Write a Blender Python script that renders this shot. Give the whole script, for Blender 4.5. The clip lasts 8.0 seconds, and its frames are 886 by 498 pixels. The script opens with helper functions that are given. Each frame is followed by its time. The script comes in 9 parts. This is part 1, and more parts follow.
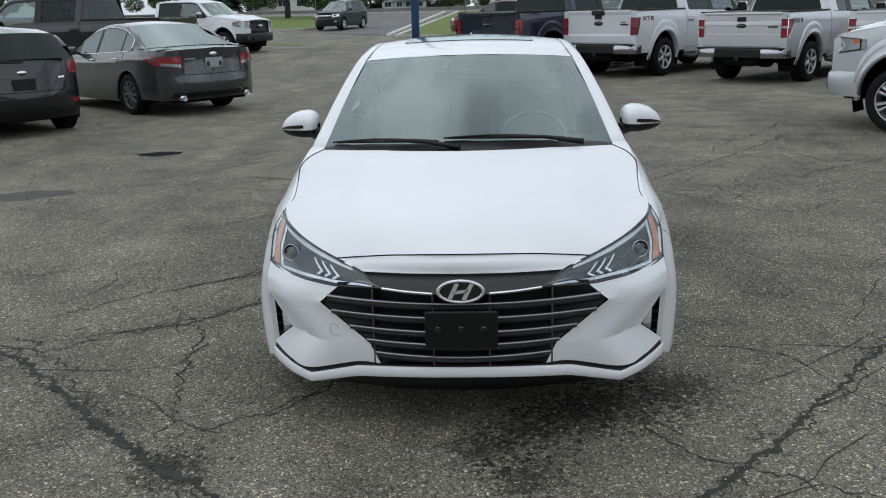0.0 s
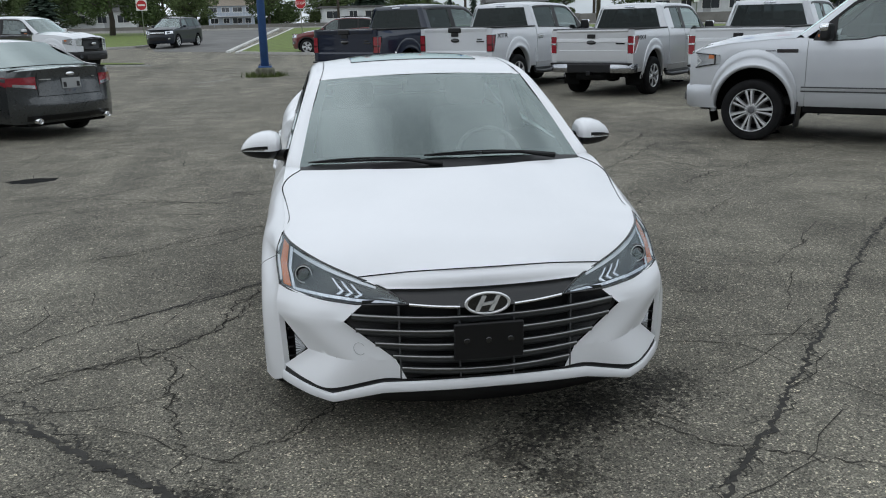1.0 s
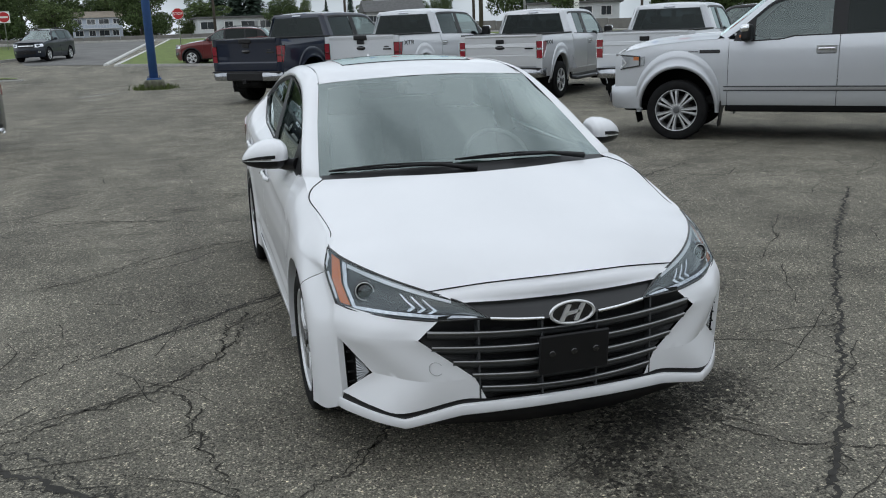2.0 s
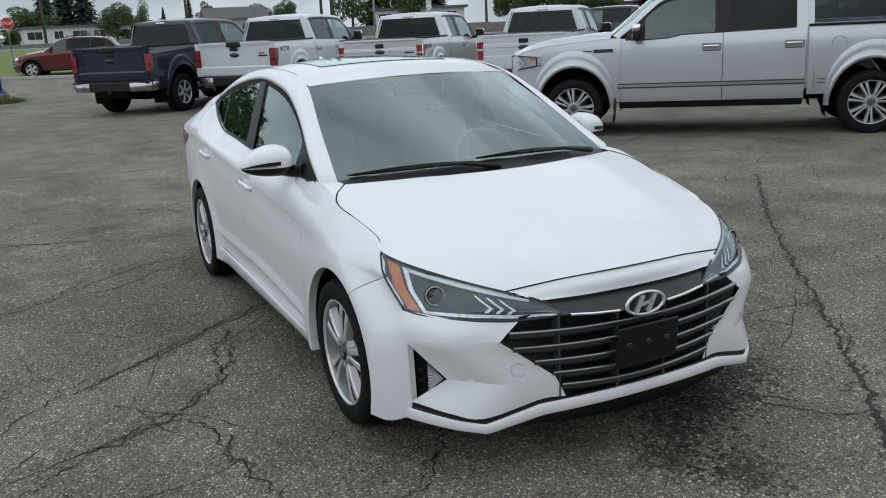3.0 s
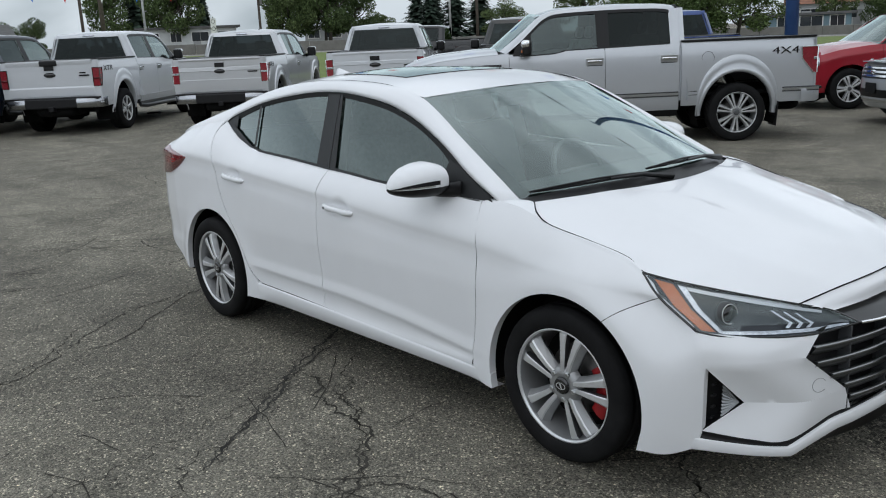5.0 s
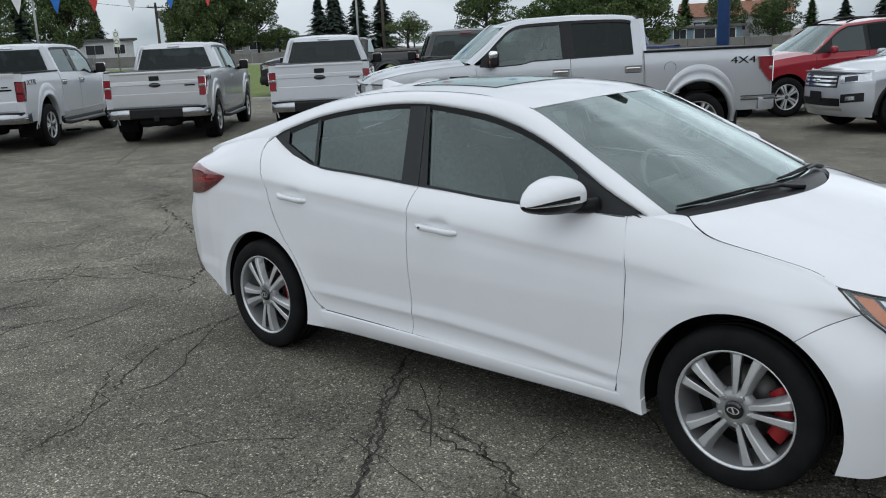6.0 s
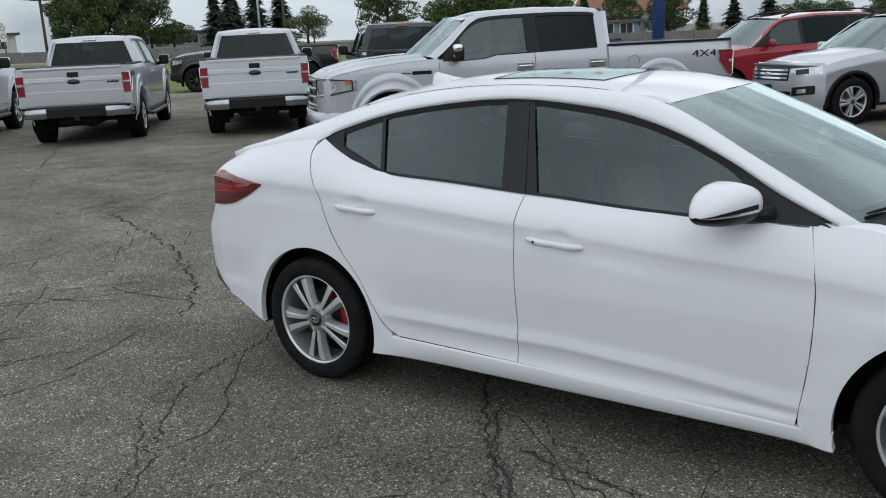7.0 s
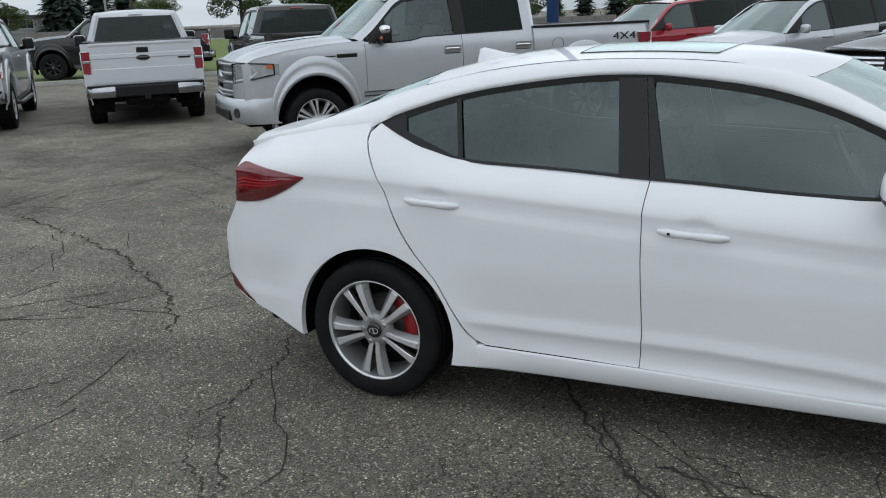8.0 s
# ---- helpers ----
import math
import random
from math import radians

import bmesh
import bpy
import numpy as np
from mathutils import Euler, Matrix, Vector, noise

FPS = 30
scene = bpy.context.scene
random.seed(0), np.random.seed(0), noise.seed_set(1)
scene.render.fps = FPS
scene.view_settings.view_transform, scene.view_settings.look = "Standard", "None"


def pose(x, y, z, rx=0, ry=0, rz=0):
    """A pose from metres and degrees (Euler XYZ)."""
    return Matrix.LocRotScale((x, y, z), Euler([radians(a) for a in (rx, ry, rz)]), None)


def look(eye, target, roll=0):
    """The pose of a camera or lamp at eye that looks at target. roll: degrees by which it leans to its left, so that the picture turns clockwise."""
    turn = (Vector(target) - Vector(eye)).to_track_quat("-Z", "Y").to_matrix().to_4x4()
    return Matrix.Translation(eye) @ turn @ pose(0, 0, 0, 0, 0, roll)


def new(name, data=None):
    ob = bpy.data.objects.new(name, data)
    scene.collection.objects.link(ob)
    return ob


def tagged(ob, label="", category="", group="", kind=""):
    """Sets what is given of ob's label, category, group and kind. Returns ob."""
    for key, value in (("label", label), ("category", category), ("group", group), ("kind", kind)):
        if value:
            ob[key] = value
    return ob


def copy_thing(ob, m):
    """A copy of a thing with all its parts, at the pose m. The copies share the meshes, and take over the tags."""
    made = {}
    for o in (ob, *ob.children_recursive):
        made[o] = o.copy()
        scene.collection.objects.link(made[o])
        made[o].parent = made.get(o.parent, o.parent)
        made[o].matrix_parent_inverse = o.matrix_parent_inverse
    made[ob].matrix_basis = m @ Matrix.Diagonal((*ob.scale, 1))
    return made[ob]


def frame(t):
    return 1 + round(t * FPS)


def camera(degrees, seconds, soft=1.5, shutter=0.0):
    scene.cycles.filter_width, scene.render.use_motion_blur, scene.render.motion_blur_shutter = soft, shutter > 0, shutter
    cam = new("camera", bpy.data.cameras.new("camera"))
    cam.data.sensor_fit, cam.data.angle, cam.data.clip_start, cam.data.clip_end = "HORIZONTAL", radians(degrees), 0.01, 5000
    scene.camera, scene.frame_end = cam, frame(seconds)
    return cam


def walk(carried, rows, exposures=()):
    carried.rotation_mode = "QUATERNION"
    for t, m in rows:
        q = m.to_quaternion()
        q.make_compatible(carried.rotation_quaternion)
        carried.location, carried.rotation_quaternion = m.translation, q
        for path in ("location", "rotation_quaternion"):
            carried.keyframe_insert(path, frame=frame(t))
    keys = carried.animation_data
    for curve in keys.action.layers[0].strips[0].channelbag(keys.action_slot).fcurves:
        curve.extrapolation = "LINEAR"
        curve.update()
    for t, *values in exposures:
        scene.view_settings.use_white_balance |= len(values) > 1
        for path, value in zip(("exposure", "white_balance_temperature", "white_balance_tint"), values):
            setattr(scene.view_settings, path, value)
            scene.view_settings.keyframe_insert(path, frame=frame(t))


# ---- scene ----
cam = camera(54.3, 8.0, soft=1.05)
METRES, EYE, LEAN, TURN = 7.029, 1.61, 0.5, 2.94
START_X, START_Y = 0.103, -3.923
ROWS = [
    (0.0, 0.0, 0.0, 0.0, -0.26, -15.55, 0.94),
    (0.5, -0.0457, 0.0012, -0.0004, -5.89, -15.26, 0.1),
    (1.0, -0.0997, -0.0016, 0.0041, -11.28, -14.69, 0.89),
    (1.5, -0.1434, 0.0247, 0.0002, -15.29, -14.41, 1.16),
    (3.0, -0.2837, 0.1116, -0.0041, -29.44, -14.21, 2.27),
    (3.5, -0.3294, 0.1443, -0.0064, -35.21, -14.07, 2.14),
    (4.0, -0.3703, 0.1856, -0.0089, -38.62, -13.9, 1.95),
    (4.5, -0.4058, 0.2421, -0.0046, -40.94, -13.52, 2.13),
    (5.0, -0.4505, 0.2945, -0.0047, -44.67, -13.47, 2.17),
    (6.5, -0.5208, 0.4871, -0.002, -54.36, -12.95, 2.48),
    (7.0, -0.5223, 0.5625, -0.0021, -58.0, -13.48, 2.38),
    (7.5, -0.5311, 0.6386, -0.0042, -62.51, -13.98, 2.1),
    (8.0, -0.5275, 0.7134, -0.0065, -67.59, -14.69, 2.23),
]
BASE = pose(START_X, START_Y, EYE, 0, LEAN, TURN)
walk(cam, [(t, BASE @ pose(METRES * x, METRES * y, METRES * z, 90 + pitch, roll, yaw)) for t, x, y, z, yaw, pitch, roll in ROWS])

# ---- light: a bright overcast sky and a weak, wide sun ----
SUN_AZ, SUN_EL = radians(215), radians(66)


def make_world():
    w = bpy.data.worlds.new("sky")
    scene.world = w
    w.use_nodes = True
    nt = w.node_tree
    nd, ln = nt.nodes, nt.links
    nd.clear()
    out = nd.new("ShaderNodeOutputWorld")
    bg = nd.new("ShaderNodeBackground")
    sky = nd.new("ShaderNodeTexSky")
    sky.sky_type = "NISHITA"
    sky.sun_disc = False
    sky.sun_elevation = SUN_EL
    sky.sun_rotation = SUN_AZ
    sky.dust_density = 3.0
    scale = nd.new("ShaderNodeVectorMath")
    scale.operation = "SCALE"
    scale.inputs["Scale"].default_value = 0.10
    ln.new(sky.outputs[0], scale.inputs[0])
    tc = nd.new("ShaderNodeTexCoord")
    mp = nd.new("ShaderNodeMapping")
    mp.inputs["Scale"].default_value = (1.0, 1.0, 2.0)
    ln.new(tc.outputs["Generated"], mp.inputs[0])
    n1 = nd.new("ShaderNodeTexNoise")
    n1.inputs["Scale"].default_value = 2.1
    n1.inputs["Detail"].default_value = 5
    n1.inputs["Roughness"].default_value = 0.5
    n1.inputs["Distortion"].default_value = 0.4
    ln.new(mp.outputs[0], n1.inputs[0])
    cr = nd.new("ShaderNodeValToRGB")
    cr.color_ramp.elements[0].position = 0.36
    cr.color_ramp.elements[0].color = (0.352, 0.414, 0.460, 1)
    cr.color_ramp.elements[1].position = 0.68
    cr.color_ramp.elements[1].color = (1.112, 1.20, 1.30, 1)
    ln.new(n1.outputs["Fac"], cr.inputs[0])
    mix = nd.new("ShaderNodeMix")
    mix.data_type = "RGBA"
    mix.inputs[0].default_value = 0.86
    ln.new(scale.outputs[0], mix.inputs[6])
    ln.new(cr.outputs[0], mix.inputs[7])
    ln.new(mix.outputs[2], bg.inputs[0])
    bg.inputs[1].default_value = 1.09
    ln.new(bg.outputs[0], out.inputs[0])


make_world()
sun = new("sun", bpy.data.lights.new("sun", "SUN"))
sun.data.energy, sun.data.angle, sun.data.color = 0.55, radians(170), (1.0, 0.985, 0.97)
sun.matrix_world = look((0, 0, 30), (30 * math.sin(SUN_AZ) * -1, -30 * math.cos(SUN_AZ), 30 - 30 * math.tan(SUN_EL)))
scene.view_settings.exposure = 0.12


# ---- materials ----
MATS = {}


def node_mat(name):
    m = bpy.data.materials.new(name)
    m.use_nodes = True
    nt = m.node_tree
    return m, nt, nt.nodes["Principled BSDF"]


def noise_tex(nt, scale, detail=6, rough=0.6, coord="Object", vec=None):
    n = nt.nodes.new("ShaderNodeTexNoise")
    n.inputs["Scale"].default_value, n.inputs["Detail"].default_value, n.inputs["Roughness"].default_value = scale, detail, rough
    if vec is None:
        tc = nt.nodes.new("ShaderNodeTexCoord")
        vec = tc.outputs[coord]
    nt.links.new(vec, n.inputs["Vector"])
    return n


def ramp(nt, src, stops):
    r = nt.nodes.new("ShaderNodeValToRGB")
    e = r.color_ramp.elements
    while len(e) < len(stops):
        e.new(0.5)
    for k, (p, c) in zip(e, stops):
        k.position, k.color = p, (*c, 1) if len(c) == 3 else c
    nt.links.new(src, r.inputs[0])
    return r


def bump(nt, bs, src, strength, dist):
    b = nt.nodes.new("ShaderNodeBump")
    b.inputs["Strength"].default_value, b.inputs["Distance"].default_value = strength, dist
    nt.links.new(src, b.inputs["Height"])
    nt.links.new(b.outputs[0], bs.inputs["Normal"])
    return b


def plain(name, col, rough=0.5, metal=0.0, coat=0.0, vary=0.12, scale=9.0, bumpy=0.0, bscale=60.0, spec=0.5, random_tone=0.0):
    """A surface of one colour with slight mottling, optional relief and clear coat."""
    if name in MATS:
        return MATS[name]
    m, nt, bs = node_mat(name)
    n = noise_tex(nt, scale)
    lo, hi = [c * (1 - vary) for c in col], [min(1, c * (1 + vary)) for c in col]
    r = ramp(nt, n.outputs["Fac"], [(0.3, lo), (0.7, hi)])
    src = r.outputs[0]
    if random_tone:
        oi = nt.nodes.new("ShaderNodeObjectInfo")
        hs = nt.nodes.new("ShaderNodeHueSaturation")
        mr = nt.nodes.new("ShaderNodeMapRange")
        mr.inputs["To Min"].default_value, mr.inputs["To Max"].default_value = 1 - random_tone, 1 + random_tone
        nt.links.new(oi.outputs["Random"], mr.inputs["Value"])
        nt.links.new(mr.outputs[0], hs.inputs["Value"])
        nt.links.new(src, hs.inputs["Color"])
        src = hs.outputs[0]
    nt.links.new(src, bs.inputs["Base Color"])
    bs.inputs["Roughness"].default_value, bs.inputs["Metallic"].default_value = rough, metal
    bs.inputs["Specular IOR Level"].default_value = spec
    if coat:
        bs.inputs["Coat Weight"].default_value, bs.inputs["Coat Roughness"].default_value = coat, 0.03
    if bumpy:
        b = noise_tex(nt, bscale, 4)
        bump(nt, bs, b.outputs["Fac"], bumpy, 0.002)
    MATS[name] = m
    return m


def paint(name, col, metal=0.0, rough=0.35, coat=1.0):
    """Car paint: base, flake, clear coat, light road dust."""
    if name in MATS:
        return MATS[name]
    m, nt, bs = node_mat(name)
    n = noise_tex(nt, 2.3, 5)
    r = ramp(nt, n.outputs["Fac"], [(0.3, [c * 0.96 for c in col]), (0.75, col)])
    nt.links.new(r.outputs[0], bs.inputs["Base Color"])
    d = noise_tex(nt, 35, 6)
    rr = ramp(nt, d.outputs["Fac"], [(0.3, (rough,) * 3), (0.7, (rough + 0.12,) * 3)])
    nt.links.new(rr.outputs[0], bs.inputs["Roughness"])
    bs.inputs["Metallic"].default_value = metal
    bs.inputs["Specular IOR Level"].default_value = 0.22
    bs.inputs["Coat Weight"].default_value, bs.inputs["Coat Roughness"].default_value = coat, 0.02
    MATS[name] = m
    return m


def glass(name, tint, rough=0.0, gloss=0.09, fall=4.0):
    """Vehicle glass: a clear or tinted pane that mirrors the sky."""
    if name in MATS:
        return MATS[name]
    m, nt, bs = node_mat(name)
    nt.nodes.remove(bs)
    tr = nt.nodes.new("ShaderNodeBsdfTransparent")
    tr.inputs[0].default_value = (*tint, 1)
    gl = nt.nodes.new("ShaderNodeBsdfGlossy")
    gl.inputs["Roughness"].default_value = rough
    gl.inputs["Color"].default_value = (0.88, 1.0, 0.98, 1)
    lw = nt.nodes.new("ShaderNodeLayerWeight")
    lw.inputs["Blend"].default_value = 0.5
    pw = nt.nodes.new("ShaderNodeMath")
    pw.operation = "POWER"
    pw.inputs[1].default_value = fall
    nt.links.new(lw.outputs["Facing"], pw.inputs[0])
    fr = nt.nodes.new("ShaderNodeMapRange")
    fr.inputs["To Min"].default_value, fr.inputs["To Max"].default_value = gloss, 0.95
    nt.links.new(pw.outputs[0], fr.inputs["Value"])
    mx = nt.nodes.new("ShaderNodeMixShader")
    nt.links.new(fr.outputs[0], mx.inputs[0])
    nt.links.new(tr.outputs[0], mx.inputs[1])
    nt.links.new(gl.outputs[0], mx.inputs[2])
    nt.links.new(mx.outputs[0], nt.nodes["Material Output"].inputs["Surface"])
    MATS[name] = m
    return m


WHITE = paint("pearl_white_paint", (0.80, 0.81, 0.832), coat=0.75)
MIDNIGHT = paint("midnight_blue_paint", (0.010, 0.014, 0.022), coat=0.5)
WHITE_T = paint("fleet_white_paint", (0.62, 0.64, 0.67))
SILVER = paint("ingot_silver_paint", (0.60, 0.61, 0.63), 0.55, 0.32)
SILVER2 = paint("bright_silver_paint", (0.55, 0.57, 0.60), 0.5, 0.32)
NAVY = paint("deep_navy_paint", (0.006, 0.011, 0.027), 0.0, 0.3)
BLACK = paint("black_paint", (0.005, 0.005, 0.006), 0.0, 0.3)
GREYP = paint("graphite_paint", (0.056, 0.061, 0.063), 0.55, 0.24)
BROWNP = paint("dark_grey_paint", (0.026, 0.027, 0.026), 0.3, 0.32)
REDP = paint("bright_red_paint", (0.33, 0.014, 0.026), 0.2, 0.32)
MAROON = paint("maroon_paint", (0.12, 0.02, 0.02), 0.3, 0.32)
BLUEP = paint("blue_paint", (0.015, 0.05, 0.20), 0.3, 0.32)
TRIM = plain("black_trim", (0.009, 0.009, 0.010), 0.42, bumpy=0.05, bscale=900, spec=0.3)
GLOSSBLK = plain("gloss_black", (0.01, 0.01, 0.011), 0.12, coat=0.5)
GREYTRIM = plain("grey_satin_plastic", (0.055, 0.058, 0.061), 0.35)
RUBBER = plain("tyre_rubber", (0.012, 0.012, 0.0125), 0.7, bumpy=0.25, bscale=240, vary=0.3, spec=0.09)
CHROME = plain("chrome", (0.78, 0.79, 0.80), 0.12, 1.0, vary=0.03)
SATIN = plain("satin_chrome", (0.55, 0.56, 0.57), 0.28, 1.0, vary=0.05)
DARKCHROME = plain("dark_chrome", (0.27, 0.275, 0.28), 0.32, 1.0, vary=0.05)
ALLOY = plain("machined_alloy", (0.66, 0.67, 0.68), 0.28, 0.5, vary=0.06, bumpy=0.03, bscale=500)
ALLOYMID = plain("painted_alloy_silver", (0.34, 0.345, 0.35), 0.38, 0.6, vary=0.08)
ALLOYDK = plain("painted_alloy_grey", (0.125, 0.128, 0.133), 0.4, 0.6)
STEEL = plain("brake_steel", (0.12, 0.115, 0.11), 0.5, 0.8, vary=0.3)
CALIPER = plain("red_caliper", (0.32, 0.012, 0.015), 0.4)
DARK = plain("underbody_black", (0.008, 0.008, 0.008), 0.9, spec=0.1)
REDLENS = plain("red_lamp_lens", (0.17, 0.012, 0.016), 0.10, coat=1.0, vary=0.2, scale=40)
TAILRED = plain("tail_lamp_red", (0.25, 0.022, 0.032), 0.12, coat=1.0, vary=0.25, scale=40)
BUMPCHROME = plain("bumper_chrome", (0.40, 0.41, 0.43), 0.24, 1.0, vary=0.06)
FOGL = plain("fog_lens_grey", (0.30, 0.31, 0.32), 0.22, 0.5, vary=0.15)
HEADL = plain("bright_headlight_lens", (0.46, 0.48, 0.50), 0.2, 0.5, vary=0.2, scale=14)
BRIGHTRED = plain("bright_red_strip", (0.40, 0.022, 0.028), 0.15, coat=1.0)
BADGEM = plain("bright_badge_silver", (0.74, 0.75, 0.76), 0.2, 0.55, vary=0.02)
FRAMEBLK = plain("window_frame_black", (0.013, 0.014, 0.015), 0.45, spec=0.35)
DKRED = plain("dark_red_lens", (0.10, 0.006, 0.008), 0.10, coat=1.0, vary=0.2, scale=40)
AMBER = plain("amber_reflector", (0.58, 0.15, 0.035), 0.22, coat=0.8, vary=0.15, scale=90, bumpy=0.3, bscale=220)
REFL = plain("lamp_reflector", (0.62, 0.64, 0.67), 0.2, 0.9, vary=0.2, scale=60)
LAMPDK = plain("lamp_housing_grey", (0.026, 0.029, 0.036), 0.35, vary=0.05)
CLEARLENS = glass("clear_lens", (0.88, 0.90, 0.92), gloss=0.06, fall=4.5)
SCREEN = glass("windscreen_glass", (0.82, 0.92, 0.89), gloss=0.10, fall=2.7)
CARGL = glass("dark_side_glass", (0.34, 0.39, 0.38), gloss=0.10, fall=3.4)
SMOKED = glass("smoked_side_glass", (0.12, 0.14, 0.14), gloss=0.06, fall=4.5)
REARGL = glass("sloping_rear_glass", (0.06, 0.07, 0.07), gloss=0.22)
SIDEGL = glass("green_side_glass", (0.30, 0.375, 0.36), gloss=0.11, fall=3.0)
PRIVACY = glass("privacy_glass", (0.04, 0.045, 0.05), gloss=0.025)
CLOTH = plain("grey_seat_cloth", (0.21, 0.215, 0.21), 0.9, vary=0.25, scale=50)
CABIN = plain("charcoal_cabin_plastic", (0.075, 0.077, 0.08), 0.7)
CABIN_LT = plain("light_grey_headliner", (0.48, 0.48, 0.46), 0.9)
SIGNPALE = plain("milky_lamp_guide", (0.70, 0.71, 0.72), 0.3, vary=0.04)
ORANGE = plain("amber_marker", (0.50, 0.15, 0.045), 0.25, coat=0.6)


def mul(nt, a, b, fac=1.0):
    m = nt.nodes.new("ShaderNodeMix")
    m.data_type, m.blend_type = "RGBA", "MULTIPLY"
    m.inputs[0].default_value = fac
    nt.links.new(a, m.inputs[6])
    nt.links.new(b, m.inputs[7])
    return m.outputs[2]


def asphalt():
    """Old asphalt: bare aggregate of light and dark stones, worn lanes, oil and wet patches."""
    m, nt, bs = node_mat("worn_asphalt")
    tc = nt.nodes.new("ShaderNodeTexCoord")
    co = tc.outputs["Object"]
    big = noise_tex(nt, 0.22, 5, 0.55, vec=co)
    mid = noise_tex(nt, 1.7, 6, 0.6, vec=co)
    rough_zone = noise_tex(nt, 0.8, 4, 0.6, vec=co)
    fine = noise_tex(nt, 110, 4, 0.7, vec=co)
    stones = []
    for sc in (128, 62):
        vo = nt.nodes.new("ShaderNodeTexVoronoi")
        vo.inputs["Scale"].default_value = sc
        nt.links.new(co, vo.inputs["Vector"])
        stones.append(vo)
    base = ramp(nt, big.outputs["Fac"], [(0.32, (0.223, 0.209, 0.169)), (0.68, (0.296, 0.278, 0.226))])
    blot = ramp(nt, mid.outputs["Fac"], [(0.30, (0.66, 0.66, 0.66)), (0.62, (1.10, 1.10, 1.10))])
    col = mul(nt, base.outputs[0], blot.outputs[0])
    sp = ramp(nt, stones[0].outputs["Color"], [(0.0, (0.30, 0.30, 0.30)), (0.45, (0.85, 0.85, 0.85)), (0.78, (1.08, 1.07, 1.05)), (0.87, (2.9, 2.82, 2.7))])
    col = mul(nt, col, sp.outputs[0], 0.9)
    sp2 = ramp(nt, stones[1].outputs["Color"], [(0.10, (0.45, 0.45, 0.45)), (0.30, (0.95, 0.95, 0.95)), (0.86, (1.0, 1.0, 1.0)), (0.93, (1.9, 1.88, 1.8))])
    col = mul(nt, col, sp2.outputs[0], 0.8)
    fi = ramp(nt, fine.outputs["Fac"], [(0.38, (0.32, 0.32, 0.32)), (0.62, (1.45, 1.45, 1.45))])
    col = mul(nt, col, fi.outputs[0], 0.9)
    # broad worn and dirty lanes
    mpg = nt.nodes.new("ShaderNodeMapping")
    mpg.inputs["Rotation"].default_value = (0, 0, radians(38))
    mpg.inputs["Scale"].default_value = (1.1, 0.16, 1.0)
    nt.links.new(co, mpg.inputs[0])
    lane = noise_tex(nt, 0.9, 5, 0.6, vec=mpg.outputs[0])
    lr = ramp(nt, lane.outputs["Fac"], [(0.34, (0.70, 0.70, 0.71)), (0.52, (0.98, 0.98, 0.98)), (0.70, (1.10, 1.10, 1.09))])
    col = mul(nt, col, lr.outputs[0], 0.8)
    # pits between the stones, more of them where the surface has ravelled
    pit = noise_tex(nt, 44, 5, 0.75, vec=co)
    ad = nt.nodes.new("ShaderNodeMath")
    ad.operation = "MULTIPLY_ADD"
    ad.inputs[1].default_value = 0.45
    nt.links.new(rough_zone.outputs["Fac"], ad.inputs[0])
    nt.links.new(pit.outputs["Fac"], ad.inputs[2])
    pr = ramp(nt, ad.outputs[0], [(0.58, (0.28, 0.28, 0.28)), (0.66, (1, 1, 1))])
    col = mul(nt, col, pr.outputs[0], 0.85)
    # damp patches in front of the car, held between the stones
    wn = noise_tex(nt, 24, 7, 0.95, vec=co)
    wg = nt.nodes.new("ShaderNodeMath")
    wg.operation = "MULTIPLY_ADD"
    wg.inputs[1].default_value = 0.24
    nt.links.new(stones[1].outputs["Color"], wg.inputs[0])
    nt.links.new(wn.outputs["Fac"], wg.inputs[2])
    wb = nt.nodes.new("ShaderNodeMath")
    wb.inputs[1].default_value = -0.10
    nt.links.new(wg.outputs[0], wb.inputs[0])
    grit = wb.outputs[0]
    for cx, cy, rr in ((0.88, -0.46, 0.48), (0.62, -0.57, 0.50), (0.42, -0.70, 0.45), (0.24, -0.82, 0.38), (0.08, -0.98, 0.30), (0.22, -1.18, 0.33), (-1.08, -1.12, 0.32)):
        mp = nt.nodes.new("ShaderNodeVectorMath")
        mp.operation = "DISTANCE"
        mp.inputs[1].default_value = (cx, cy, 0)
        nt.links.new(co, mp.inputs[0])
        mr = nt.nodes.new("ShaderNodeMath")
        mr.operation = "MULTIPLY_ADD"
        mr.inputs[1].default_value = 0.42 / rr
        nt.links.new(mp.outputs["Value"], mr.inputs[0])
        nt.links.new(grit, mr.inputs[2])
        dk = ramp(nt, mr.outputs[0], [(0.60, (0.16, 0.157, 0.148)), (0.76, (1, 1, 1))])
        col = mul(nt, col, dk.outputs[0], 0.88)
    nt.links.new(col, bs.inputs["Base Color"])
    bs.inputs["Roughness"].default_value = 0.85
    bs.inputs["Specular IOR Level"].default_value = 0.3
    h = nt.nodes.new("ShaderNodeMath")
    h.operation = "MULTIPLY_ADD"
    h.inputs[1].default_value = -0.8
    nt.links.new(stones[0].outputs["Distance"], h.inputs[0])
    nt.links.new(fine.outputs["Fac"], h.inputs[2])
    h2 = nt.nodes.new("ShaderNodeMath")
    h2.operation = "ADD"
    nt.links.new(h.outputs[0], h2.inputs[0])
    nt.links.new(pit.outputs["Fac"], h2.inputs[1])
    bump(nt, bs, h2.outputs[0], 1.0, 0.006)
    return m


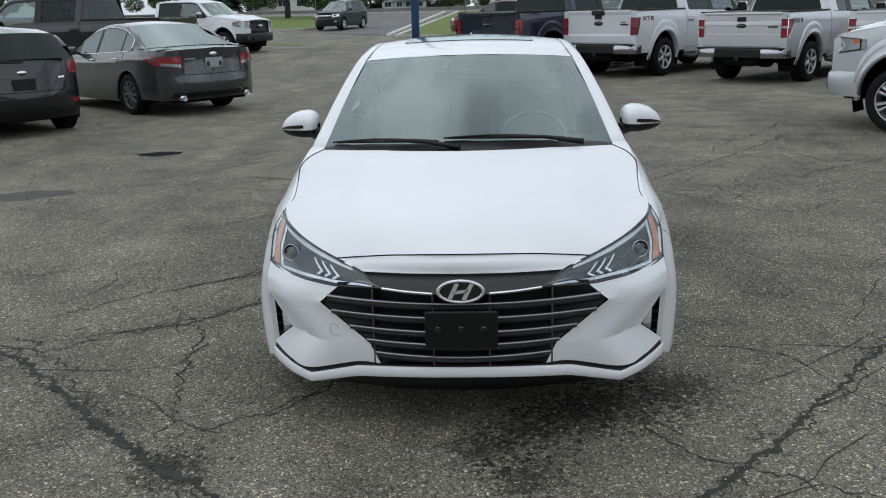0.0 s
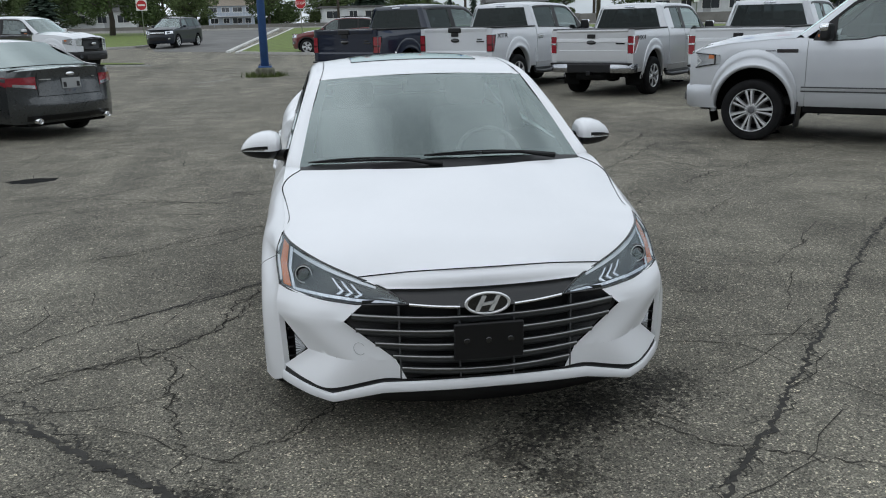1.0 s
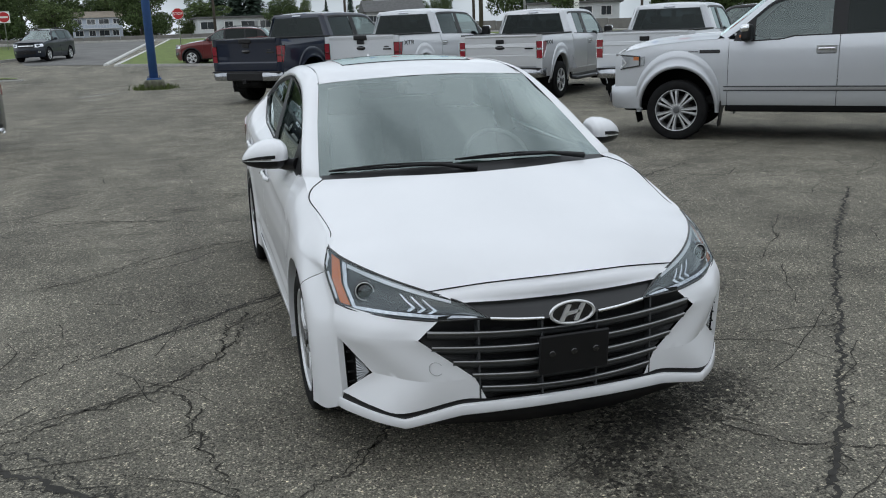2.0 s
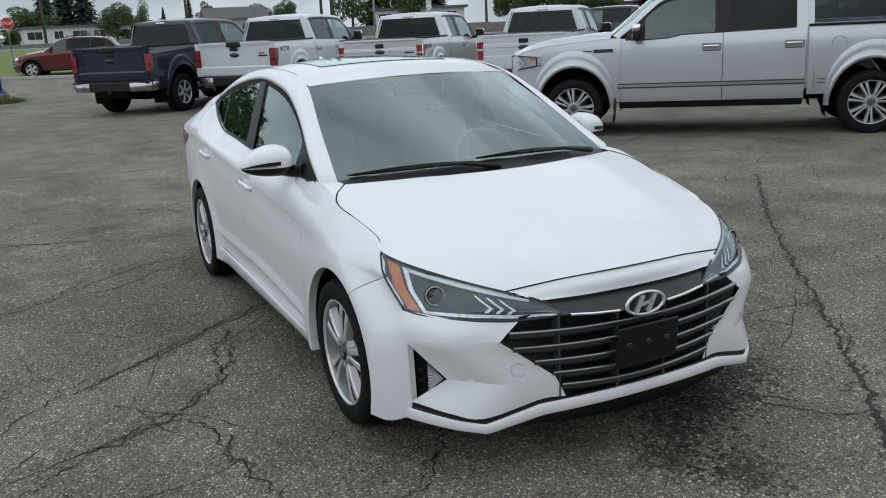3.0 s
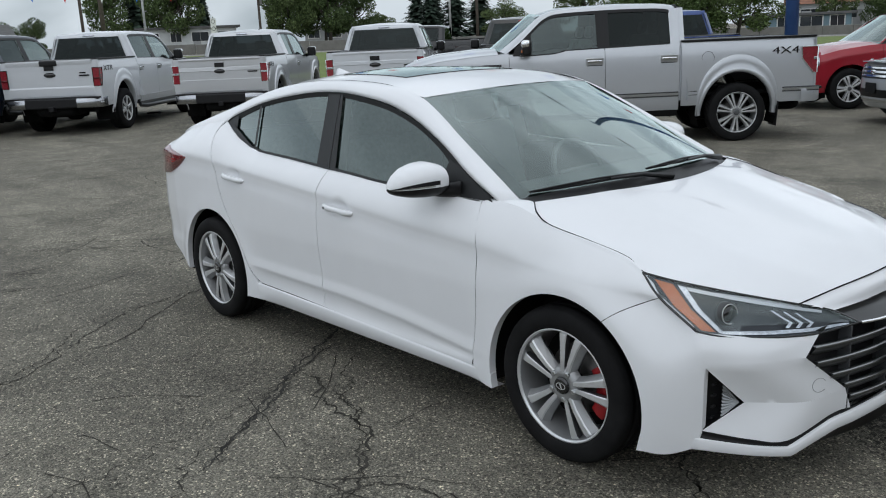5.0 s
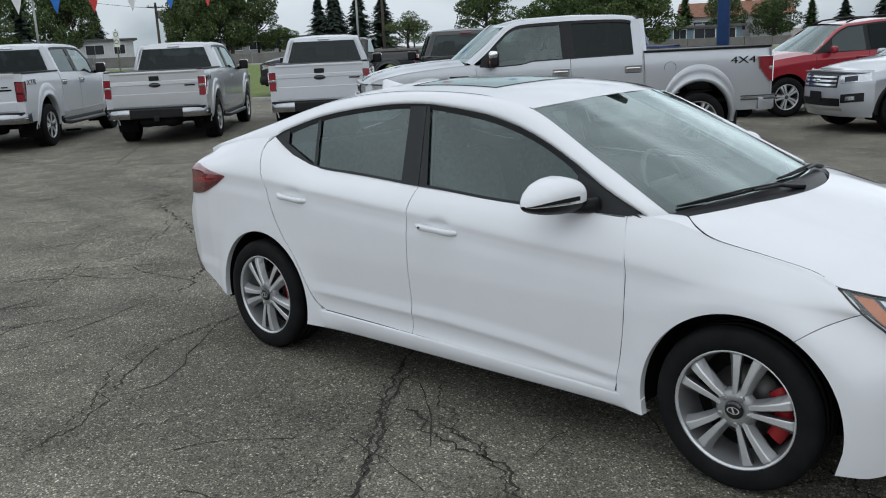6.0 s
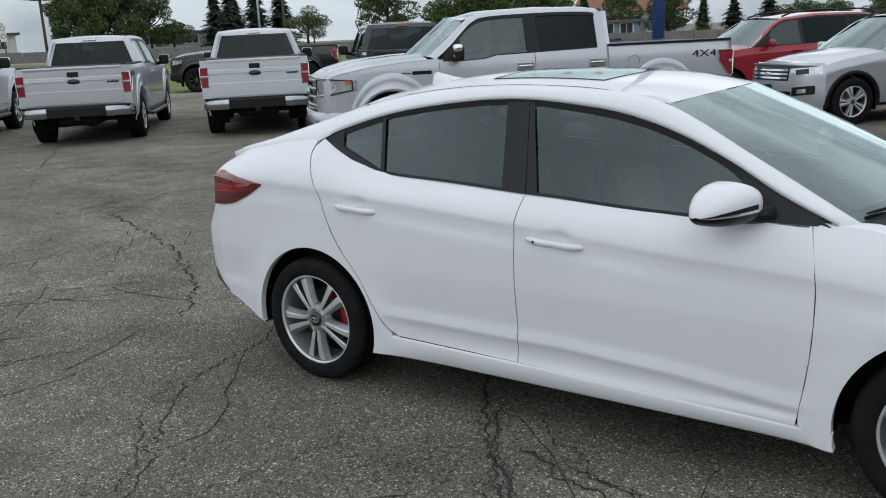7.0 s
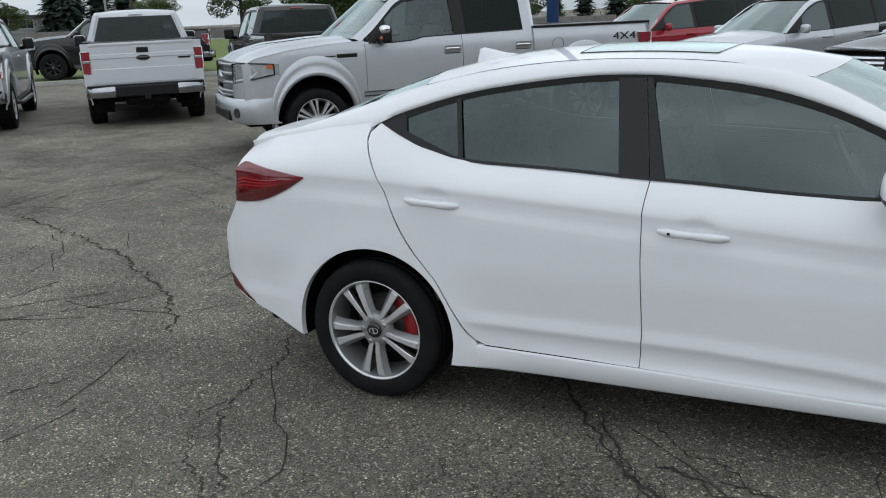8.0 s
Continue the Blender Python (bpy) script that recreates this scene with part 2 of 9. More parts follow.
ASPHALT = asphalt()
GRASS = plain("mown_grass", (0.112, 0.155, 0.026), 0.9, vary=0.35, scale=3, bumpy=0.8, bscale=40)
CONCRETE = plain("kerb_concrete", (0.36, 0.35, 0.33), 0.85, vary=0.2, scale=6, bumpy=0.3, bscale=80)
ACCESS = plain("access_asphalt", (0.135, 0.133, 0.127), 0.9, vary=0.25, scale=0.7, bumpy=0.4, bscale=120)
PALEKERB = plain("pale_kerb_concrete", (0.56, 0.56, 0.54), 0.85, vary=0.25, scale=5)
MOSSY = plain("mossy_concrete", (0.115, 0.115, 0.085), 0.95, vary=0.5, scale=9, bumpy=0.5, bscale=50)
ROADMAT = plain("road_asphalt", (0.085, 0.085, 0.083), 0.9, vary=0.2, scale=1.0, bumpy=0.4, bscale=120)
TAR = plain("crack_filler", (0.040, 0.038, 0.034), 0.8, bumpy=0.6, bscale=120, vary=0.4, spec=0.2)
CRACKM = plain("crack_shadow", (0.050, 0.047, 0.041), 0.95, vary=0.3, spec=0.1)
BLUEPOLE = plain("blue_pole_paint", (0.032, 0.090, 0.24), 0.6, vary=0.15, scale=4)
WOODPOLE = plain("weathered_pole_wood", (0.075, 0.062, 0.05), 0.9, vary=0.3, scale=5)
BARK = plain("bark", (0.05, 0.042, 0.034), 0.95, vary=0.4, scale=8)
GALV = plain("galvanised_steel", (0.45, 0.46, 0.47), 0.5, 0.6)
ROOFA = plain("asphalt_shingle_grey", (0.10, 0.10, 0.10), 0.9, vary=0.25, scale=2)
ROOFB = plain("terracotta_shingle", (0.22, 0.10, 0.06), 0.9, vary=0.25, scale=2)
STUCCO = plain("white_siding", (0.55, 0.57, 0.57), 0.85, vary=0.1, scale=1)
PALEBLUE = plain("pale_blue_siding", (0.36, 0.40, 0.46), 0.85, vary=0.1, scale=1)
ROOFTAN = plain("tan_shingle", (0.24, 0.205, 0.165), 0.9, vary=0.2, scale=2)
BLUESIDE = plain("blue_grey_siding", (0.16, 0.24, 0.28), 0.85, vary=0.12, scale=1)
GREYSIDE = plain("grey_siding", (0.30, 0.31, 0.31), 0.85, vary=0.12, scale=1)
WINDOWM = plain("house_window_glass", (0.03, 0.035, 0.04), 0.08, coat=0.5)
BARRIER = plain("noise_wall_concrete", (0.17, 0.165, 0.15), 0.9, vary=0.2, scale=1.2)
SIGNRED = plain("sign_red", (0.42, 0.012, 0.016), 0.4, vary=0.06)
SIGNWHITE = plain("sign_white", (0.72, 0.72, 0.70), 0.45, vary=0.04)
PEN_B = plain("pennant_blue", (0.02, 0.16, 0.55), 0.45)
PEN_R = plain("pennant_red", (0.55, 0.03, 0.03), 0.45)
PEN_W = plain("pennant_white", (0.70, 0.70, 0.70), 0.45)
LINEW = plain("worn_line_paint", (0.26, 0.26, 0.25), 0.85, vary=0.3, scale=12)


def leaf_mat(name, col):
    """Foliage whose clumps differ in tone."""
    m, nt, bs = node_mat(name)
    ge = nt.nodes.new("ShaderNodeNewGeometry")
    r = ramp(nt, ge.outputs["Random Per Island"], [(0.0, [c * 0.45 for c in col]), (0.6, col), (1.0, [c * 1.7 for c in col])])
    nt.links.new(r.outputs[0], bs.inputs["Base Color"])
    bs.inputs["Roughness"].default_value = 0.8
    bs.inputs["Specular IOR Level"].default_value = 0.2
    return m


LEAF = leaf_mat("broad_leaves", (0.066, 0.098, 0.036))
LEAF2 = leaf_mat("pale_leaves", (0.085, 0.118, 0.045))
NEEDLE = leaf_mat("spruce_needles", (0.030, 0.048, 0.034))
CEDAR = leaf_mat("cedar_leaves", (0.035, 0.062, 0.018))
WEED = leaf_mat("weeds", (0.075, 0.10, 0.03))


# ---- mesh tools ----
def part(name, bm, mat, parent=None, label="", m=None):
    """Link a bmesh as one mesh object, under a thing or a part."""
    me = bpy.data.meshes.new(name)
    bm.normal_update()
    bm.to_mesh(me)
    bm.free()
    for mm in (mat if isinstance(mat, (list, tuple)) else [mat]):
        me.materials.append(mm)
    ob = new(name, me)
    if parent is not None:
        ob.parent = parent
    if m is not None:
        ob.matrix_basis = m
    if label:
        ob["label"] = label
    return ob


def thing(name, label, category, m=None, group="", kind=""):
    ob = new(name)
    ob.empty_display_size = 0.2
    if m is not None:
        ob.matrix_basis = m
    return tagged(ob, label, category, group, kind)


def crv(pts, n, smooth=True):
    """n points evenly along a polyline or a Catmull-Rom curve through pts."""
    p = np.array(pts, float)
    if smooth and len(p) > 2:
        q = np.vstack([2 * p[0] - p[1], p, 2 * p[-1] - p[-2]])
        out = []
        for i in range(1, len(q) - 2):
            t = np.linspace(0, 1, 12, endpoint=False)[:, None]
            a, b, c, d = q[i - 1], q[i], q[i + 1], q[i + 2]
            out.append(0.5 * (2 * b + (c - a) * t + (2 * a - 5 * b + 4 * c - d) * t ** 2 + (3 * b - a - 3 * c + d) * t ** 3))
        p = np.vstack(out + [p[-1:]])
    s = np.concatenate([[0], np.cumsum(np.linalg.norm(np.diff(p, axis=0), axis=1))])
    t = np.linspace(0, s[-1], n)
    return np.stack([np.interp(t, s, p[:, k]) for k in range(p.shape[1])], 1)


def coons(bot, top, left, right):
    """The patch between four sampled curves: bot and top n long, left and right m long. Returns (n, m, d)."""
    n, m = len(bot), len(left)
    u, v = np.linspace(0, 1, n)[:, None, None], np.linspace(0, 1, m)[None, :, None]
    a = (1 - v) * bot[:, None] + v * top[:, None]
    b = (1 - u) * left[None] + u * right[None]
    c = (1 - u) * (1 - v) * bot[0] + u * (1 - v) * bot[-1] + (1 - u) * v * top[0] + u * v * top[-1]
    return a + b - c


def add_grid(bm, P, mat=0, smooth=True, flip=False, close_u=False, close_v=False):
    n, m = P.shape[:2]
    vs = [[bm.verts.new(P[i, j]) for j in range(m)] for i in range(n)]
    for i in range(n if close_u else n - 1):
        for j in range(m if close_v else m - 1):
            q = [vs[i][j], vs[(i + 1) % n][j], vs[(i + 1) % n][(j + 1) % m], vs[i][(j + 1) % m]]
            if flip:
                q.reverse()
            try:
                f = bm.faces.new(q)
                f.smooth, f.material_index = smooth, mat
            except ValueError:
                pass
    return vs


def skirt(bm, P, off, mat=0):
    """Edges turned in all round an open patch."""
    off = np.array(off, float)
    for line in (P[:, 0], P[:, -1], P[0], P[-1]):
        add_grid(bm, np.stack([line, line + off], 1), mat)


def box(bm, m, sx, sy, sz, bevel=0.0, mat=0, segs=2):
    """A box centred on m, with rounded edges."""
    r = bmesh.ops.create_cube(bm, size=1, matrix=m @ Matrix.Diagonal((sx, sy, sz, 1)))
    faces = {f for v in r["verts"] for f in v.link_faces}
    for f in faces:
        f.material_index = mat
    if bevel:
        edges = list({e for v in r["verts"] for e in v.link_edges})
        res = bmesh.ops.bevel(bm, geom=edges, offset=bevel, segments=segs, profile=0.5, affect="EDGES", clamp_overlap=True)
        for f in res["faces"]:
            f.smooth, f.material_index = True, mat


def tube(bm, pts, r, sides=8, mat=0, smooth=True, cap=True):
    """A round bar along a polyline; r a number or one for each point."""
    p = [Vector(q) for q in pts]
    rs = [r] * len(p) if isinstance(r, (int, float)) else r
    rings = []
    for i, q in enumerate(p):
        d = (p[min(i + 1, len(p) - 1)] - p[max(i - 1, 0)]).normalized()
        a = d.orthogonal().normalized() if i == 0 else (prev - d * prev.dot(d)).normalized()
        prev = a
        b = d.cross(a)
        rings.append([q + (a * math.cos(k * math.tau / sides) + b * math.sin(k * math.tau / sides)) * rs[i] for k in range(sides)])
    vs = add_grid(bm, np.array([[list(v) for v in ring] for ring in rings]), mat, smooth, close_v=True)
    if cap:
        for ring in (vs[0], vs[-1]):
            f = bm.faces.new(ring)
            f.material_index = mat


def lathe(bm, prof, sides=40, mat=0, axis="x", smooth=True):
    """Turn a profile of (along, radius) round the x axis (or z)."""
    a = np.linspace(0, math.tau, sides, endpoint=False)
    P = np.zeros((len(prof), sides, 3))
    for i, (h, r) in enumerate(prof):
        if axis == "x":
            P[i] = np.stack([np.full(sides, h), r * np.cos(a), r * np.sin(a)], 1)
        else:
            P[i] = np.stack([r * np.cos(a), r * np.sin(a), np.full(sides, h)], 1)
    add_grid(bm, P, mat, smooth, close_v=True)


def prism(bm, poly, z0, z1, mat=0, m=None):
    """A solid from a flat outline (x, y), between z0 and z1, taken through m."""
    m = m or Matrix()
    lo = [bm.verts.new(m @ Vector((x, y, z0))) for x, y in poly]
    hi = [bm.verts.new(m @ Vector((x, y, z1))) for x, y in poly]
    fs = [bm.faces.new(hi), bm.faces.new(lo[::-1])]
    k = len(poly)
    for i in range(k):
        fs.append(bm.faces.new([lo[i], lo[(i + 1) % k], hi[(i + 1) % k], hi[i]]))
    for f in fs:
        f.material_index = mat
    return fs


def panel(name, P, mat, parent, off=(0, 0, 0), label="", flip=False):
    bm = bmesh.new()
    add_grid(bm, P, flip=flip)
    if any(off):
        skirt(bm, P, off)
    return part(name, bm, mat, parent, label)


def crease(bm, degrees):
    """Keep the pressed edges crisp where two facets meet at more than this angle."""
    for e in bm.edges:
        if len(e.link_faces) == 2 and e.calc_face_angle(0) > radians(degrees):
            e.smooth = False


def mir(P, s):
    """Measured on the right-hand side (x < 0); s = 1 gives the left-hand twin."""
    return np.asarray(P) * np.array([-s, 1, 1])


def lettering(name, text, size, mat, parent, m, thick=0.002, squeeze=1.0):
    """Raised letters as a mesh."""
    cu = bpy.data.curves.new(name, "FONT")
    cu.body, cu.size, cu.extrude, cu.align_x, cu.align_y = text, size, thick, "CENTER", "CENTER"
    tmp = bpy.data.objects.new(name, cu)
    me = bpy.data.meshes.new_from_object(tmp)
    bpy.data.objects.remove(tmp)
    me.transform(Matrix.Diagonal((squeeze, 1, 1, 1)))
    me.materials.clear()
    me.materials.append(mat)
    ob = new(name, me)
    ob.parent = parent
    ob.matrix_basis = m
    return ob


# ---- wheels ----
# one bar of a twin spoke: (share of the rim's radius, offset from the pair's middle, half width)
TWIN = ((0.19, 0.0125, 0.0095), (0.45, 0.0190, 0.0120), (0.75, 0.0310, 0.0155), (0.90, 0.0385, 0.0190), (0.985, 0.0430, 0.0215))


def wheel_meshes(key, R, rim, width, spokes, style, face, pocket):
    """Meshes of one wheel about its own axle (x, outward is -x), shared by all alike wheels."""
    M = {}

    def keep(name, bm, mats):
        me = bpy.data.meshes.new(key + "_" + name)
        bm.normal_update()
        bm.to_mesh(me)
        bm.free()
        for mm in mats:
            me.materials.append(mm)
        M[name] = me

    w = width / 2
    bm = bmesh.new()
    k = R - rim
    lathe(bm, [(w * 0.80, rim - 0.012), (w * 0.98, rim + k * 0.12), (w * 1.03, rim + k * 0.45), (w * 0.95, R - k * 0.14), (w * 0.86, R - 0.006), (w * 0.6, R), (w * 0.42, R), (w * 0.40, R - 0.008), (w * 0.34, R - 0.008), (w * 0.32, R), (-w * 0.02, R + 0.001), (-w * 0.04, R - 0.008), (-w * 0.1, R - 0.008), (-w * 0.12, R), (-w * 0.42, R), (-w * 0.44, R - 0.008), (-w * 0.5, R - 0.008), (-w * 0.52, R), (-w * 0.72, R - 0.001),
               (-w * 0.86, R - 0.007), (-w * 0.95, R - k * 0.15), (-w * 1.0, R - k * 0.30), (-w * 1.035, rim + k * 0.5), (-w * 1.02, rim + k * 0.24), (-w * 0.97, rim + k * 0.10), (-w * 0.88, rim - 0.004)], 56)
    keep("tyre", bm, [RUBBER])
    bm = bmesh.new()
    if style == "twin":
        lathe(bm, [(-w * 0.90, rim - 0.001), (-w * 0.945, rim + 0.002), (-w * 0.94, rim - 0.004), (-w * 0.86, rim - 0.008)], 56)
        lathe(bm, [(-w * 0.86, rim - 0.008), (-w * 0.55, rim - 0.016), (w * 0.2, rim - 0.03), (w * 0.85, rim - 0.02)], 56, 1)
    else:
        lathe(bm, [(-w * 0.90, rim - 0.003), (-w * 0.945, rim + 0.002), (-w * 0.94, rim - 0.008), (-w * 0.86, rim - 0.014), (-w * 0.80, rim - 0.018)], 56)
        lathe(bm, [(-w * 0.80, rim - 0.018), (-w * 0.55, rim - 0.03), (w * 0.2, rim - 0.045), (w * 0.85, rim - 0.03)], 56, 1)
    keep("rim", bm, [face, ALLOYMID if style == "twin" else pocket])
    bm = bmesh.new()
    lathe(bm, [(w * 0.1, 0.02), (w * 0.1, rim - 0.085), (w * 0.26, rim - 0.085)], 40)
    keep("brake_disc", bm, [STEEL])
    bm = bmesh.new()
    lathe(bm, [(w * 0.3, 0.0), (w * 0.3, rim - 0.018)], 32)
    keep("dust_shield", bm, [DARK])
    # one spoke, pointing to +z
    bm = bmesh.new()
    out, inn = -w * 0.88, -w * 0.74
    r0, r1 = rim * 0.22, rim - 0.008
    if style == "twin":
        # two narrow machined bars with bevelled painted flanks and a deep slot between them
        fac = min(1.0, 5 / spokes) * rim / 0.222
        for sgn in (-1, 1):
            for (ra, oa, ha), (rb, ob_, hb) in zip(TWIN, TWIN[1:]):
                q = []
                for r, off, half in ((ra, oa, ha), (rb, ob_, hb)):
                    r, off, half = r * rim, off * fac, half * fac
                    dip = 0.010 * (r / rim - 0.55) ** 2 * 4 + (0.012 if r > rim * 0.95 else 0)
                    b, t = out + dip, out + dip + 0.030
                    q.append([(t, sgn * (off - half * 0.9), r), (b + 0.004, sgn * (off - half), r), (b, sgn * (off - half * 0.8), r), (b, sgn * (off + half * 0.55), r), (b + 0.005, sgn * (off + half * 0.85), r), (b + 0.030, sgn * (off + half * 2.1), r), (t + 0.012, sgn * (off + half * 1.9), r)])
                P = np.array(q)
                for j in range(7):
                    add_grid(bm, P[:, [j, (j + 1) % 7]], 0 if j in (1, 2, 3) else (2 if j == 4 else 1), smooth=False)
    elif style == "pair":
        for sgn in (-1, 1):
            pts = []
            fac = min(1.0, 5 / spokes * rim / 0.222)
            for r, off, half, dx in ((r0, 0.021, 0.018, 0.0), (r0 + (r1 - r0) * 0.45, 0.031, 0.024, -0.005), (r1 - 0.030, 0.043, 0.031, -0.002), (r1, 0.048, 0.028, 0.010)):
                off, half = off * fac, half * fac
                pts.append([(out + dx + 0.005, sgn * (off - half), r), (out + dx, sgn * (off - half * 0.75), r), (out + dx + 0.003, sgn * (off + half * 0.35), r), (out + dx + 0.014, sgn * (off + half), r), (inn + 0.02, sgn * (off + half * 0.8), r), (inn + 0.02, sgn * (off - half * 0.8), r)])
            P = np.array(pts)
            for j in range(6):
                q = P[:, [j, (j + 1) % 6]]
                add_grid(bm, q, 0 if j in (0, 1) else 1, smooth=False)
    else:
        half0, half1 = rim * 0.16, rim * 0.19
        for r, nr, ha, hb in ((r0, r0 + (r1 - r0) * 0.5, half0 * 0.8, half0 * 0.75), (r0 + (r1 - r0) * 0.5, r1, half0 * 0.75, half1)):
            P = np.array([[(out + 0.008, -ha, r), (out, -ha * 0.7, r), (out, ha * 0.7, r), (out + 0.008, ha, r), (inn + 0.02, ha * 0.7, r), (inn + 0.02, -ha * 0.7, r)],
                          [(out + 0.008, -hb, nr), (out, -hb * 0.7, nr), (out, hb * 0.7, nr), (out + 0.008, hb, nr), (inn + 0.02, hb * 0.7, nr), (inn + 0.02, -hb * 0.7, nr)]])
            for j in range(6):
                add_grid(bm, P[:, [j, (j + 1) % 6]], 0 if j in (0, 1, 2) else 1, smooth=False)
    keep("spoke", bm, [face, pocket, ALLOYMID])
    bm = bmesh.new()
    lathe(bm, [(-w * 0.55, rim * 0.36), (-w * 0.74, rim * 0.33), (-w * 0.83, rim * 0.28), (-w * 0.86, rim * 0.19), (-w * 0.84, rim * 0.155)], 30)
    keep("hub", bm, [ALLOYMID if style == "twin" else face])
    bm = bmesh.new()
    lathe(bm, [(-w * 0.86, rim * 0.155), (-w * 0.92, rim * 0.145), (-w * 0.935, rim * 0.10), (-w * 0.935, 0.0)], 24)
    if style == "twin" and spokes == 5:
        ring = [[(-w * 0.937, rim * 0.105 * math.cos(a) * k, rim * 0.062 * math.sin(a) * k) for k in (1.0, 0.80)] for a in np.linspace(0, math.tau, 24, endpoint=False)]
        add_grid(bm, np.array(ring), 1, close_u=True)
        add_grid(bm, np.array([[(-w * 0.937, -0.030 * rim, -0.04 * rim), (-w * 0.937, 0.005 * rim, 0.045 * rim)], [(-w * 0.937, 0.0, -0.045 * rim), (-w * 0.937, 0.035 * rim, 0.04 * rim)]]), 1)
    keep("centre_cap", bm, [GLOSSBLK if style == "twin" and spokes == 5 else ALLOYDK, BADGEM])
    bm = bmesh.new()
    lathe(bm, [(-w * 0.82, 0.0105), (-w * 0.90, 0.0105), (-w * 0.915, 0.007), (-w * 0.915, 0.0)], 6, smooth=False)
    keep("wheel_nut", bm, [SATIN])
    bm = bmesh.new()
    add = []
    for a in np.linspace(-36, 36, 8):
        c, s_ = math.cos(radians(a)), math.sin(radians(a))
        add.append([(-w * 0.05, -c * (rim - 0.10), s_ * (rim - 0.10)), (-w * 0.42, -c * (rim - 0.095), s_ * (rim - 0.095)), (-w * 0.46, -c * (rim - 0.06), s_ * (rim - 0.06)), (-w * 0.42, -c * (rim - 0.036), s_ * (rim - 0.036)), (w * 0.2, -c * (rim - 0.036), s_ * (rim - 0.036))])
    add_grid(bm, np.array(add))
    keep("caliper", bm, [CALIPER])
    M["spokes"], M["rim_r"] = spokes, rim
    return M


def link_mesh(name, me, parent, m=None):
    ob = new(name, me)
    ob.parent = parent
    if m is not None:
        ob.matrix_basis = m
    return ob


def put_wheel(M, parent, x, y, z, side, nuts=True, caliper=False, turn=0.0):
    """side -1: outer face towards -x."""
    rot = Matrix() if side < 0 else Matrix.Diagonal((-1, 1, 1, 1))
    w = new("wheel")
    w.parent = parent
    w.matrix_basis = Matrix.Translation((x, y, z)) @ rot
    for k in ("tyre", "rim", "hub", "centre_cap", "brake_disc", "dust_shield"):
        link_mesh(k, M[k], w)
    if caliper:
        link_mesh("caliper", M["caliper"], w, pose(0, 0, 0, -28 if y > 1 else 0))
    n = M["spokes"]
    for i in range(n):
        link_mesh("spoke", M["spoke"], w, pose(0, 0, 0, turn + i * 360 / n))
    if nuts:
        for i in range(5):
            a = radians(turn + 36 + i * 72)
            link_mesh("wheel_nut", M["wheel_nut"], w, Matrix.Translation((0, math.cos(a) * M["rim_r"] * 0.25, math.sin(a) * M["rim_r"] * 0.25)))
    return w


# ---- the white sedan ----
BELT = np.array([(0.30, 0.960), (0.388, 0.960), (0.877, 0.953), (1.14, 0.966), (1.38, 0.983), (1.586, 0.993), (1.924, 1.014), (2.234, 1.028), (2.352, 1.045), (2.507, 1.085), (2.618, 1.132), (2.70, 1.175)])
SHOULDER = np.array([(-0.45, 0.70), (-0.2, 0.725), (0.223, 0.765), (0.439, 0.787), (0.891, 0.813), (1.341, 0.853), (1.578, 0.875), (1.868, 0.896), (2.167, 0.917), (2.588, 0.948), (2.96, 0.962), (3.5, 0.96)])
TOPLINE = np.array([(-0.45, 0.72, 0.776), (-0.318, 0.787, 0.774), (-0.229, 0.825, 0.762), (0.103, 0.901, 0.784), (0.253, 0.948, 0.772), (0.39, 0.962, 0.768), (0.46, 0.957, 0.780), (1.59, 0.995, 0.766), (2.23, 1.028, 0.752), (2.5, 1.085, 0.735), (2.70, 1.175, 0.699), (2.95, 1.15, 0.700), (3.25, 1.10, 0.672), (3.42, 1.05, 0.62)])


FRONT_ARCH, ARCH_R = -0.024, 0.370


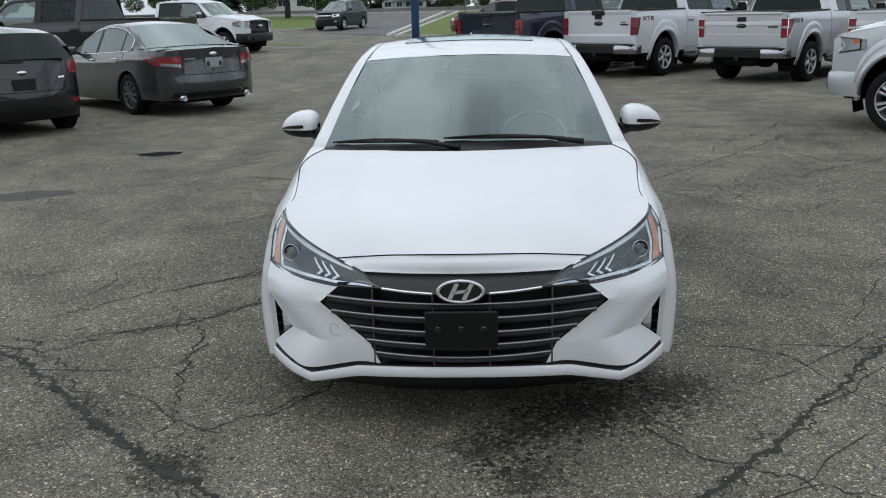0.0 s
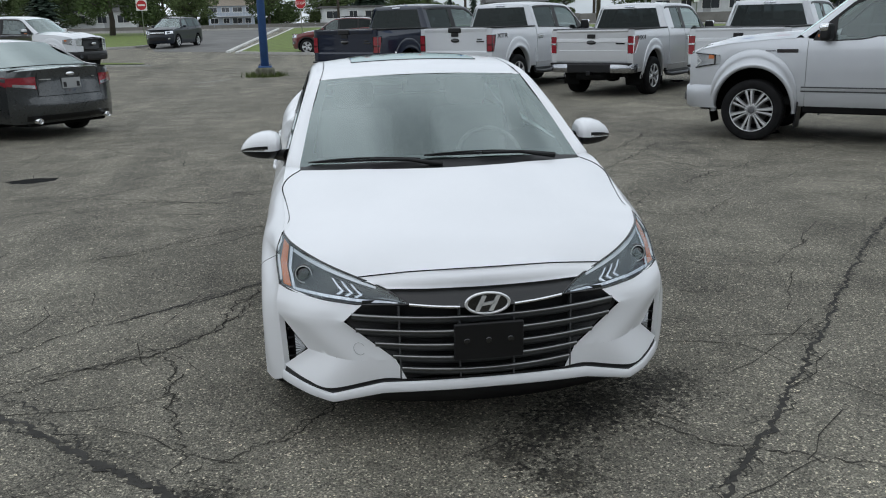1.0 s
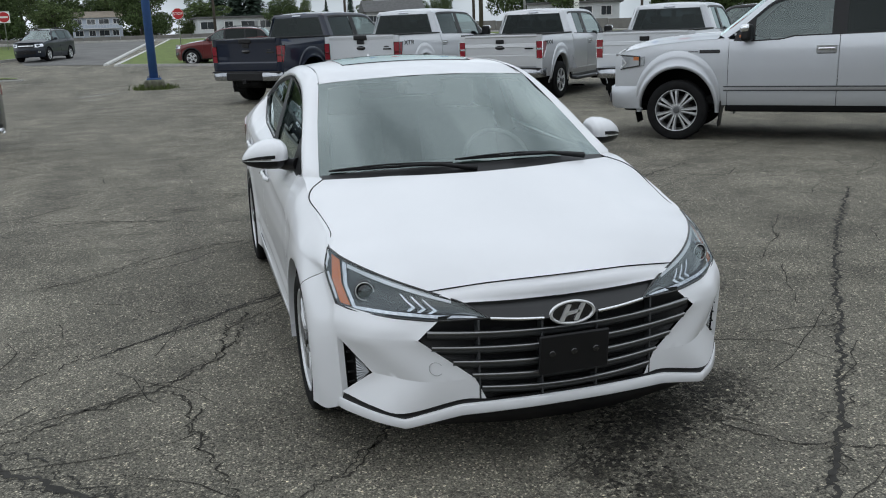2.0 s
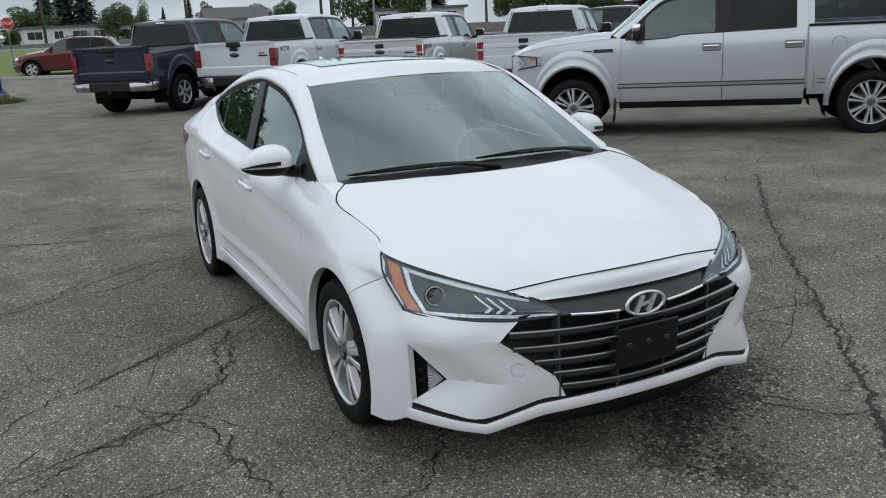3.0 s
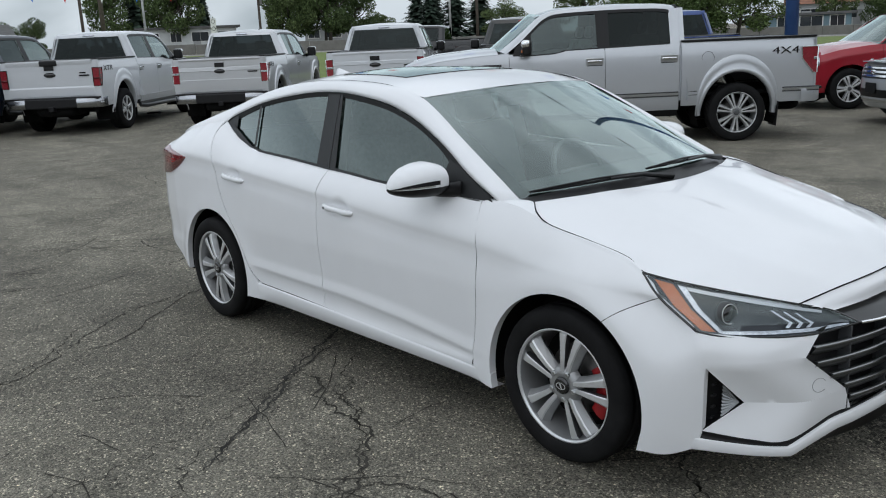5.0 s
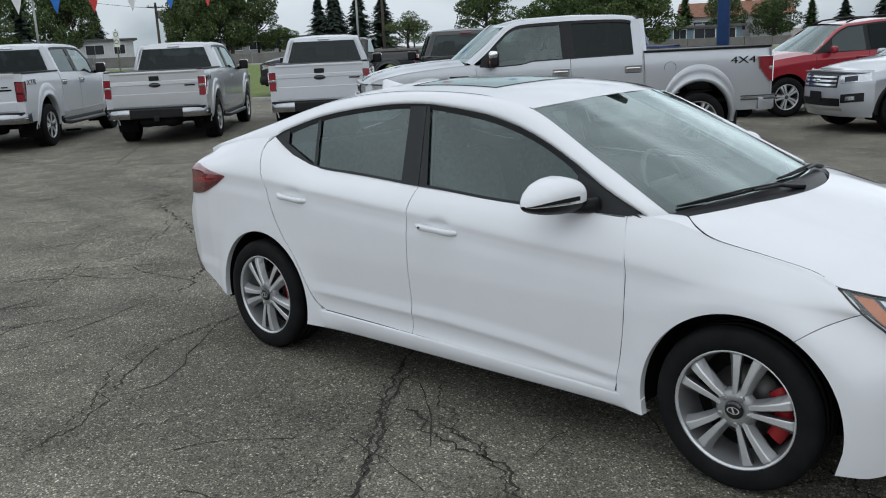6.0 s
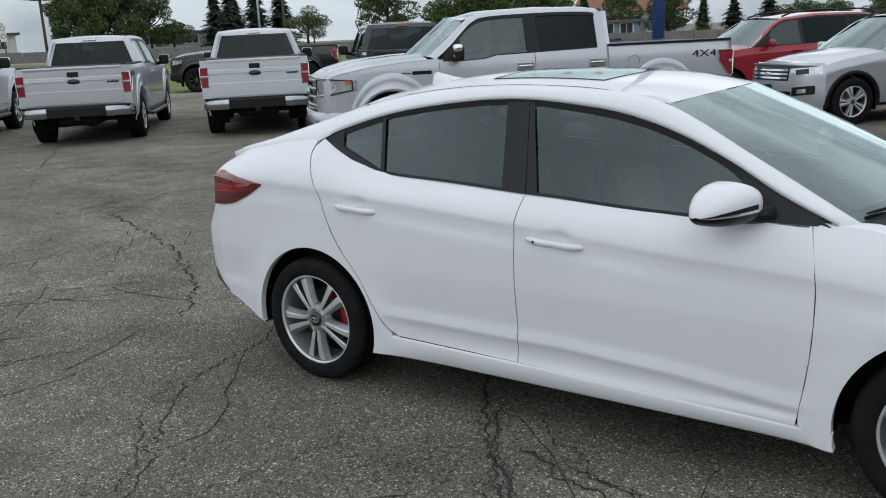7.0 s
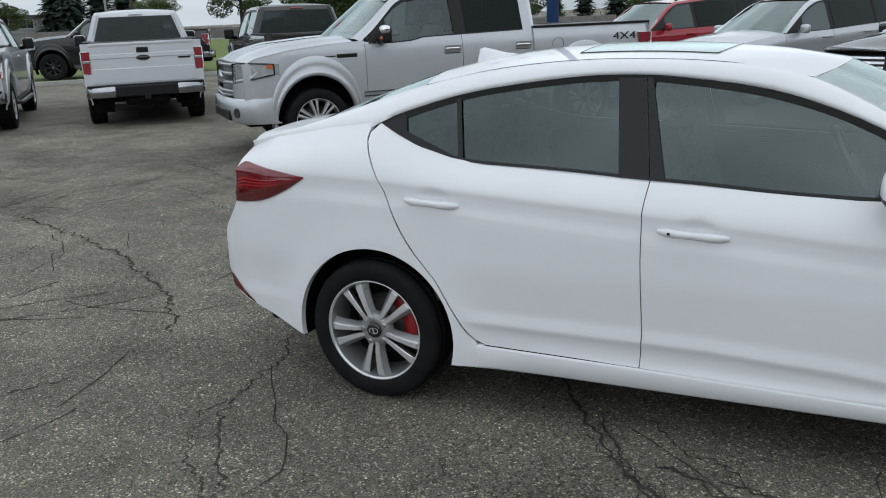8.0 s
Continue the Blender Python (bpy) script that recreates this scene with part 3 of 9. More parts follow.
def car_x(y, z):
    """Half width of the side at (y, z)."""
    zs = np.interp(y, SHOULDER[:, 0], SHOULDER[:, 1])
    zt = np.interp(y, TOPLINE[:, 0], TOPLINE[:, 1])
    xt = np.interp(y, TOPLINE[:, 0], TOPLINE[:, 2])
    zc = np.interp(y, [0.5, 0.9, 1.35, 2.3], [0.340, 0.377, 0.398, 0.402])
    cre = np.interp(y, [0.15, 0.55, 2.15, 2.4], [0.0, 1, 1, 0.0])
    plan = np.interp(y, [-0.6, -0.45, -0.3, -0.1, 0.2, 0.6, 2.2, 2.7, 3.0, 3.2, 3.39, 3.5, 3.56], [-0.105, -0.075, -0.040, -0.008, 0.006, 0, 0, 0.002, -0.008, -0.020, -0.052, -0.092, -0.125])
    if y < 0.2:
        # the bumper corner stays wide below the lamp
        k = min(1.0, max(0.0, (z - 0.50) / 0.18))
        k = k * k * (3 - 2 * k)
        plan = k * plan + (1 - k) * np.interp(y, [-0.6, -0.5, -0.42, -0.3, 0.2], [-0.060, -0.028, -0.004, 0.004, 0.006])
    ztop, sh = max(zt, zs + 0.05), np.interp(y, [-0.05, 0.40], [0.0, 1.0])
    zl = [0.16, 0.24, 0.29, 0.31, zc - 0.03, zc - 0.003, zc + 0.004, zc + 0.05, zc + 0.11, 0.62, zs - 0.10, zs - 0.05, zs - 0.012, zs]
    xl = [0.853, 0.862, 0.865, 0.853 + 0.010 * (1 - cre), 0.855 + 0.010 * (1 - cre), 0.8665, 0.866, 0.860 - 0.002 * cre, 0.862, 0.869, 0.866 - 0.003 * sh, 0.861 - 0.0055 * sh, 0.8575 - 0.0035 * sh, 0.856]
    f = min(1.0, max(0.0, (z - zs) / (ztop - zs)))
    pl = plan * (1 - f)
    x = (np.interp(z, zl, xl) if z <= zs else 0.856 + (xt - 0.856) * f ** 1.7) + pl
    for yh, zh in ((1.372, 0.842), (2.392, 0.905)):
        x -= 0.013 * math.exp(-(((y - yh) / 0.055) ** 2 + ((z - zh) / 0.026) ** 2) ** 2)
    for yc, lip in ((FRONT_ARCH, 0.881), (2.69, 0.877)):
        r = math.hypot(y - yc, z - 0.302)
        w = math.exp(-(max(0.0, r - 0.372) / 0.085) ** 2) * (1 if z < zs else math.exp(-((z - zs) / 0.05) ** 2))
        x += w * max(0.0, lip - x)
    return x


def on_side(yz):
    """(y, z) points laid on the right-hand side."""
    yz = np.asarray(yz)
    out = np.zeros(yz.shape[:-1] + (3,))
    for i in np.ndindex(yz.shape[:-1]):
        y, z = yz[i]
        out[i] = (-car_x(y, z), y, z)
    return out


def tumble(yz, push=0.0):
    """(y, z) points laid on the leaning side glass."""
    yz = np.asarray(yz)
    x = -(0.766 - (yz[..., 1] - 1.0) * 0.377 - 0.010 * ((yz[..., 0] - 1.5) / 1.2) ** 2 + push)
    return np.concatenate([x[..., None], yz], -1)


def arch(yc, a0, a1, n, r=ARCH_R, zc=0.302):
    a = np.radians(np.linspace(a0, a1, n))
    return np.stack([yc + r * np.cos(a), zc + r * np.sin(a)], 1)


def fan(outer, yc, last, n):
    """Rays from a wheel arch out to a panel's outer edge; the last one leaves the arch at the given angle."""
    a = np.unwrap(np.arctan2(outer[:, 1] - 0.302, outer[:, 0] - yc))
    a = np.maximum.accumulate(a)
    if last is not None:
        k = np.clip((a - 1.1) / (a[-1] - 1.1), 0, 1)
        a = a - k * (a[-1] - radians(last))
    inner = np.stack([yc + ARCH_R * np.cos(a), 0.302 + ARCH_R * np.sin(a)], 1)
    t = (np.linspace(0, 1, n) ** 1.2)[None, :, None]
    return inner[:, None] * (1 - t) + outer[:, None] * t


def door_grid(yl, yr, bot, n=72):
    """A door skin: columns between two shut lines, rows along the creases."""
    ts = np.linspace(0, 1, n)
    rows = []
    for u in ts:
        y = 0.5 * ((1 - u) * yl(0.6) + u * yr(0.6)) * 2
        zc = np.interp(y, [0.5, 0.9, 1.35, 2.3], [0.340, 0.377, 0.398, 0.402])
        zs = np.interp(y, SHOULDER[:, 0], SHOULDER[:, 1])
        ztop = None
        for _ in range(12):
            ztop = np.interp(y, BELT[:, 0], BELT[:, 1])
            yt = (1 - u) * yl(ztop) + u * yr(ztop)
            y = 0.5 * y + 0.5 * yt
        zs = np.interp(yt, SHOULDER[:, 0], SHOULDER[:, 1])
        zb = np.interp((1 - u) * yl(0.3) + u * yr(0.3), bot[0], bot[1])
        kz = [zb, zc - 0.03, zc - 0.003, zc + 0.004, zc + 0.05, zc + 0.11, 0.62, zs - 0.10, zs - 0.05, zs - 0.012, zs, zs + 0.02, ztop]
        kn = [3, 2, 1, 4, 4, 5, 5, 4, 3, 1, 2, 6]
        z = np.concatenate([np.linspace(kz[i], kz[i + 1], kn[i], endpoint=False) for i in range(12)] + [[kz[-1]]])
        rows.append([((1 - u) * yl(q) + u * yr(q), q) for q in z])
    return on_side(np.array(rows))


def line(pts):
    p = np.array(pts, float)
    o = np.argsort(p[:, 1])
    return lambda z: float(np.interp(z, p[o, 1], p[o, 0]))


def rounded_seat(parent, x, y, z, back=True, w=0.50):
    seat = new("seat")
    seat.parent = parent
    bm = bmesh.new()
    box(bm, pose(x, y, z, 4), w, 0.52, 0.20, 0.06, segs=3)
    part("cushion", bm, CLOTH, seat)
    bm = bmesh.new()
    box(bm, pose(x, y + 0.30, z + 0.36, -16), w * 0.95, 0.16, 0.62, 0.06, segs=3)
    part("backrest", bm, CLOTH, seat)
    for off in (0,) if w < 0.7 else (-0.338, 0.338):
        bm = bmesh.new()
        box(bm, pose(x + off, y + 0.415, z + 0.755, -12), 0.26, 0.10, 0.17, 0.045, segs=3)
        part("headrest", bm, CLOTH, seat)


HERO_W = wheel_meshes("sedan", 0.308, 0.222, 0.215, 5, "twin", ALLOY, ALLOYDK)


def hero():
    car = thing("sedan", "clean white compact sedan parked alone on cracked asphalt", "car")
    G = 0.0018
    d_front = line([(0.470, 1.03), (0.463, 0.97), (0.450, 0.92), (0.433, 0.85), (0.424, 0.76), (0.421, 0.64), (0.428, 0.52), (0.443, 0.40), (0.461, 0.275), (0.470, 0.20)])
    d_mid = line([(1.552, 1.05), (1.556, 0.99), (1.567, 0.878), (1.567, 0.712), (1.557, 0.423), (1.571, 0.20)])
    d_rear = line([(2.690, 1.176), (2.727, 1.150), (2.727, 1.114), (2.686, 1.038), (2.612, 0.914), (2.557, 0.782), (2.495, 0.685), (2.420, 0.599), (2.385, 0.555), (2.325, 0.45), (2.266, 0.36), (2.215, 0.315), (2.16, 0.298), (2.10, 0.26)])
    bot = ([0.3, 0.467, 1.571, 2.191, 2.4], [0.268, 0.270, 0.296, 0.305, 0.307])
    A, R, Q, P = (-0.774, -0.318, 0.787), (-0.750, -0.229, 0.823), (-0.784, 0.103, 0.902), (-0.70, 0.253, 0.958)
    M1, M2, M3, B = (-0.738, -0.43, 0.768), (-0.662, -0.56, 0.742), (-0.578, -0.658, 0.716), (-0.488, -0.731, 0.689)
    C, PL = (-0.298, -0.856, 0.605), (-0.384, -0.800, 0.656)
    D, E1, E, F = (-0.790, -0.545, 0.628), (-0.640, -0.705, 0.606), (-0.471, -0.800, 0.598), (-0.546, -0.795, 0.533)
    Hp, Gp = (-0.353, -0.846, 0.383), (-0.313, -0.852, 0.300)
    I, J, K = (-0.802, -0.582, 0.518), (-0.691, -0.664, 0.384), (-0.793, -0.572, 0.288)
    L, N = (-0.605, -0.780, 0.256), (-0.405, -0.832, 0.302)
    IF = (-0.700, -0.706, 0.524)
    JH = (-0.530, -0.799, 0.375)
    HM = tuple(on_side([(-0.405, 0.722)])[0])
    W, T = (-0.700, 0.329, 0.962), (-0.572, 1.045, 1.336)
    for s in (-1, 1):
        inn = np.array([0.022, 0, 0]) * (-s)

        def side(yz):
            return mir(on_side(yz), s)

        # doors
        fd = panel("front_door", mir(door_grid(lambda z: d_front(z) + G, lambda z: d_mid(z) - G, bot), s), WHITE, car, inn)
        rd = panel("rear_door", mir(door_grid(lambda z: d_mid(z) + G, lambda z: d_rear(z) - G, bot), s), WHITE, car, inn)
        for door, y0, y1, z0, z1 in ((fd, 1.262, 1.51, 0.812, 0.826), (rd, 2.281, 2.522, 0.872, 0.888)):
            hn = bmesh.new()
            ys = np.linspace(y0, y1, 9)
            prof = [0.003, 0.020, 0.027, 0.029, 0.029, 0.029, 0.028, 0.022, 0.004]
            ring = []
            for k, y in enumerate(ys):
                z = z0 + (z1 - z0) * (y - y0) / (y1 - y0)
                x = car_x(y, z)
                h = [0.010, 0.016, 0.0175, 0.0165, 0.0155, 0.0155, 0.0165, 0.0175, 0.010][k]
                ring.append([(-(x + prof[k] - 0.012), y, z - h), (-(x + prof[k]), y, z - h * 0.6), (-(x + prof[k] + 0.003), y, z), (-(x + prof[k]), y, z + h * 0.6), (-(x + prof[k] - 0.012), y, z + h)])
            add_grid(hn, mir(np.array(ring), s), close_v=True)
            part("door_handle", hn, WHITE, door)
            if door is fd:
                kb = bmesh.new()
                box(kb, Matrix.Translation((s * (car_x(y1 - 0.045, z1) + 0.030), y1 - 0.045, z1 - 0.002)), 0.004, 0.011, 0.010, 0.002)
                part("sensor_button", kb, GLOSSBLK, door)
        # front fender: from the arch to the bonnet line
        top_c = crv([(-0.405, 0.722), (-0.318, 0.787), (-0.229, 0.825), (-0.06, 0.866), (0.103, 0.901), (0.253, 0.948), (0.39, 0.960), (d_front(0.957) - G, 0.957)], 56)
        rt = crv([(0.336, 0.208), (d_front(0.24) - G - 0.06, 0.215), (d_front(0.27) - G - 0.02, 0.262), (d_front(0.30) - G, 0.30), (d_front(0.45) - G, 0.45), (d_front(0.6) - G, 0.6), (d_front(0.78) - G, 0.78), (d_front(0.957) - G, 0.957)], 40)
        fen = bmesh.new()
        Pf = side(fan(np.vstack([rt, top_c[::-1][1:]]), FRONT_ARCH, 122, 40))
        add_grid(fen, Pf)
        skirt(fen, Pf, inn * 1.6)
        fender = part("front_fender", fen, WHITE, car)
        # rolled edge up to the bonnet line and the pillar foot
        e0 = on_side(top_c)
        tb = np.array([A, R, (-0.765, -0.06, 0.864), Q, (-0.762, 0.185, 0.930), P, (-0.700, 0.31, 0.963), W, (-0.735, 0.37, 0.963)])
        e1 = crv([(-0.776, -0.36, 0.76), A, R, (-0.765, -0.06, 0.864), Q, (-0.757, 0.19, 0.934), P, W], len(top_c))
        panel("fender_cap", mir(np.stack([e0, 0.5 * (e0 + e1) + np.array([0, 0, 0.002]), e1], 1), s), WHITE, fender)
        # sill
        ys = np.linspace(0.340, 2.222, 40)
        Ps = np.array([[(-0.80, y, 0.200), (-0.846, y, 0.205), (-0.860, y, 0.216), (-0.868, y, np.interp(y, bot[0], bot[1]) - 0.012), (-0.866, y, np.interp(y, bot[0], bot[1]) - 0.004), (-0.848, y, np.interp(y, bot[0], bot[1]) + 0.001)] for y in ys])
        # the sill runs out flush into the rear quarter
        for i, y in enumerate(ys):
            f = max(float(np.clip((y - 1.85) / 0.36, 0, 1)), float(np.clip((0.74 - y) / 0.40, 0, 1))) ** 2
            for k in (1, 2, 3, 4):
                Ps[i, k, 0] += f * (-abs(side(np.array([(y, max(Ps[i, k, 2], 0.206))]))[0][0]) - Ps[i, k, 0])
        panel("side_sill", mir(Ps, s), WHITE, car)
        # rear quarter
        lo = crv([(3.052, 0.250), (3.12, 0.275), (3.25, 0.318), (3.42, 0.372), (3.50, 0.415)], 16)
        bk = crv([(3.50, 0.415), (3.535, 0.48), (3.525, 0.60), (3.515, 0.68), (3.462, 0.755), (3.41, 0.83), (3.395, 0.92), (3.39, 1.0), (3.40, 1.05)], 36)
        tp = crv([(3.40, 1.05), (3.25, 1.10), (2.95, 1.15), (2.82, 1.166), (2.745, 1.172)], 36)
        lf = crv([(2.745, 1.172), (2.733, 1.150), (2.731, 1.114), (2.690, 1.038), (2.616, 0.914), (2.561, 0.782), (2.499, 0.685), (2.424, 0.599), (2.389, 0.555), (2.329, 0.45), (2.271, 0.36), (2.222, 0.312), (2.217, 0.29), (2.217, 0.206)], 60)
        ft = crv([(2.217, 0.206), (2.336, 0.206)], 8, False)
        Pq = side(fan(np.vstack([lo, bk[1:], tp[1:], lf[1:], ft[1:]]), 2.69, None, 46))
        qb = bmesh.new()
        add_grid(qb, Pq)
        skirt(qb, Pq, inn * 1.4)
        part("quarter_panel", qb, WHITE, car)
        # dark seals in the shut lines
        sl = inn * 0.12
        for own, ln in ((fd, [(d_front(z), z) for z in np.linspace(0.275, 0.955, 40)]), (fd, [(d_mid(z), z) for z in np.linspace(0.295, 0.985, 40)]), (rd, [(d_rear(z), z) for z in np.concatenate([np.linspace(0.298, 0.40, 12), np.linspace(0.42, 1.165, 34)])]),
                        (fender, crv([(-0.405, 0.722), (-0.29, 0.665), tuple(arch(FRONT_ARCH, 122, 123, 2)[0])], 12))):
            gb = bmesh.new()
            tube(gb, [tuple(v + (sl if own is not fender else sl * 0.25)) for v in side(np.array(ln))], 0.0016, 6)
            part("door_seal" if own is not fender else "panel_joint", gb, DARK, own)
        gb = bmesh.new()
        ly = np.linspace(0.467, 2.185, 40)
        tube(gb, [(s * 0.8585, y, np.interp(y, bot[0], bot[1]) - 0.0005) for y in ly], 0.0022, 6)
        part("sill_seal", gb, DARK, car)
        # pillars and roof rail
        inner = crv([W, (-0.642, 0.68, 1.152), T, (-0.545, 1.35, 1.392), (-0.54, 1.8, 1.408), (-0.54, 2.2, 1.380), (-0.545, 2.55, 1.316), (-0.575, 2.86, 1.228), (-0.622, 3.18, 1.122), (-0.615, 3.42, 1.063)], 60)
        outer = crv([(-0.772, 0.388, 0.963), (-0.745, 0.578, 1.049), (-0.711, 0.744, 1.141), (-0.674, 0.964, 1.239), (-0.648, 1.197, 1.307), (-0.635, 1.455, 1.343), (-0.630, 1.64, 1.356), (-0.632, 1.85, 1.351), (-0.642, 2.118, 1.323), (-0.658, 2.359, 1.282), (-0.684, 2.611, 1.212), (-0.699, 2.70, 1.176), (-0.700, 2.95, 1.15), (-0.672, 3.25, 1.10), (-0.63, 3.415, 1.052)], 60)
        tt = np.linspace(0, 1, 7)[None, :, None]
        rail = (1 - tt) * outer[:, None] + tt * inner[:, None]
        rail += np.array([-0.012, 0, 0.016]) * (np.sin(np.pi * tt) ** 0.8)
        lap = np.where(outer[:, 1:2] > 2.70, 1.0, 0.0) * np.array([-0.004, 0, -0.016])
        rail = np.concatenate([(outer + lap)[:, None], rail], 1)
        rail = np.concatenate([rail[:1] + np.array([0, -0.012, -0.035]), rail])
        panel("roof_rail", mir(rail, s), WHITE, car)
        # black window surrounds
        keep_top = crv([(0.40, 0.965), (0.578, 1.047), (0.744, 1.139), (0.964, 1.237), (1.197, 1.305), (1.455, 1.342), (1.64, 1.355), (1.85, 1.350), (2.118, 1.322), (2.359, 1.281), (2.611, 1.211), (2.697, 1.174)], 50)
        low_top = crv([(0.52, 0.975), (0.70, 1.075), (0.78, 1.128), (0.965, 1.212), (1.192, 1.278), (1.455, 1.317), (1.64, 1.332), (1.85, 1.327), (2.118, 1.299), (2.34, 1.261), (2.575, 1.192), (2.64, 1.163)], 50)
        trim = bmesh.new()
        Pt = tumble(np.stack([keep_top, low_top], 1), 0.004)
        Pt[:, 1] += np.array([0.010, 0, 0])
        add_grid(trim, mir(Pt, s))
        b_lo = crv([(0.44, 0.956), (0.62, 0.956), (0.877, 0.955), (1.14, 0.965), (1.38, 0.982), (1.586, 0.992), (1.924, 1.013), (2.234, 1.027), (2.352, 1.044), (2.507, 1.084), (2.618, 1.133), (2.697, 1.174)], 50)
        b_hi = b_lo + np.array([0, 0.012])
        b_hi[-9:, 1] = np.linspace(b_hi[-9, 1], 1.160, 9)
        b_hi[-9:, 0] = np.linspace(b_hi[-9, 0], 2.615, 9)
        Pt = tumble(np.stack([b_lo, b_hi], 1), 0.008)
        add_grid(trim, mir(Pt, s))
        for poly in ([(1.505, 0.995), (1.556, 0.995), (1.60, 1.345), (1.581, 1.345)], [(1.56, 0.995), (1.672, 0.995), (1.707, 1.345), (1.604, 1.345)], [(2.303, 1.035), (2.325, 1.04), (2.362, 1.27), (2.341, 1.27)], [(0.40, 0.953), (0.735, 0.955), (0.705, 1.10), (0.52, 1.02)], [(2.565, 1.105), (2.697, 1.172), (2.697, 1.174), (2.584, 1.21)]):
            q = np.array(poly)
            c = coons(crv(q[:2], 6, False), crv(q[[3, 2]], 6, False), crv(q[[0, 3]], 8, False), crv(q[[1, 2]], 8, False))
            add_grid(trim, mir(tumble(c, 0.002), s))
        part("window_trim", trim, FRAMEBLK, car)
        # side glass
        for nm, y0, y1, mt in (("front_side_window", 0.50, 1.57, SIDEGL), ("rear_side_window", 1.62, 2.335, SIDEGL), ("quarter_window", 2.32, 2.62, SIDEGL)):
            ys = np.linspace(y0, y1, 24)
            lo = np.interp(ys, BELT[:, 0], BELT[:, 1]) + 0.002
            hi = np.interp(ys, keep_top[:, 0], keep_top[:, 1]) - 0.006
            hi = np.maximum(hi, lo + 0.004)
            g = np.array([[(y, a + (b - a) * t) for t in np.linspace(0, 1, 10)] for y, a, b in zip(ys, lo, hi)])
            gb = bmesh.new()
            add_grid(gb, mir(tumble(g, -0.008), s))
            part(nm, gb, SIDEGL, car)
        # bumper facets
        bp = bmesh.new()
        ar = arch(FRONT_ARCH, 122, 186, 24)
        lf = on_side(np.vstack([ar, [(-0.372, 0.18)]]))[::-1]
        rt = np.vstack([crv([(-0.80, -0.560, 0.225), K], 5)[:-1], crv([K, I], 8)[:-1], crv([I, (-0.80, -0.575, 0.575), D], 8)[:-1], crv([D, HM], 7)])
        bt = crv([tuple(lf[0]), (-0.846, -0.47, 0.185), (-0.80, -0.560, 0.225)], 12)
        tp = on_side(crv([tuple(ar[0]), (-0.29, 0.665), (-0.405, 0.722)], 12))
        P1 = coons(bt, tp, lf, rt)
        P1 += (np.sin(np.pi * np.linspace(0, 1, P1.shape[0]))[:, None] * np.sin(np.pi * np.linspace(0, 1, P1.shape[1]) ** 0.8)[None])[..., None] * np.array([-0.013, -0.004, 0])
        add_grid(bp, mir(P1, s))
        skirt(bp, mir(P1, s), inn)

        def facet(bo, to, le, ri, n=18, m=8, bulge=0.0):
            q = coons(crv(bo, n), crv(to, n), crv(le, m), crv(ri, m))
            if bulge:
                uu, vv = np.sin(np.pi * np.linspace(0, 1, n))[:, None], np.sin(np.pi * np.linspace(0, 1, m))[None]
                q = q + bulge * (uu * vv)[..., None] * np.array([-0.4, -1, 0.0])
            add_grid(bp, mir(q, s))
            return q

        facet([I, IF, F], [D, E1, E], [I, (-0.80, -0.575, 0.575), D], [F, E], bulge=0.002)
        facet([J, JH, Hp], [I, IF, F], [J, I], [F, Hp][::-1], bulge=0.002)
        facet([K, (-0.70, -0.70, 0.266), L, N, Gp], [J, JH, Hp], [K, J], [Gp, Hp], 22, bulge=0.002)
        bmesh.ops.remove_doubles(bp, verts=bp.verts, dist=0.0012)
        bmesh.ops.recalc_face_normals(bp, faces=bp.faces)
        crease(bp, 32)
        bumper_half = part("front_bumper", bp, WHITE, car)
        # tow-hook cover
        if s < 0:
            tb = bmesh.new()
            tube(tb, [(-0.490 + 0.022 * math.cos(a), -0.820 - 0.013 * math.cos(a), 0.427 + 0.025 * math.sin(a)) for a in np.linspace(0.6, 5.6, 22)], 0.0012, 5)
            part("tow_cover_joint", tb, plain("faint_joint_grey", (0.36, 0.37, 0.38), 0.5), bumper_half)
        # nose strip below the bonnet
        ns = coons(crv([PL, (-0.2, -0.822, 0.652), (0, -0.828, 0.650)], 14), crv([B, (-0.25, -0.777, 0.709), (0, -0.791, 0.713)], 14), crv([PL, B], 5), crv([(0, -0.828, 0.650), (0, -0.818, 0.688), (0, -0.791, 0.713)], 5))
        ns[:, 2] += np.array([0, -0.008, 0.004])
        panel("nose_panel", mir(ns, s), WHITE, bumper_half)
        # black joint line, white lip, chin
        ln_t = crv([(-0.806, -0.52, 0.30), K, (-0.70, -0.70, 0.266), L, N, Gp, (-0.15, -0.872, 0.303), (0, -0.878, 0.304)], 44)
        lp_t = crv([(-0.812, -0.50, 0.262), (-0.797, -0.572, 0.258), (-0.70, -0.705, 0.242), (-0.622, -0.774, 0.2315), (-0.604, -0.788, 0.2305), (-0.584, -0.794, 0.234), (-0.42, -0.836, 0.277), (-0.402, -0.840, 0.280), (-0.38, -0.845, 0.282), (-0.30, -0.862, 0.286), (-0.15, -0.880, 0.289), (0, -0.886, 0.290)], 44)
        lp_b = crv([(-0.815, -0.50, 0.224), (-0.798, -0.575, 0.220), (-0.70, -0.708, 0.209), (-0.620, -0.776, 0.2005), (-0.602, -0.790, 0.1995), (-0.582, -0.796, 0.203), (-0.42, -0.840, 0.241), (-0.402, -0.844, 0.244), (-0.38, -0.849, 0.246), (-0.30, -0.868, 0.251), (-0.15, -0.886, 0.255), (0, -0.892, 0.257)], 44)
        k1 = np.array([0, 0.012, 0])
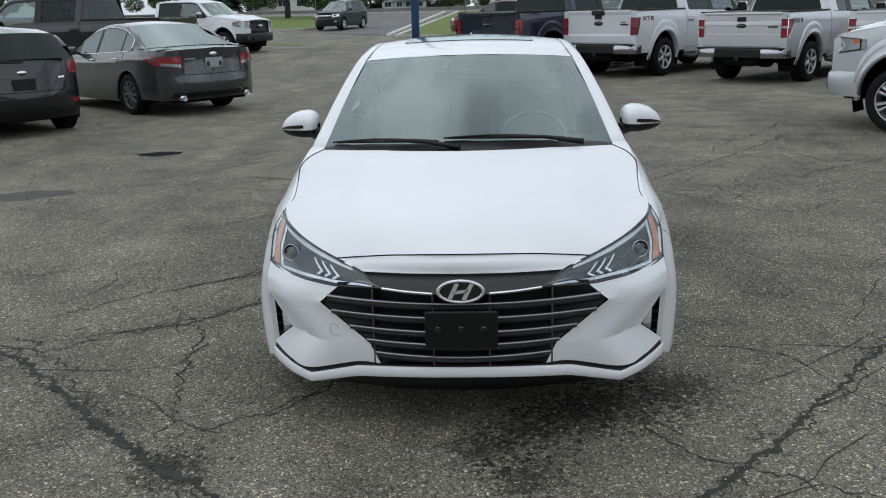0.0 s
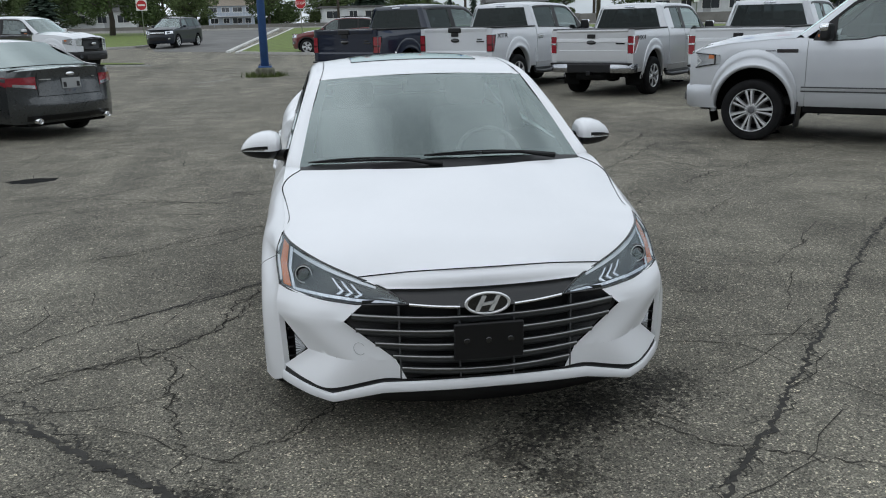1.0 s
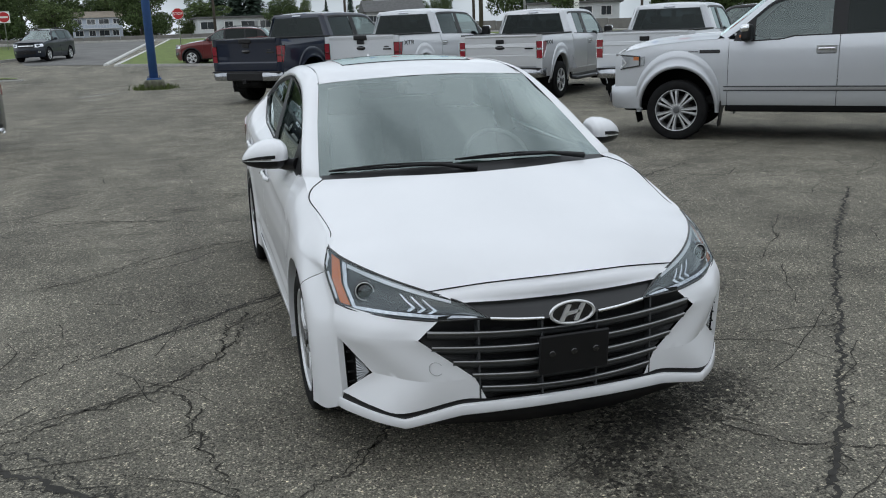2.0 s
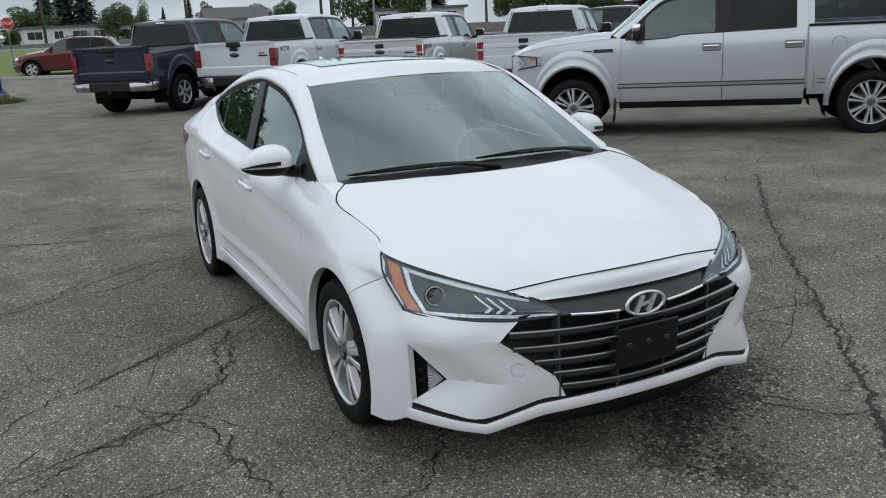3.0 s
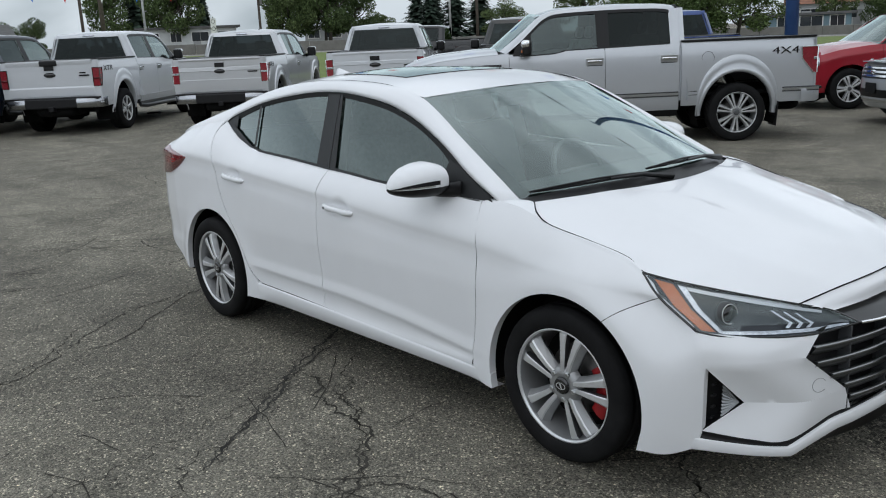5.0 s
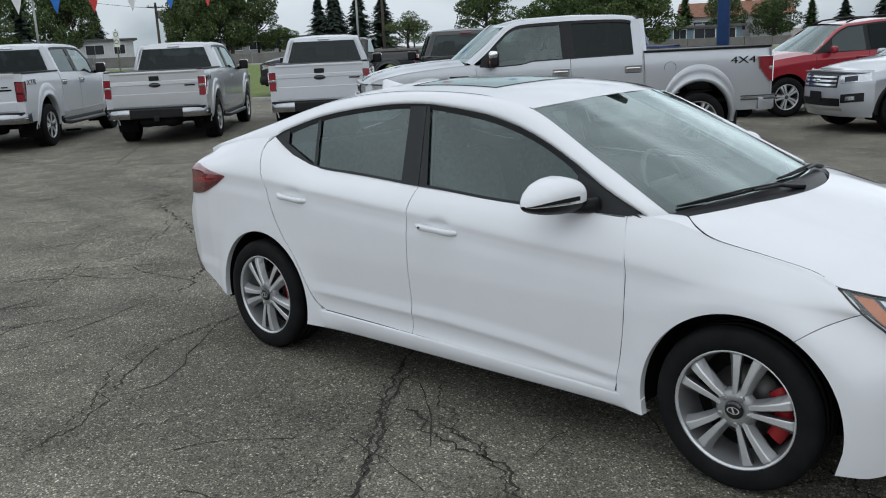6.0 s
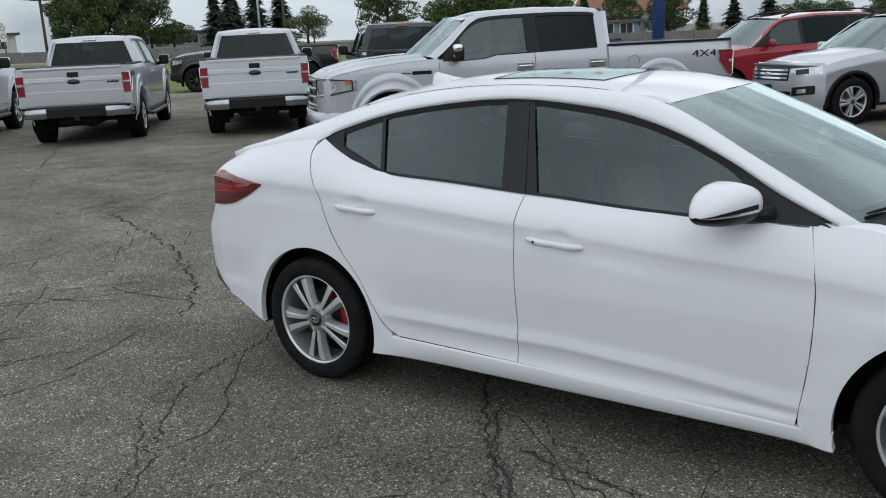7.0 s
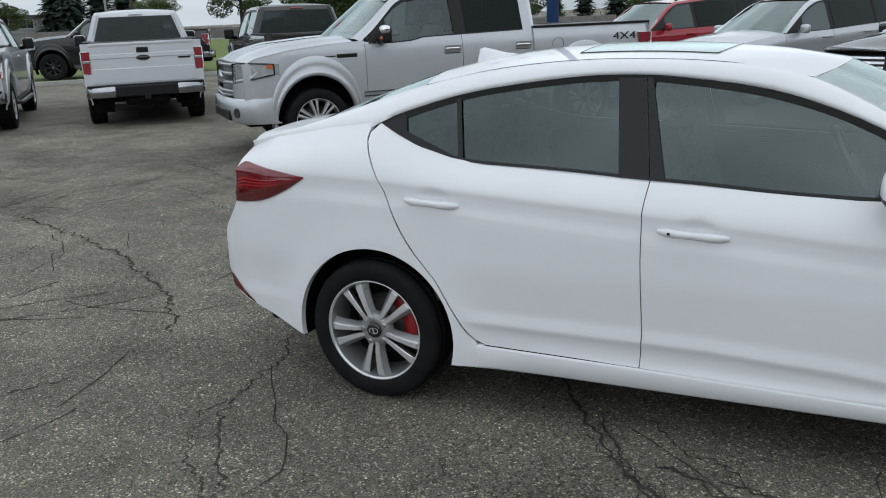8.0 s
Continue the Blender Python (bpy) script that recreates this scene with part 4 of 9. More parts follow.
        panel("bumper_joint", mir(np.stack([ln_t + np.array([0, -0.001, 0.0]), ln_t + k1 + np.array([0, 0, -0.004]), lp_t + k1 + np.array([0, 0, 0.002]), lp_t + np.array([0, 0.002, 0])], 1), s), TRIM, bumper_half)
        lip = bmesh.new()
        add_grid(lip, mir(np.stack([lp_t + np.array([0, 0.018, 0.003]), lp_t + np.array([0, 0.001, 0.0008]), lp_t + np.array([0, -0.001, -0.002]), lp_b + np.array([0, -0.002, 0.003]), lp_b + np.array([0, 0.001, 0.0]), lp_b + np.array([0, 0.05, -0.012]), lp_b + np.array([0.05, 0.09, -0.004])], 1), s))
        crease(lip, 15)
        part("bumper_lip", lip, WHITE, bumper_half)
        ch_t = crv([(-0.50, -0.80, 0.218), (-0.40, -0.832, 0.240), (-0.2, -0.868, 0.250), (0, -0.878, 0.254)], 24)
        ch_b = crv([(-0.54, -0.765, 0.196), (-0.40, -0.815, 0.200), (-0.2, -0.864, 0.200), (0, -0.880, 0.201)], 24)
        panel("chin_spoiler", mir(np.stack([ch_t, ch_b, ch_b + np.array([0, 0.15, 0.0])], 1), s), TRIM, bumper_half)
        # fog lamp recess: black slot and ribbed lens
        fog = bmesh.new()
        tri = np.array([I, J, K])
        cen = tri.mean(0)
        deep = tri + np.array([0.03, 0.03, 0])
        for a, b in ((0, 1), (1, 2), (2, 0)):
            add_grid(fog, mir(np.array([[tri[a], tri[b]], [deep[a], deep[b]]]), s), smooth=False)
        fog.faces.new([fog.verts.new(v) for v in mir(deep, s)])
        foglamp = part("fog_lamp", fog, TRIM, car)
        fl_ = bmesh.new()
        p0 = np.array(I) + (np.array(K) - I) * 0.16 + np.array([0.040, -0.022, -0.004])
        p1 = np.array(K) + (np.array(I) - K) * 0.06 + np.array([0.036, -0.022, 0.008])
        tip = np.array(J) + np.array([-0.008, 0.012, 0])
        p0, p1 = p0 + (tip - p0) * 0.30, p1 + (tip - p1) * 0.30
        add_grid(fl_, mir(np.array([[p0 + (p1 - p0) * k / 18 + np.array([0, 0.005 * (k % 2), 0]), tip + (p0 + (p1 - p0) * k / 18 - tip) * 0.03] for k in range(19)]), s), smooth=False)
        part("fog_lens", fl_, FOGL, foglamp, "clear ribbed fog lamp lens")
        for k in range(4):
            fb = bmesh.new()
            t = 0.25 + k * 0.2
            q = np.array(I) + (np.array(K) - I) * t
            q = q + (np.array(J) - q) * 0.12
            box(fb, Matrix.Translation(mir(q + np.array([0.026, -0.004, 0]), s)), 0.022, 0.010, 0.007, 0.002)
            part("slot_rib", fb, TRIM, foglamp)
        # headlight
        hl_top = crv([A, M1, M2, M3, B, PL, C], 40)
        hl_bot = crv([D, (-0.735, -0.612, 0.612), E1, (-0.56, -0.757, 0.602), E, (-0.38, -0.832, 0.602), C], 40)
        hl_l = crv([D, HM, A], 14)
        hl_r = crv([C, C], 14, False)
        H_ = coons(hl_bot, hl_top, hl_l, hl_r)
        uu, vv = np.sin(np.pi * np.linspace(0, 1, 40))[:, None], np.sin(np.pi * np.linspace(0, 1, 14))[None]
        H_ = H_ + 0.014 * (uu * vv)[..., None] * np.array([-0.5, -1, 0.15])
        back = H_ + np.array([0.012, 0.030, -0.004]) * (uu ** 0.4 * vv ** 0.4)[..., None]

        def hs(u, v, d=0.0):
            i, j = u * 39, v * 13
            i0, j0 = min(int(i), 38), min(int(j), 12)
            a, b = i - i0, j - j0
            q = lambda X: (1 - a) * (1 - b) * X[i0, j0] + a * (1 - b) * X[i0 + 1, j0] + (1 - a) * b * X[i0, j0 + 1] + a * b * X[i0 + 1, j0 + 1]
            return (1 - d) * q(back) + d * q(H_)

        hb = bmesh.new()
        add_grid(hb, mir(back, s))
        lamp = part("headlight", hb, LAMPDK, car)
        rim_b = bmesh.new()
        for ln in (H_[:, 0], H_[:, -1], H_[0]):
            tube(rim_b, [tuple(v) for v in mir(ln + np.array([0.001, 0.003, 0]), s)], 0.0045, 6)
        part("lamp_seal", rim_b, GLOSSBLK, lamp)

        def lamp_patch(nm, uv, mat, d0=0.12, n=16, thick=0.0):
            """uv: four corners (u, v): bottom start, bottom end, top end, top start."""
            q = np.array([[(uv[0][0] * (1 - a) + uv[1][0] * a) * (1 - b) + (uv[3][0] * (1 - a) + uv[2][0] * a) * b for b in (0, 0.5, 1)] for a in np.linspace(0, 1, n)])
            w = np.array([[(uv[0][1] * (1 - a) + uv[1][1] * a) * (1 - b) + (uv[3][1] * (1 - a) + uv[2][1] * a) * b for b in (0, 0.5, 1)] for a in np.linspace(0, 1, n)])
            X = np.array([[hs(q[i, j], w[i, j], d0) for j in range(3)] for i in range(n)])
            lb = bmesh.new()
            add_grid(lb, mir(X, s))
            part(nm, lb, mat, lamp)

        lamp_patch("amber_reflector", [(0.045, 0.06), (0.13, 0.08), (0.13, 0.93), (0.045, 0.94)], AMBER, 0.3)
        lamp_patch("light_guide", [(0.145, 0.06), (0.175, 0.10), (0.185, 0.93), (0.150, 0.93)], REFL, 0.35)
        lamp_patch("light_guide", [(0.15, 0.05), (0.93, 0.10), (0.93, 0.24), (0.17, 0.11)], REFL, 0.4, 24)
        lamp_patch("light_guide", [(0.19, 0.86), (0.80, 0.78), (0.80, 0.90), (0.19, 0.93)], SATIN, 0.3, 24)
        for k in range(3):
            u0 = 0.535 + k * 0.060
            lamp_patch("lamp_fin", [(u0 + 0.040, 0.38), (u0 + 0.062, 0.38), (u0 + 0.006, 0.70), (u0 - 0.008, 0.70)], REFL, 0.45, 6)
            lamp_patch("lamp_fin", [(u0 - 0.006, 0.22), (u0 + 0.016, 0.22), (u0 + 0.062, 0.38), (u0 + 0.040, 0.38)], REFL, 0.45, 6)
        lamp_patch("inner_tip", [(0.80, 0.30), (0.94, 0.34), (0.94, 0.48), (0.86, 0.44)], FOGL, 0.3, 8)
        pj = bmesh.new()
        pc = Vector(mir(hs(0.30, 0.50, 0.0), s))
        ax = Vector(mir(np.array([-0.25, -0.95, 0.12]), s)).normalized()
        mt = Matrix.Translation(pc) @ ax.to_track_quat("Z", "Y").to_matrix().to_4x4()
        lathe(pj, [(-0.01, 0.040), (0.016, 0.040), (0.018, 0.034), (0.008, 0.031)], 28, 0, "z")
        lathe(pj, [(0.004, 0.031), (0.014, 0.028), (0.022, 0.018), (0.025, 0.0)], 28, 1, "z")
        bmesh.ops.transform(pj, matrix=mt, verts=pj.verts)
        part("projector", pj, [GREYTRIM, GLOSSBLK], lamp)
        pj = bmesh.new()
        tube(pj, [(0.033 * math.cos(a), 0.033 * math.sin(a), 0.018) for a in np.linspace(0, math.tau, 28)], 0.0022, 5, cap=False)
        bmesh.ops.transform(pj, matrix=mt, verts=pj.verts)
        part("projector_ring", pj, ALLOY, lamp)
        lb = bmesh.new()
        add_grid(lb, mir(H_, s))
        part("lens", lb, CLEARLENS, lamp, "clear headlight lens")
        # mirror
        mx = [0.112, 0.107, 0.086, 0.048, 0.0, -0.050, -0.090, -0.112, -0.124, -0.129]
        mt_ = [0.012, 0.050, 0.072, 0.083, 0.081, 0.068, 0.044, 0.022, 0.004, -0.010]
        mb_ = [-0.012, -0.044, -0.058, -0.064, -0.062, -0.055, -0.044, -0.034, -0.025, -0.014]
        md = [0.040, 0.074, 0.094, 0.102, 0.097, 0.084, 0.062, 0.043, 0.024, 0.008]
        xs_ = np.linspace(0, 9, 40)
        sect = np.stack([np.interp(xs_, range(10), v) for v in (mx, mt_, mb_, md)], 1)
        ex = lambda v, p: math.copysign(abs(v) ** p, v)

        def shell(a0, a1, n, grow=0.0):
            out = []
            for x, zt_, zb_, dp_ in sect:
                row = []
                for a in np.radians(np.linspace(a0, a1, n)):
                    sa, ca = ex(math.sin(a), 0.8), ex(math.cos(a), 0.75)
                    row.append((-0.898 + 0.90 * x, 0.745 - 0.24 * x + 1.20 * (dp_ + grow) * (ca if ca < 0 else 0.60 * ca), 1.018 + 0.04 * x + (zt_ + zb_) / 2 + ((zt_ - zb_) / 2 + grow) * sa))
                out.append(row)
            return mir(np.array(out), s)

        mirror = new("door_mirror")
        mirror.parent = car
        mb = bmesh.new()
        add_grid(mb, shell(-10, 194, 28))
        part("mirror_cap", mb, WHITE, mirror)
        mb = bmesh.new()
        add_grid(mb, shell(194, 350, 18))
        tube(mb, [tuple(v) for v in mir([(-0.86, 0.72, 0.990), (-0.81, 0.66, 0.980), (-0.760, 0.60, 0.985)], s)], [0.030, 0.028, 0.034], 10)
        part("mirror_base", mb, TRIM, mirror)
        mb = bmesh.new()
        add_grid(mb, shell(178, 186, 4, 0.0012)[14:39])
        part("signal_surround", mb, TRIM, mirror)
        mb = bmesh.new()
        add_grid(mb, shell(186, 190, 3, 0.0018)[16:38])
        part("turn_signal", mb, REFL, mirror)
        # tail lamp, bumper reflector
        tl_t = crv([(3.008, 0.957), (3.18, 0.982), (3.32, 1.004), (3.355, 1.003), (3.392, 0.975)], 24)
        tl_b = crv([(3.008, 0.950), (3.10, 0.898), (3.21, 0.852), (3.31, 0.833), (3.402, 0.828)], 24)
        bulge = (np.sin(np.pi * np.linspace(0, 1, 24))[:, None] * np.sin(np.pi * np.linspace(0, 1, 13))[None])[..., None] * np.array([-0.012, 0, 0])
        Pt = on_side(coons(tl_b, tl_t, crv([tl_b[0], tl_t[0]], 13), crv([tl_b[-1], tl_t[-1]], 13))) + np.array([-0.006, 0.003, 0]) + bulge
        tb = bmesh.new()
        add_grid(tb, mir(Pt[:, 4:], s))
        skirt(tb, mir(Pt, s), -np.array([s * 0.02, 0.01, 0]))
        tail = part("tail_light", tb, REDLENS, car)
        tb = bmesh.new()
        add_grid(tb, mir(Pt[:, :5], s))
        part("lower_lens", tb, DKRED, tail)
        for v0 in (5, 6, 7):
            tb = bmesh.new()
            q = Pt[8:23, v0:v0 + 2] + np.array([-0.002, 0.0005, 0])
            q[:, 1] = 0.45 * q[:, 1] + 0.55 * q[:, 0]
            add_grid(tb, mir(q, s))
            part("light_strip", tb, BRIGHTRED, tail)
        rb = bmesh.new()
        q = on_side(coons(crv([(3.34, 0.350), (3.49, 0.412)], 8), crv([(3.35, 0.362), (3.533, 0.482)], 8), crv([(3.34, 0.350), (3.35, 0.362)], 4), crv([(3.49, 0.412), (3.533, 0.482)], 4))) + np.array([-0.004, 0.002, 0])
        add_grid(rb, mir(q, s))
        part("bumper_reflector", rb, DKRED, car)
        # inner wheel housing
        for yc in (FRONT_ARCH, 2.69):
            wb = bmesh.new()
            a = np.radians(np.linspace(-10, 190, 24))
            q = np.array([[(-x, yc + 0.385 * math.cos(t), 0.302 + 0.385 * math.sin(t)) for x in (0.85, 0.60)] for t in a])
            add_grid(wb, mir(q, s))
            cap = [(-0.60, yc + 0.385 * math.cos(t), 0.302 + 0.385 * math.sin(t)) for t in a]
            wb.faces.new([wb.verts.new(v) for v in mir(np.array(cap), s)])
            part("wheel_housing", wb, DARK, car)
        for yc, half, spin in ((-0.011, 0.757, 11), (2.698, 0.770, 42)):
            put_wheel(HERO_W, car, s * (half if s < 0 else half * 1.022), yc, 0.308, s, True, True, spin)
    # bonnet
    Lp = crv([B, M3, M2, M1, A, R, (-0.765, -0.06, 0.864), Q, (-0.757, 0.19, 0.934), P], 46) + np.array([0.004, 0, 0])
    Cp = crv([(0, -0.793, 0.716), (0, -0.62, 0.795), (0, -0.36, 0.872), (0, -0.12, 0.938), (0, 0.03, 0.976)], 46)
    t = np.linspace(0, 1, 22)[None, :, None]
    half = np.concatenate([Lp[:, None, :1] + (Cp - Lp)[:, None, :1] * t, Lp[:, None, 1:2] + (Cp - Lp)[:, None, 1:2] * (1 - (1 - t) ** 1.8), Lp[:, None, 2:] + (Cp - Lp)[:, None, 2:] * (1 - (1 - t) ** 2.4)], 2)
    ridge = np.exp(-((t - 0.42) / 0.10) ** 2) * 0.007 * np.sin(np.linspace(0.15, math.pi * 0.9, 46))[:, None, None]
    half[:, :, 2:] += ridge
    full = np.concatenate([half, (half * np.array([-1, 1, 1]))[:, ::-1][:, 1:]], 1)
    hood = panel("bonnet", full, WHITE, car, (0, 0, -0.02))
    for ln in (Lp[20:], mir(Lp[20:], 1), full[0]):
        gb = bmesh.new()
        tube(gb, [tuple(v + np.array([0, -0.001, 0.0006])) for v in ln], 0.0025, 6)
        part("bonnet_gap", gb, DARK, hood)
    # cowl, windscreen, wipers
    cw0 = crv([P, (-0.5, 0.165, 0.972), (-0.25, 0.07, 0.978), (0, 0.04, 0.978)], 24) + np.array([0, 0.004, -0.012])
    cw1 = crv([W, (-0.5, 0.232, 0.985), (-0.25, 0.155, 0.996), (0, 0.13, 1.0)], 24)
    cw = np.concatenate([np.stack([cw0, cw1], 1), mir(np.stack([cw0, cw1], 1), 1)[::-1][1:]], 0)
    panel("cowl", cw, TRIM, car)
    ws_b = np.concatenate([cw1, mir(cw1, 1)[::-1][1:]], 0) + np.array([0, 0, 0.002])
    tp = crv([T, (-0.30, 0.962, 1.356), (0, 0.935, 1.364)], 24)
    ws_t = np.concatenate([tp, mir(tp, 1)[::-1][1:]], 0)
    sd = crv([W, (-0.642, 0.68, 1.152), T], 20)
    ws = coons(ws_b, ws_t, sd, mir(sd, 1))
    panel("windscreen", ws, SCREEN, car, label="clear curved windscreen reflecting clouds")
    fb = bmesh.new()
    wsu = ws + np.array([0, 0.005, -0.004])
    add_grid(fb, wsu[:3])
    add_grid(fb, wsu[-3:])
    add_grid(fb, wsu[2:-2, -2:])
    add_grid(fb, np.stack([wsu[2:-2, 0], 0.6 * wsu[2:-2, 0] + 0.4 * wsu[2:-2, 1]], 1))
    part("screen_border", fb, plain("frit_black", (0.008, 0.009, 0.009), 0.6, spec=0.1), car)
    sb = bmesh.new()
    box(sb, pose(0, 1.03, 1.325, 25), 0.17, 0.10, 0.03, 0.012)
    part("sensor_housing", sb, TRIM, car)
    rmb = bmesh.new()
    box(rmb, pose(0, 1.02, 1.285, 5), 0.22, 0.03, 0.065, 0.014, segs=3)
    part("rear_view_mirror", rmb, TRIM, car)
    for pts, arm in (([(-0.655, 0.318, 0.985), (-0.50, 0.225, 0.998), (-0.32, 0.165, 1.006), (-0.12, 0.128, 1.010)], ((-0.02, 0.075, 0.985), (-0.35, 0.150, 1.012))), ([(-0.10, 0.155, 1.020), (0.08, 0.148, 1.020), (0.28, 0.172, 1.014), (0.45, 0.215, 1.004)], ((0.55, 0.20, 0.985), (0.18, 0.135, 1.024)))):
        wp = new("wiper")
        wp.parent = car
        wb = bmesh.new()
        tube(wb, [tuple(v) for v in crv(pts, 14)], [0.004] + [0.0065] * 12 + [0.004], 6)
        tube(wb, [tuple(v + np.array([0, -0.004, 0.012 * math.sin(math.pi * k / 13)])) for k, v in enumerate(crv(pts, 14))], 0.0045, 6)
        part("wiper_blade", wb, TRIM, wp)
        wb = bmesh.new()
        tube(wb, [arm[0], tuple((np.array(arm[0]) + arm[1]) / 2 + np.array([0, -0.004, 0.012])), arm[1]], [0.015, 0.009, 0.0065], 6)
        part("wiper_arm", wb, TRIM, wp)
    # roof and sunroof
    inner = crv([(-0.572, 1.045, 1.336), (-0.545, 1.35, 1.392), (-0.54, 1.8, 1.408), (-0.54, 2.2, 1.380), (-0.545, 2.55, 1.316)], 40)
    cen = crv([(0, 0.935, 1.364), (0, 1.2, 1.408), (0, 1.5, 1.434), (0, 1.79, 1.442), (0, 2.1, 1.434), (0, 2.4, 1.400), (0, 2.62, 1.358)], 40)
    t = np.linspace(0, 1, 14)[None, :, None]
    half = np.concatenate([inner[:, None, :1] * (1 - t), inner[:, None, 1:2] + (cen - inner)[:, None, 1:2] * (1 - (1 - t) ** 2), inner[:, None, 2:] + (cen - inner)[:, None, 2:] * (1 - (1 - t) ** 2)], 2)
    full = np.concatenate([half, mir(half, 1)[:, ::-1][:, 1:]], 1)
    roof = panel("roof", full, WHITE, car)
    for s in (-1, 1):
        mb = bmesh.new()
        tube(mb, [tuple(v) for v in mir(inner + np.array([0, 0, -0.004]), s)], 0.0065, 6)
        part("roof_moulding", mb, GREYTRIM, roof)
    sr = half[10:24, 4:]
    sr = np.concatenate([sr, mir(sr, 1)[:, ::-1][:, 1:]], 1)
    srb = bmesh.new()
    add_grid(srb, sr + np.array([0, 0, 0.0025]))
    part("sunroof_glass", srb, glass("sunroof_dark_glass", (0.22, 0.23, 0.23), 0.10, 0.16, 3.2), roof, "dark tinted glass sunroof")
    srf = bmesh.new()
    for ln in (sr[0], sr[-1], sr[:, 0], sr[:, -1]):
        tube(srf, [tuple(v) for v in ln + np.array([0, 0, 0.001])], 0.0035, 6)
    part("sunroof_seal", srf, GLOSSBLK, roof)
    fin = bmesh.new()
    rows = []
    for k, (y, h, w) in enumerate(((2.34, 0.004, 0.006), (2.40, 0.02, 0.022), (2.46, 0.045, 0.026), (2.51, 0.066, 0.020), (2.535, 0.064, 0.012), (2.545, 0.0, 0.02))):
        z = np.interp(y, cen[:, 1], cen[:, 2]) - 0.004
        rows.append([(-w, y, z), (-w * 0.5, y, z + h * 0.7), (0, y, z + h), (w * 0.5, y, z + h * 0.7), (w, y, z)])
    add_grid(fin, np.array(rows))
    part("antenna_fin", fin, WHITE, roof)
    # rear glass, boot lid, rear bumper
    s0 = crv([(-0.545, 2.55, 1.316), (-0.575, 2.86, 1.228), (-0.622, 3.18, 1.122)], 16)
    g_t = crv([(-0.545, 2.55, 1.316), (-0.28, 2.605, 1.348), (0, 2.62, 1.358), (0.28, 2.605, 1.348), (0.545, 2.55, 1.316)], 25)
    g_b = crv([(-0.622, 3.18, 1.122), (-0.3, 3.22, 1.142), (0, 3.23, 1.148), (0.3, 3.22, 1.142), (0.622, 3.18, 1.122)], 25)
    panel("rear_window", coons(g_b, g_t, s0[::-1], mir(s0, 1)[::-1]), SIDEGL, car)
    d_b = crv([(-0.61, 3.43, 1.062), (-0.45, 3.48, 1.088), (0, 3.52, 1.100), (0.45, 3.48, 1.088), (0.61, 3.43, 1.062)], 25)
    dk = coons(d_b, g_b, crv([d_b[0], g_b[0]], 8), crv([d_b[-1], g_b[-1]], 8))
    bt = bmesh.new()
    add_grid(bt, dk)
    d_c = crv([(-0.62, 3.425, 1.02), (-0.45, 3.47, 1.02), (0, 3.51, 1.02), (0.45, 3.47, 1.02), (0.62, 3.425, 1.02)], 25)
    d_d = crv([(-0.66, 3.44, 0.82), (-0.45, 3.50, 0.78), (0, 3.54, 0.77), (0.45, 3.50, 0.78), (0.66, 3.44, 0.82)], 25)
    add_grid(bt, np.stack([d_b, d_b + np.array([0, 0.006, -0.012]), d_c, d_d], 1))
    part("boot_lid", bt, WHITE, car)
    rbm = bmesh.new()
    rows = []
    for z, ye in ((0.415, 3.50), (0.48, 3.535), (0.60, 3.525), (0.68, 3.515), (0.755, 3.462), (0.83, 3.41), (0.92, 3.395), (1.0, 3.39), (1.05, 3.40)):
        xe = car_x(ye, z) - 0.002
        bow = 0.10 if z < 0.7 else 0.07
        rows.append(crv([(-xe, ye, z), (-0.58, ye + bow * 0.55, z), (-0.3, ye + bow * 0.9, z), (0, ye + bow, z), (0.3, ye + bow * 0.9, z), (0.58, ye + bow * 0.55, z), (xe, ye, z)], 30))
    add_grid(rbm, np.stack(rows, 1))
    part("rear_bumper", rbm, WHITE, car)
    # grille
    gy = lambda x: -0.888 + 0.30 * x * x
    sidex = lambda z: float(np.interp(z, [0.30, 0.383, 0.533, 0.598], [0.313, 0.353, 0.546, 0.471]))
    gr = bmesh.new()
    zs = np.linspace(0.295, 0.615, 18)
    add_grid(gr, np.array([[(sidex(z) * k, gy(sidex(z) * k) + 0.055 - 0.035 * abs(k) ** 4, z) for k in np.linspace(-1, 1, 31)] for z in zs]))
    grille = part("grille", gr, plain("grille_dark", (0.013, 0.013, 0.014), 0.5), car)
    for z in (0.549, 0.493, 0.437, 0.386, 0.336):
        x1 = sidex(z + 0.008) - 0.004
        xs = np.linspace(-x1, x1, 31)
        rise = lambda x: 0.012 * (x / x1) ** 2
        sb = bmesh.new()
        q = np.array([[(x, gy(x) + 0.004, z + rise(x) + 0.002), (x, gy(x) + 0.001, z + rise(x) - 0.006), (x, gy(x) + 0.016, z + rise(x) - 0.030), (x, gy(x) + 0.05, z + rise(x) - 0.030)] for x in xs])
        add_grid(sb, q)
        slat = part("grille_slat", sb, GREYTRIM, grille)
        cb = bmesh.new()
        q = np.array([[(x, gy(x) + 0.012, z + rise(x) + 0.005), (x, gy(x) - 0.003, z + rise(x) + 0.004), (x, gy(x) - 0.004, z + rise(x) - 0.003), (x, gy(x) + 0.002, z + rise(x) - 0.004)] for x in xs])
        add_grid(cb, q)
        part("chrome_strip", cb, DARKCHROME, slat)
    for x in (-0.335, -0.105, 0.105, 0.335):
        rb = bmesh.new()
        box(rb, Matrix.Translation((x, gy(x) + 0.030, 0.45)), 0.007, 0.05, 0.30, 0.002)
        part("grille_rib", rb, GREYTRIM, grille)
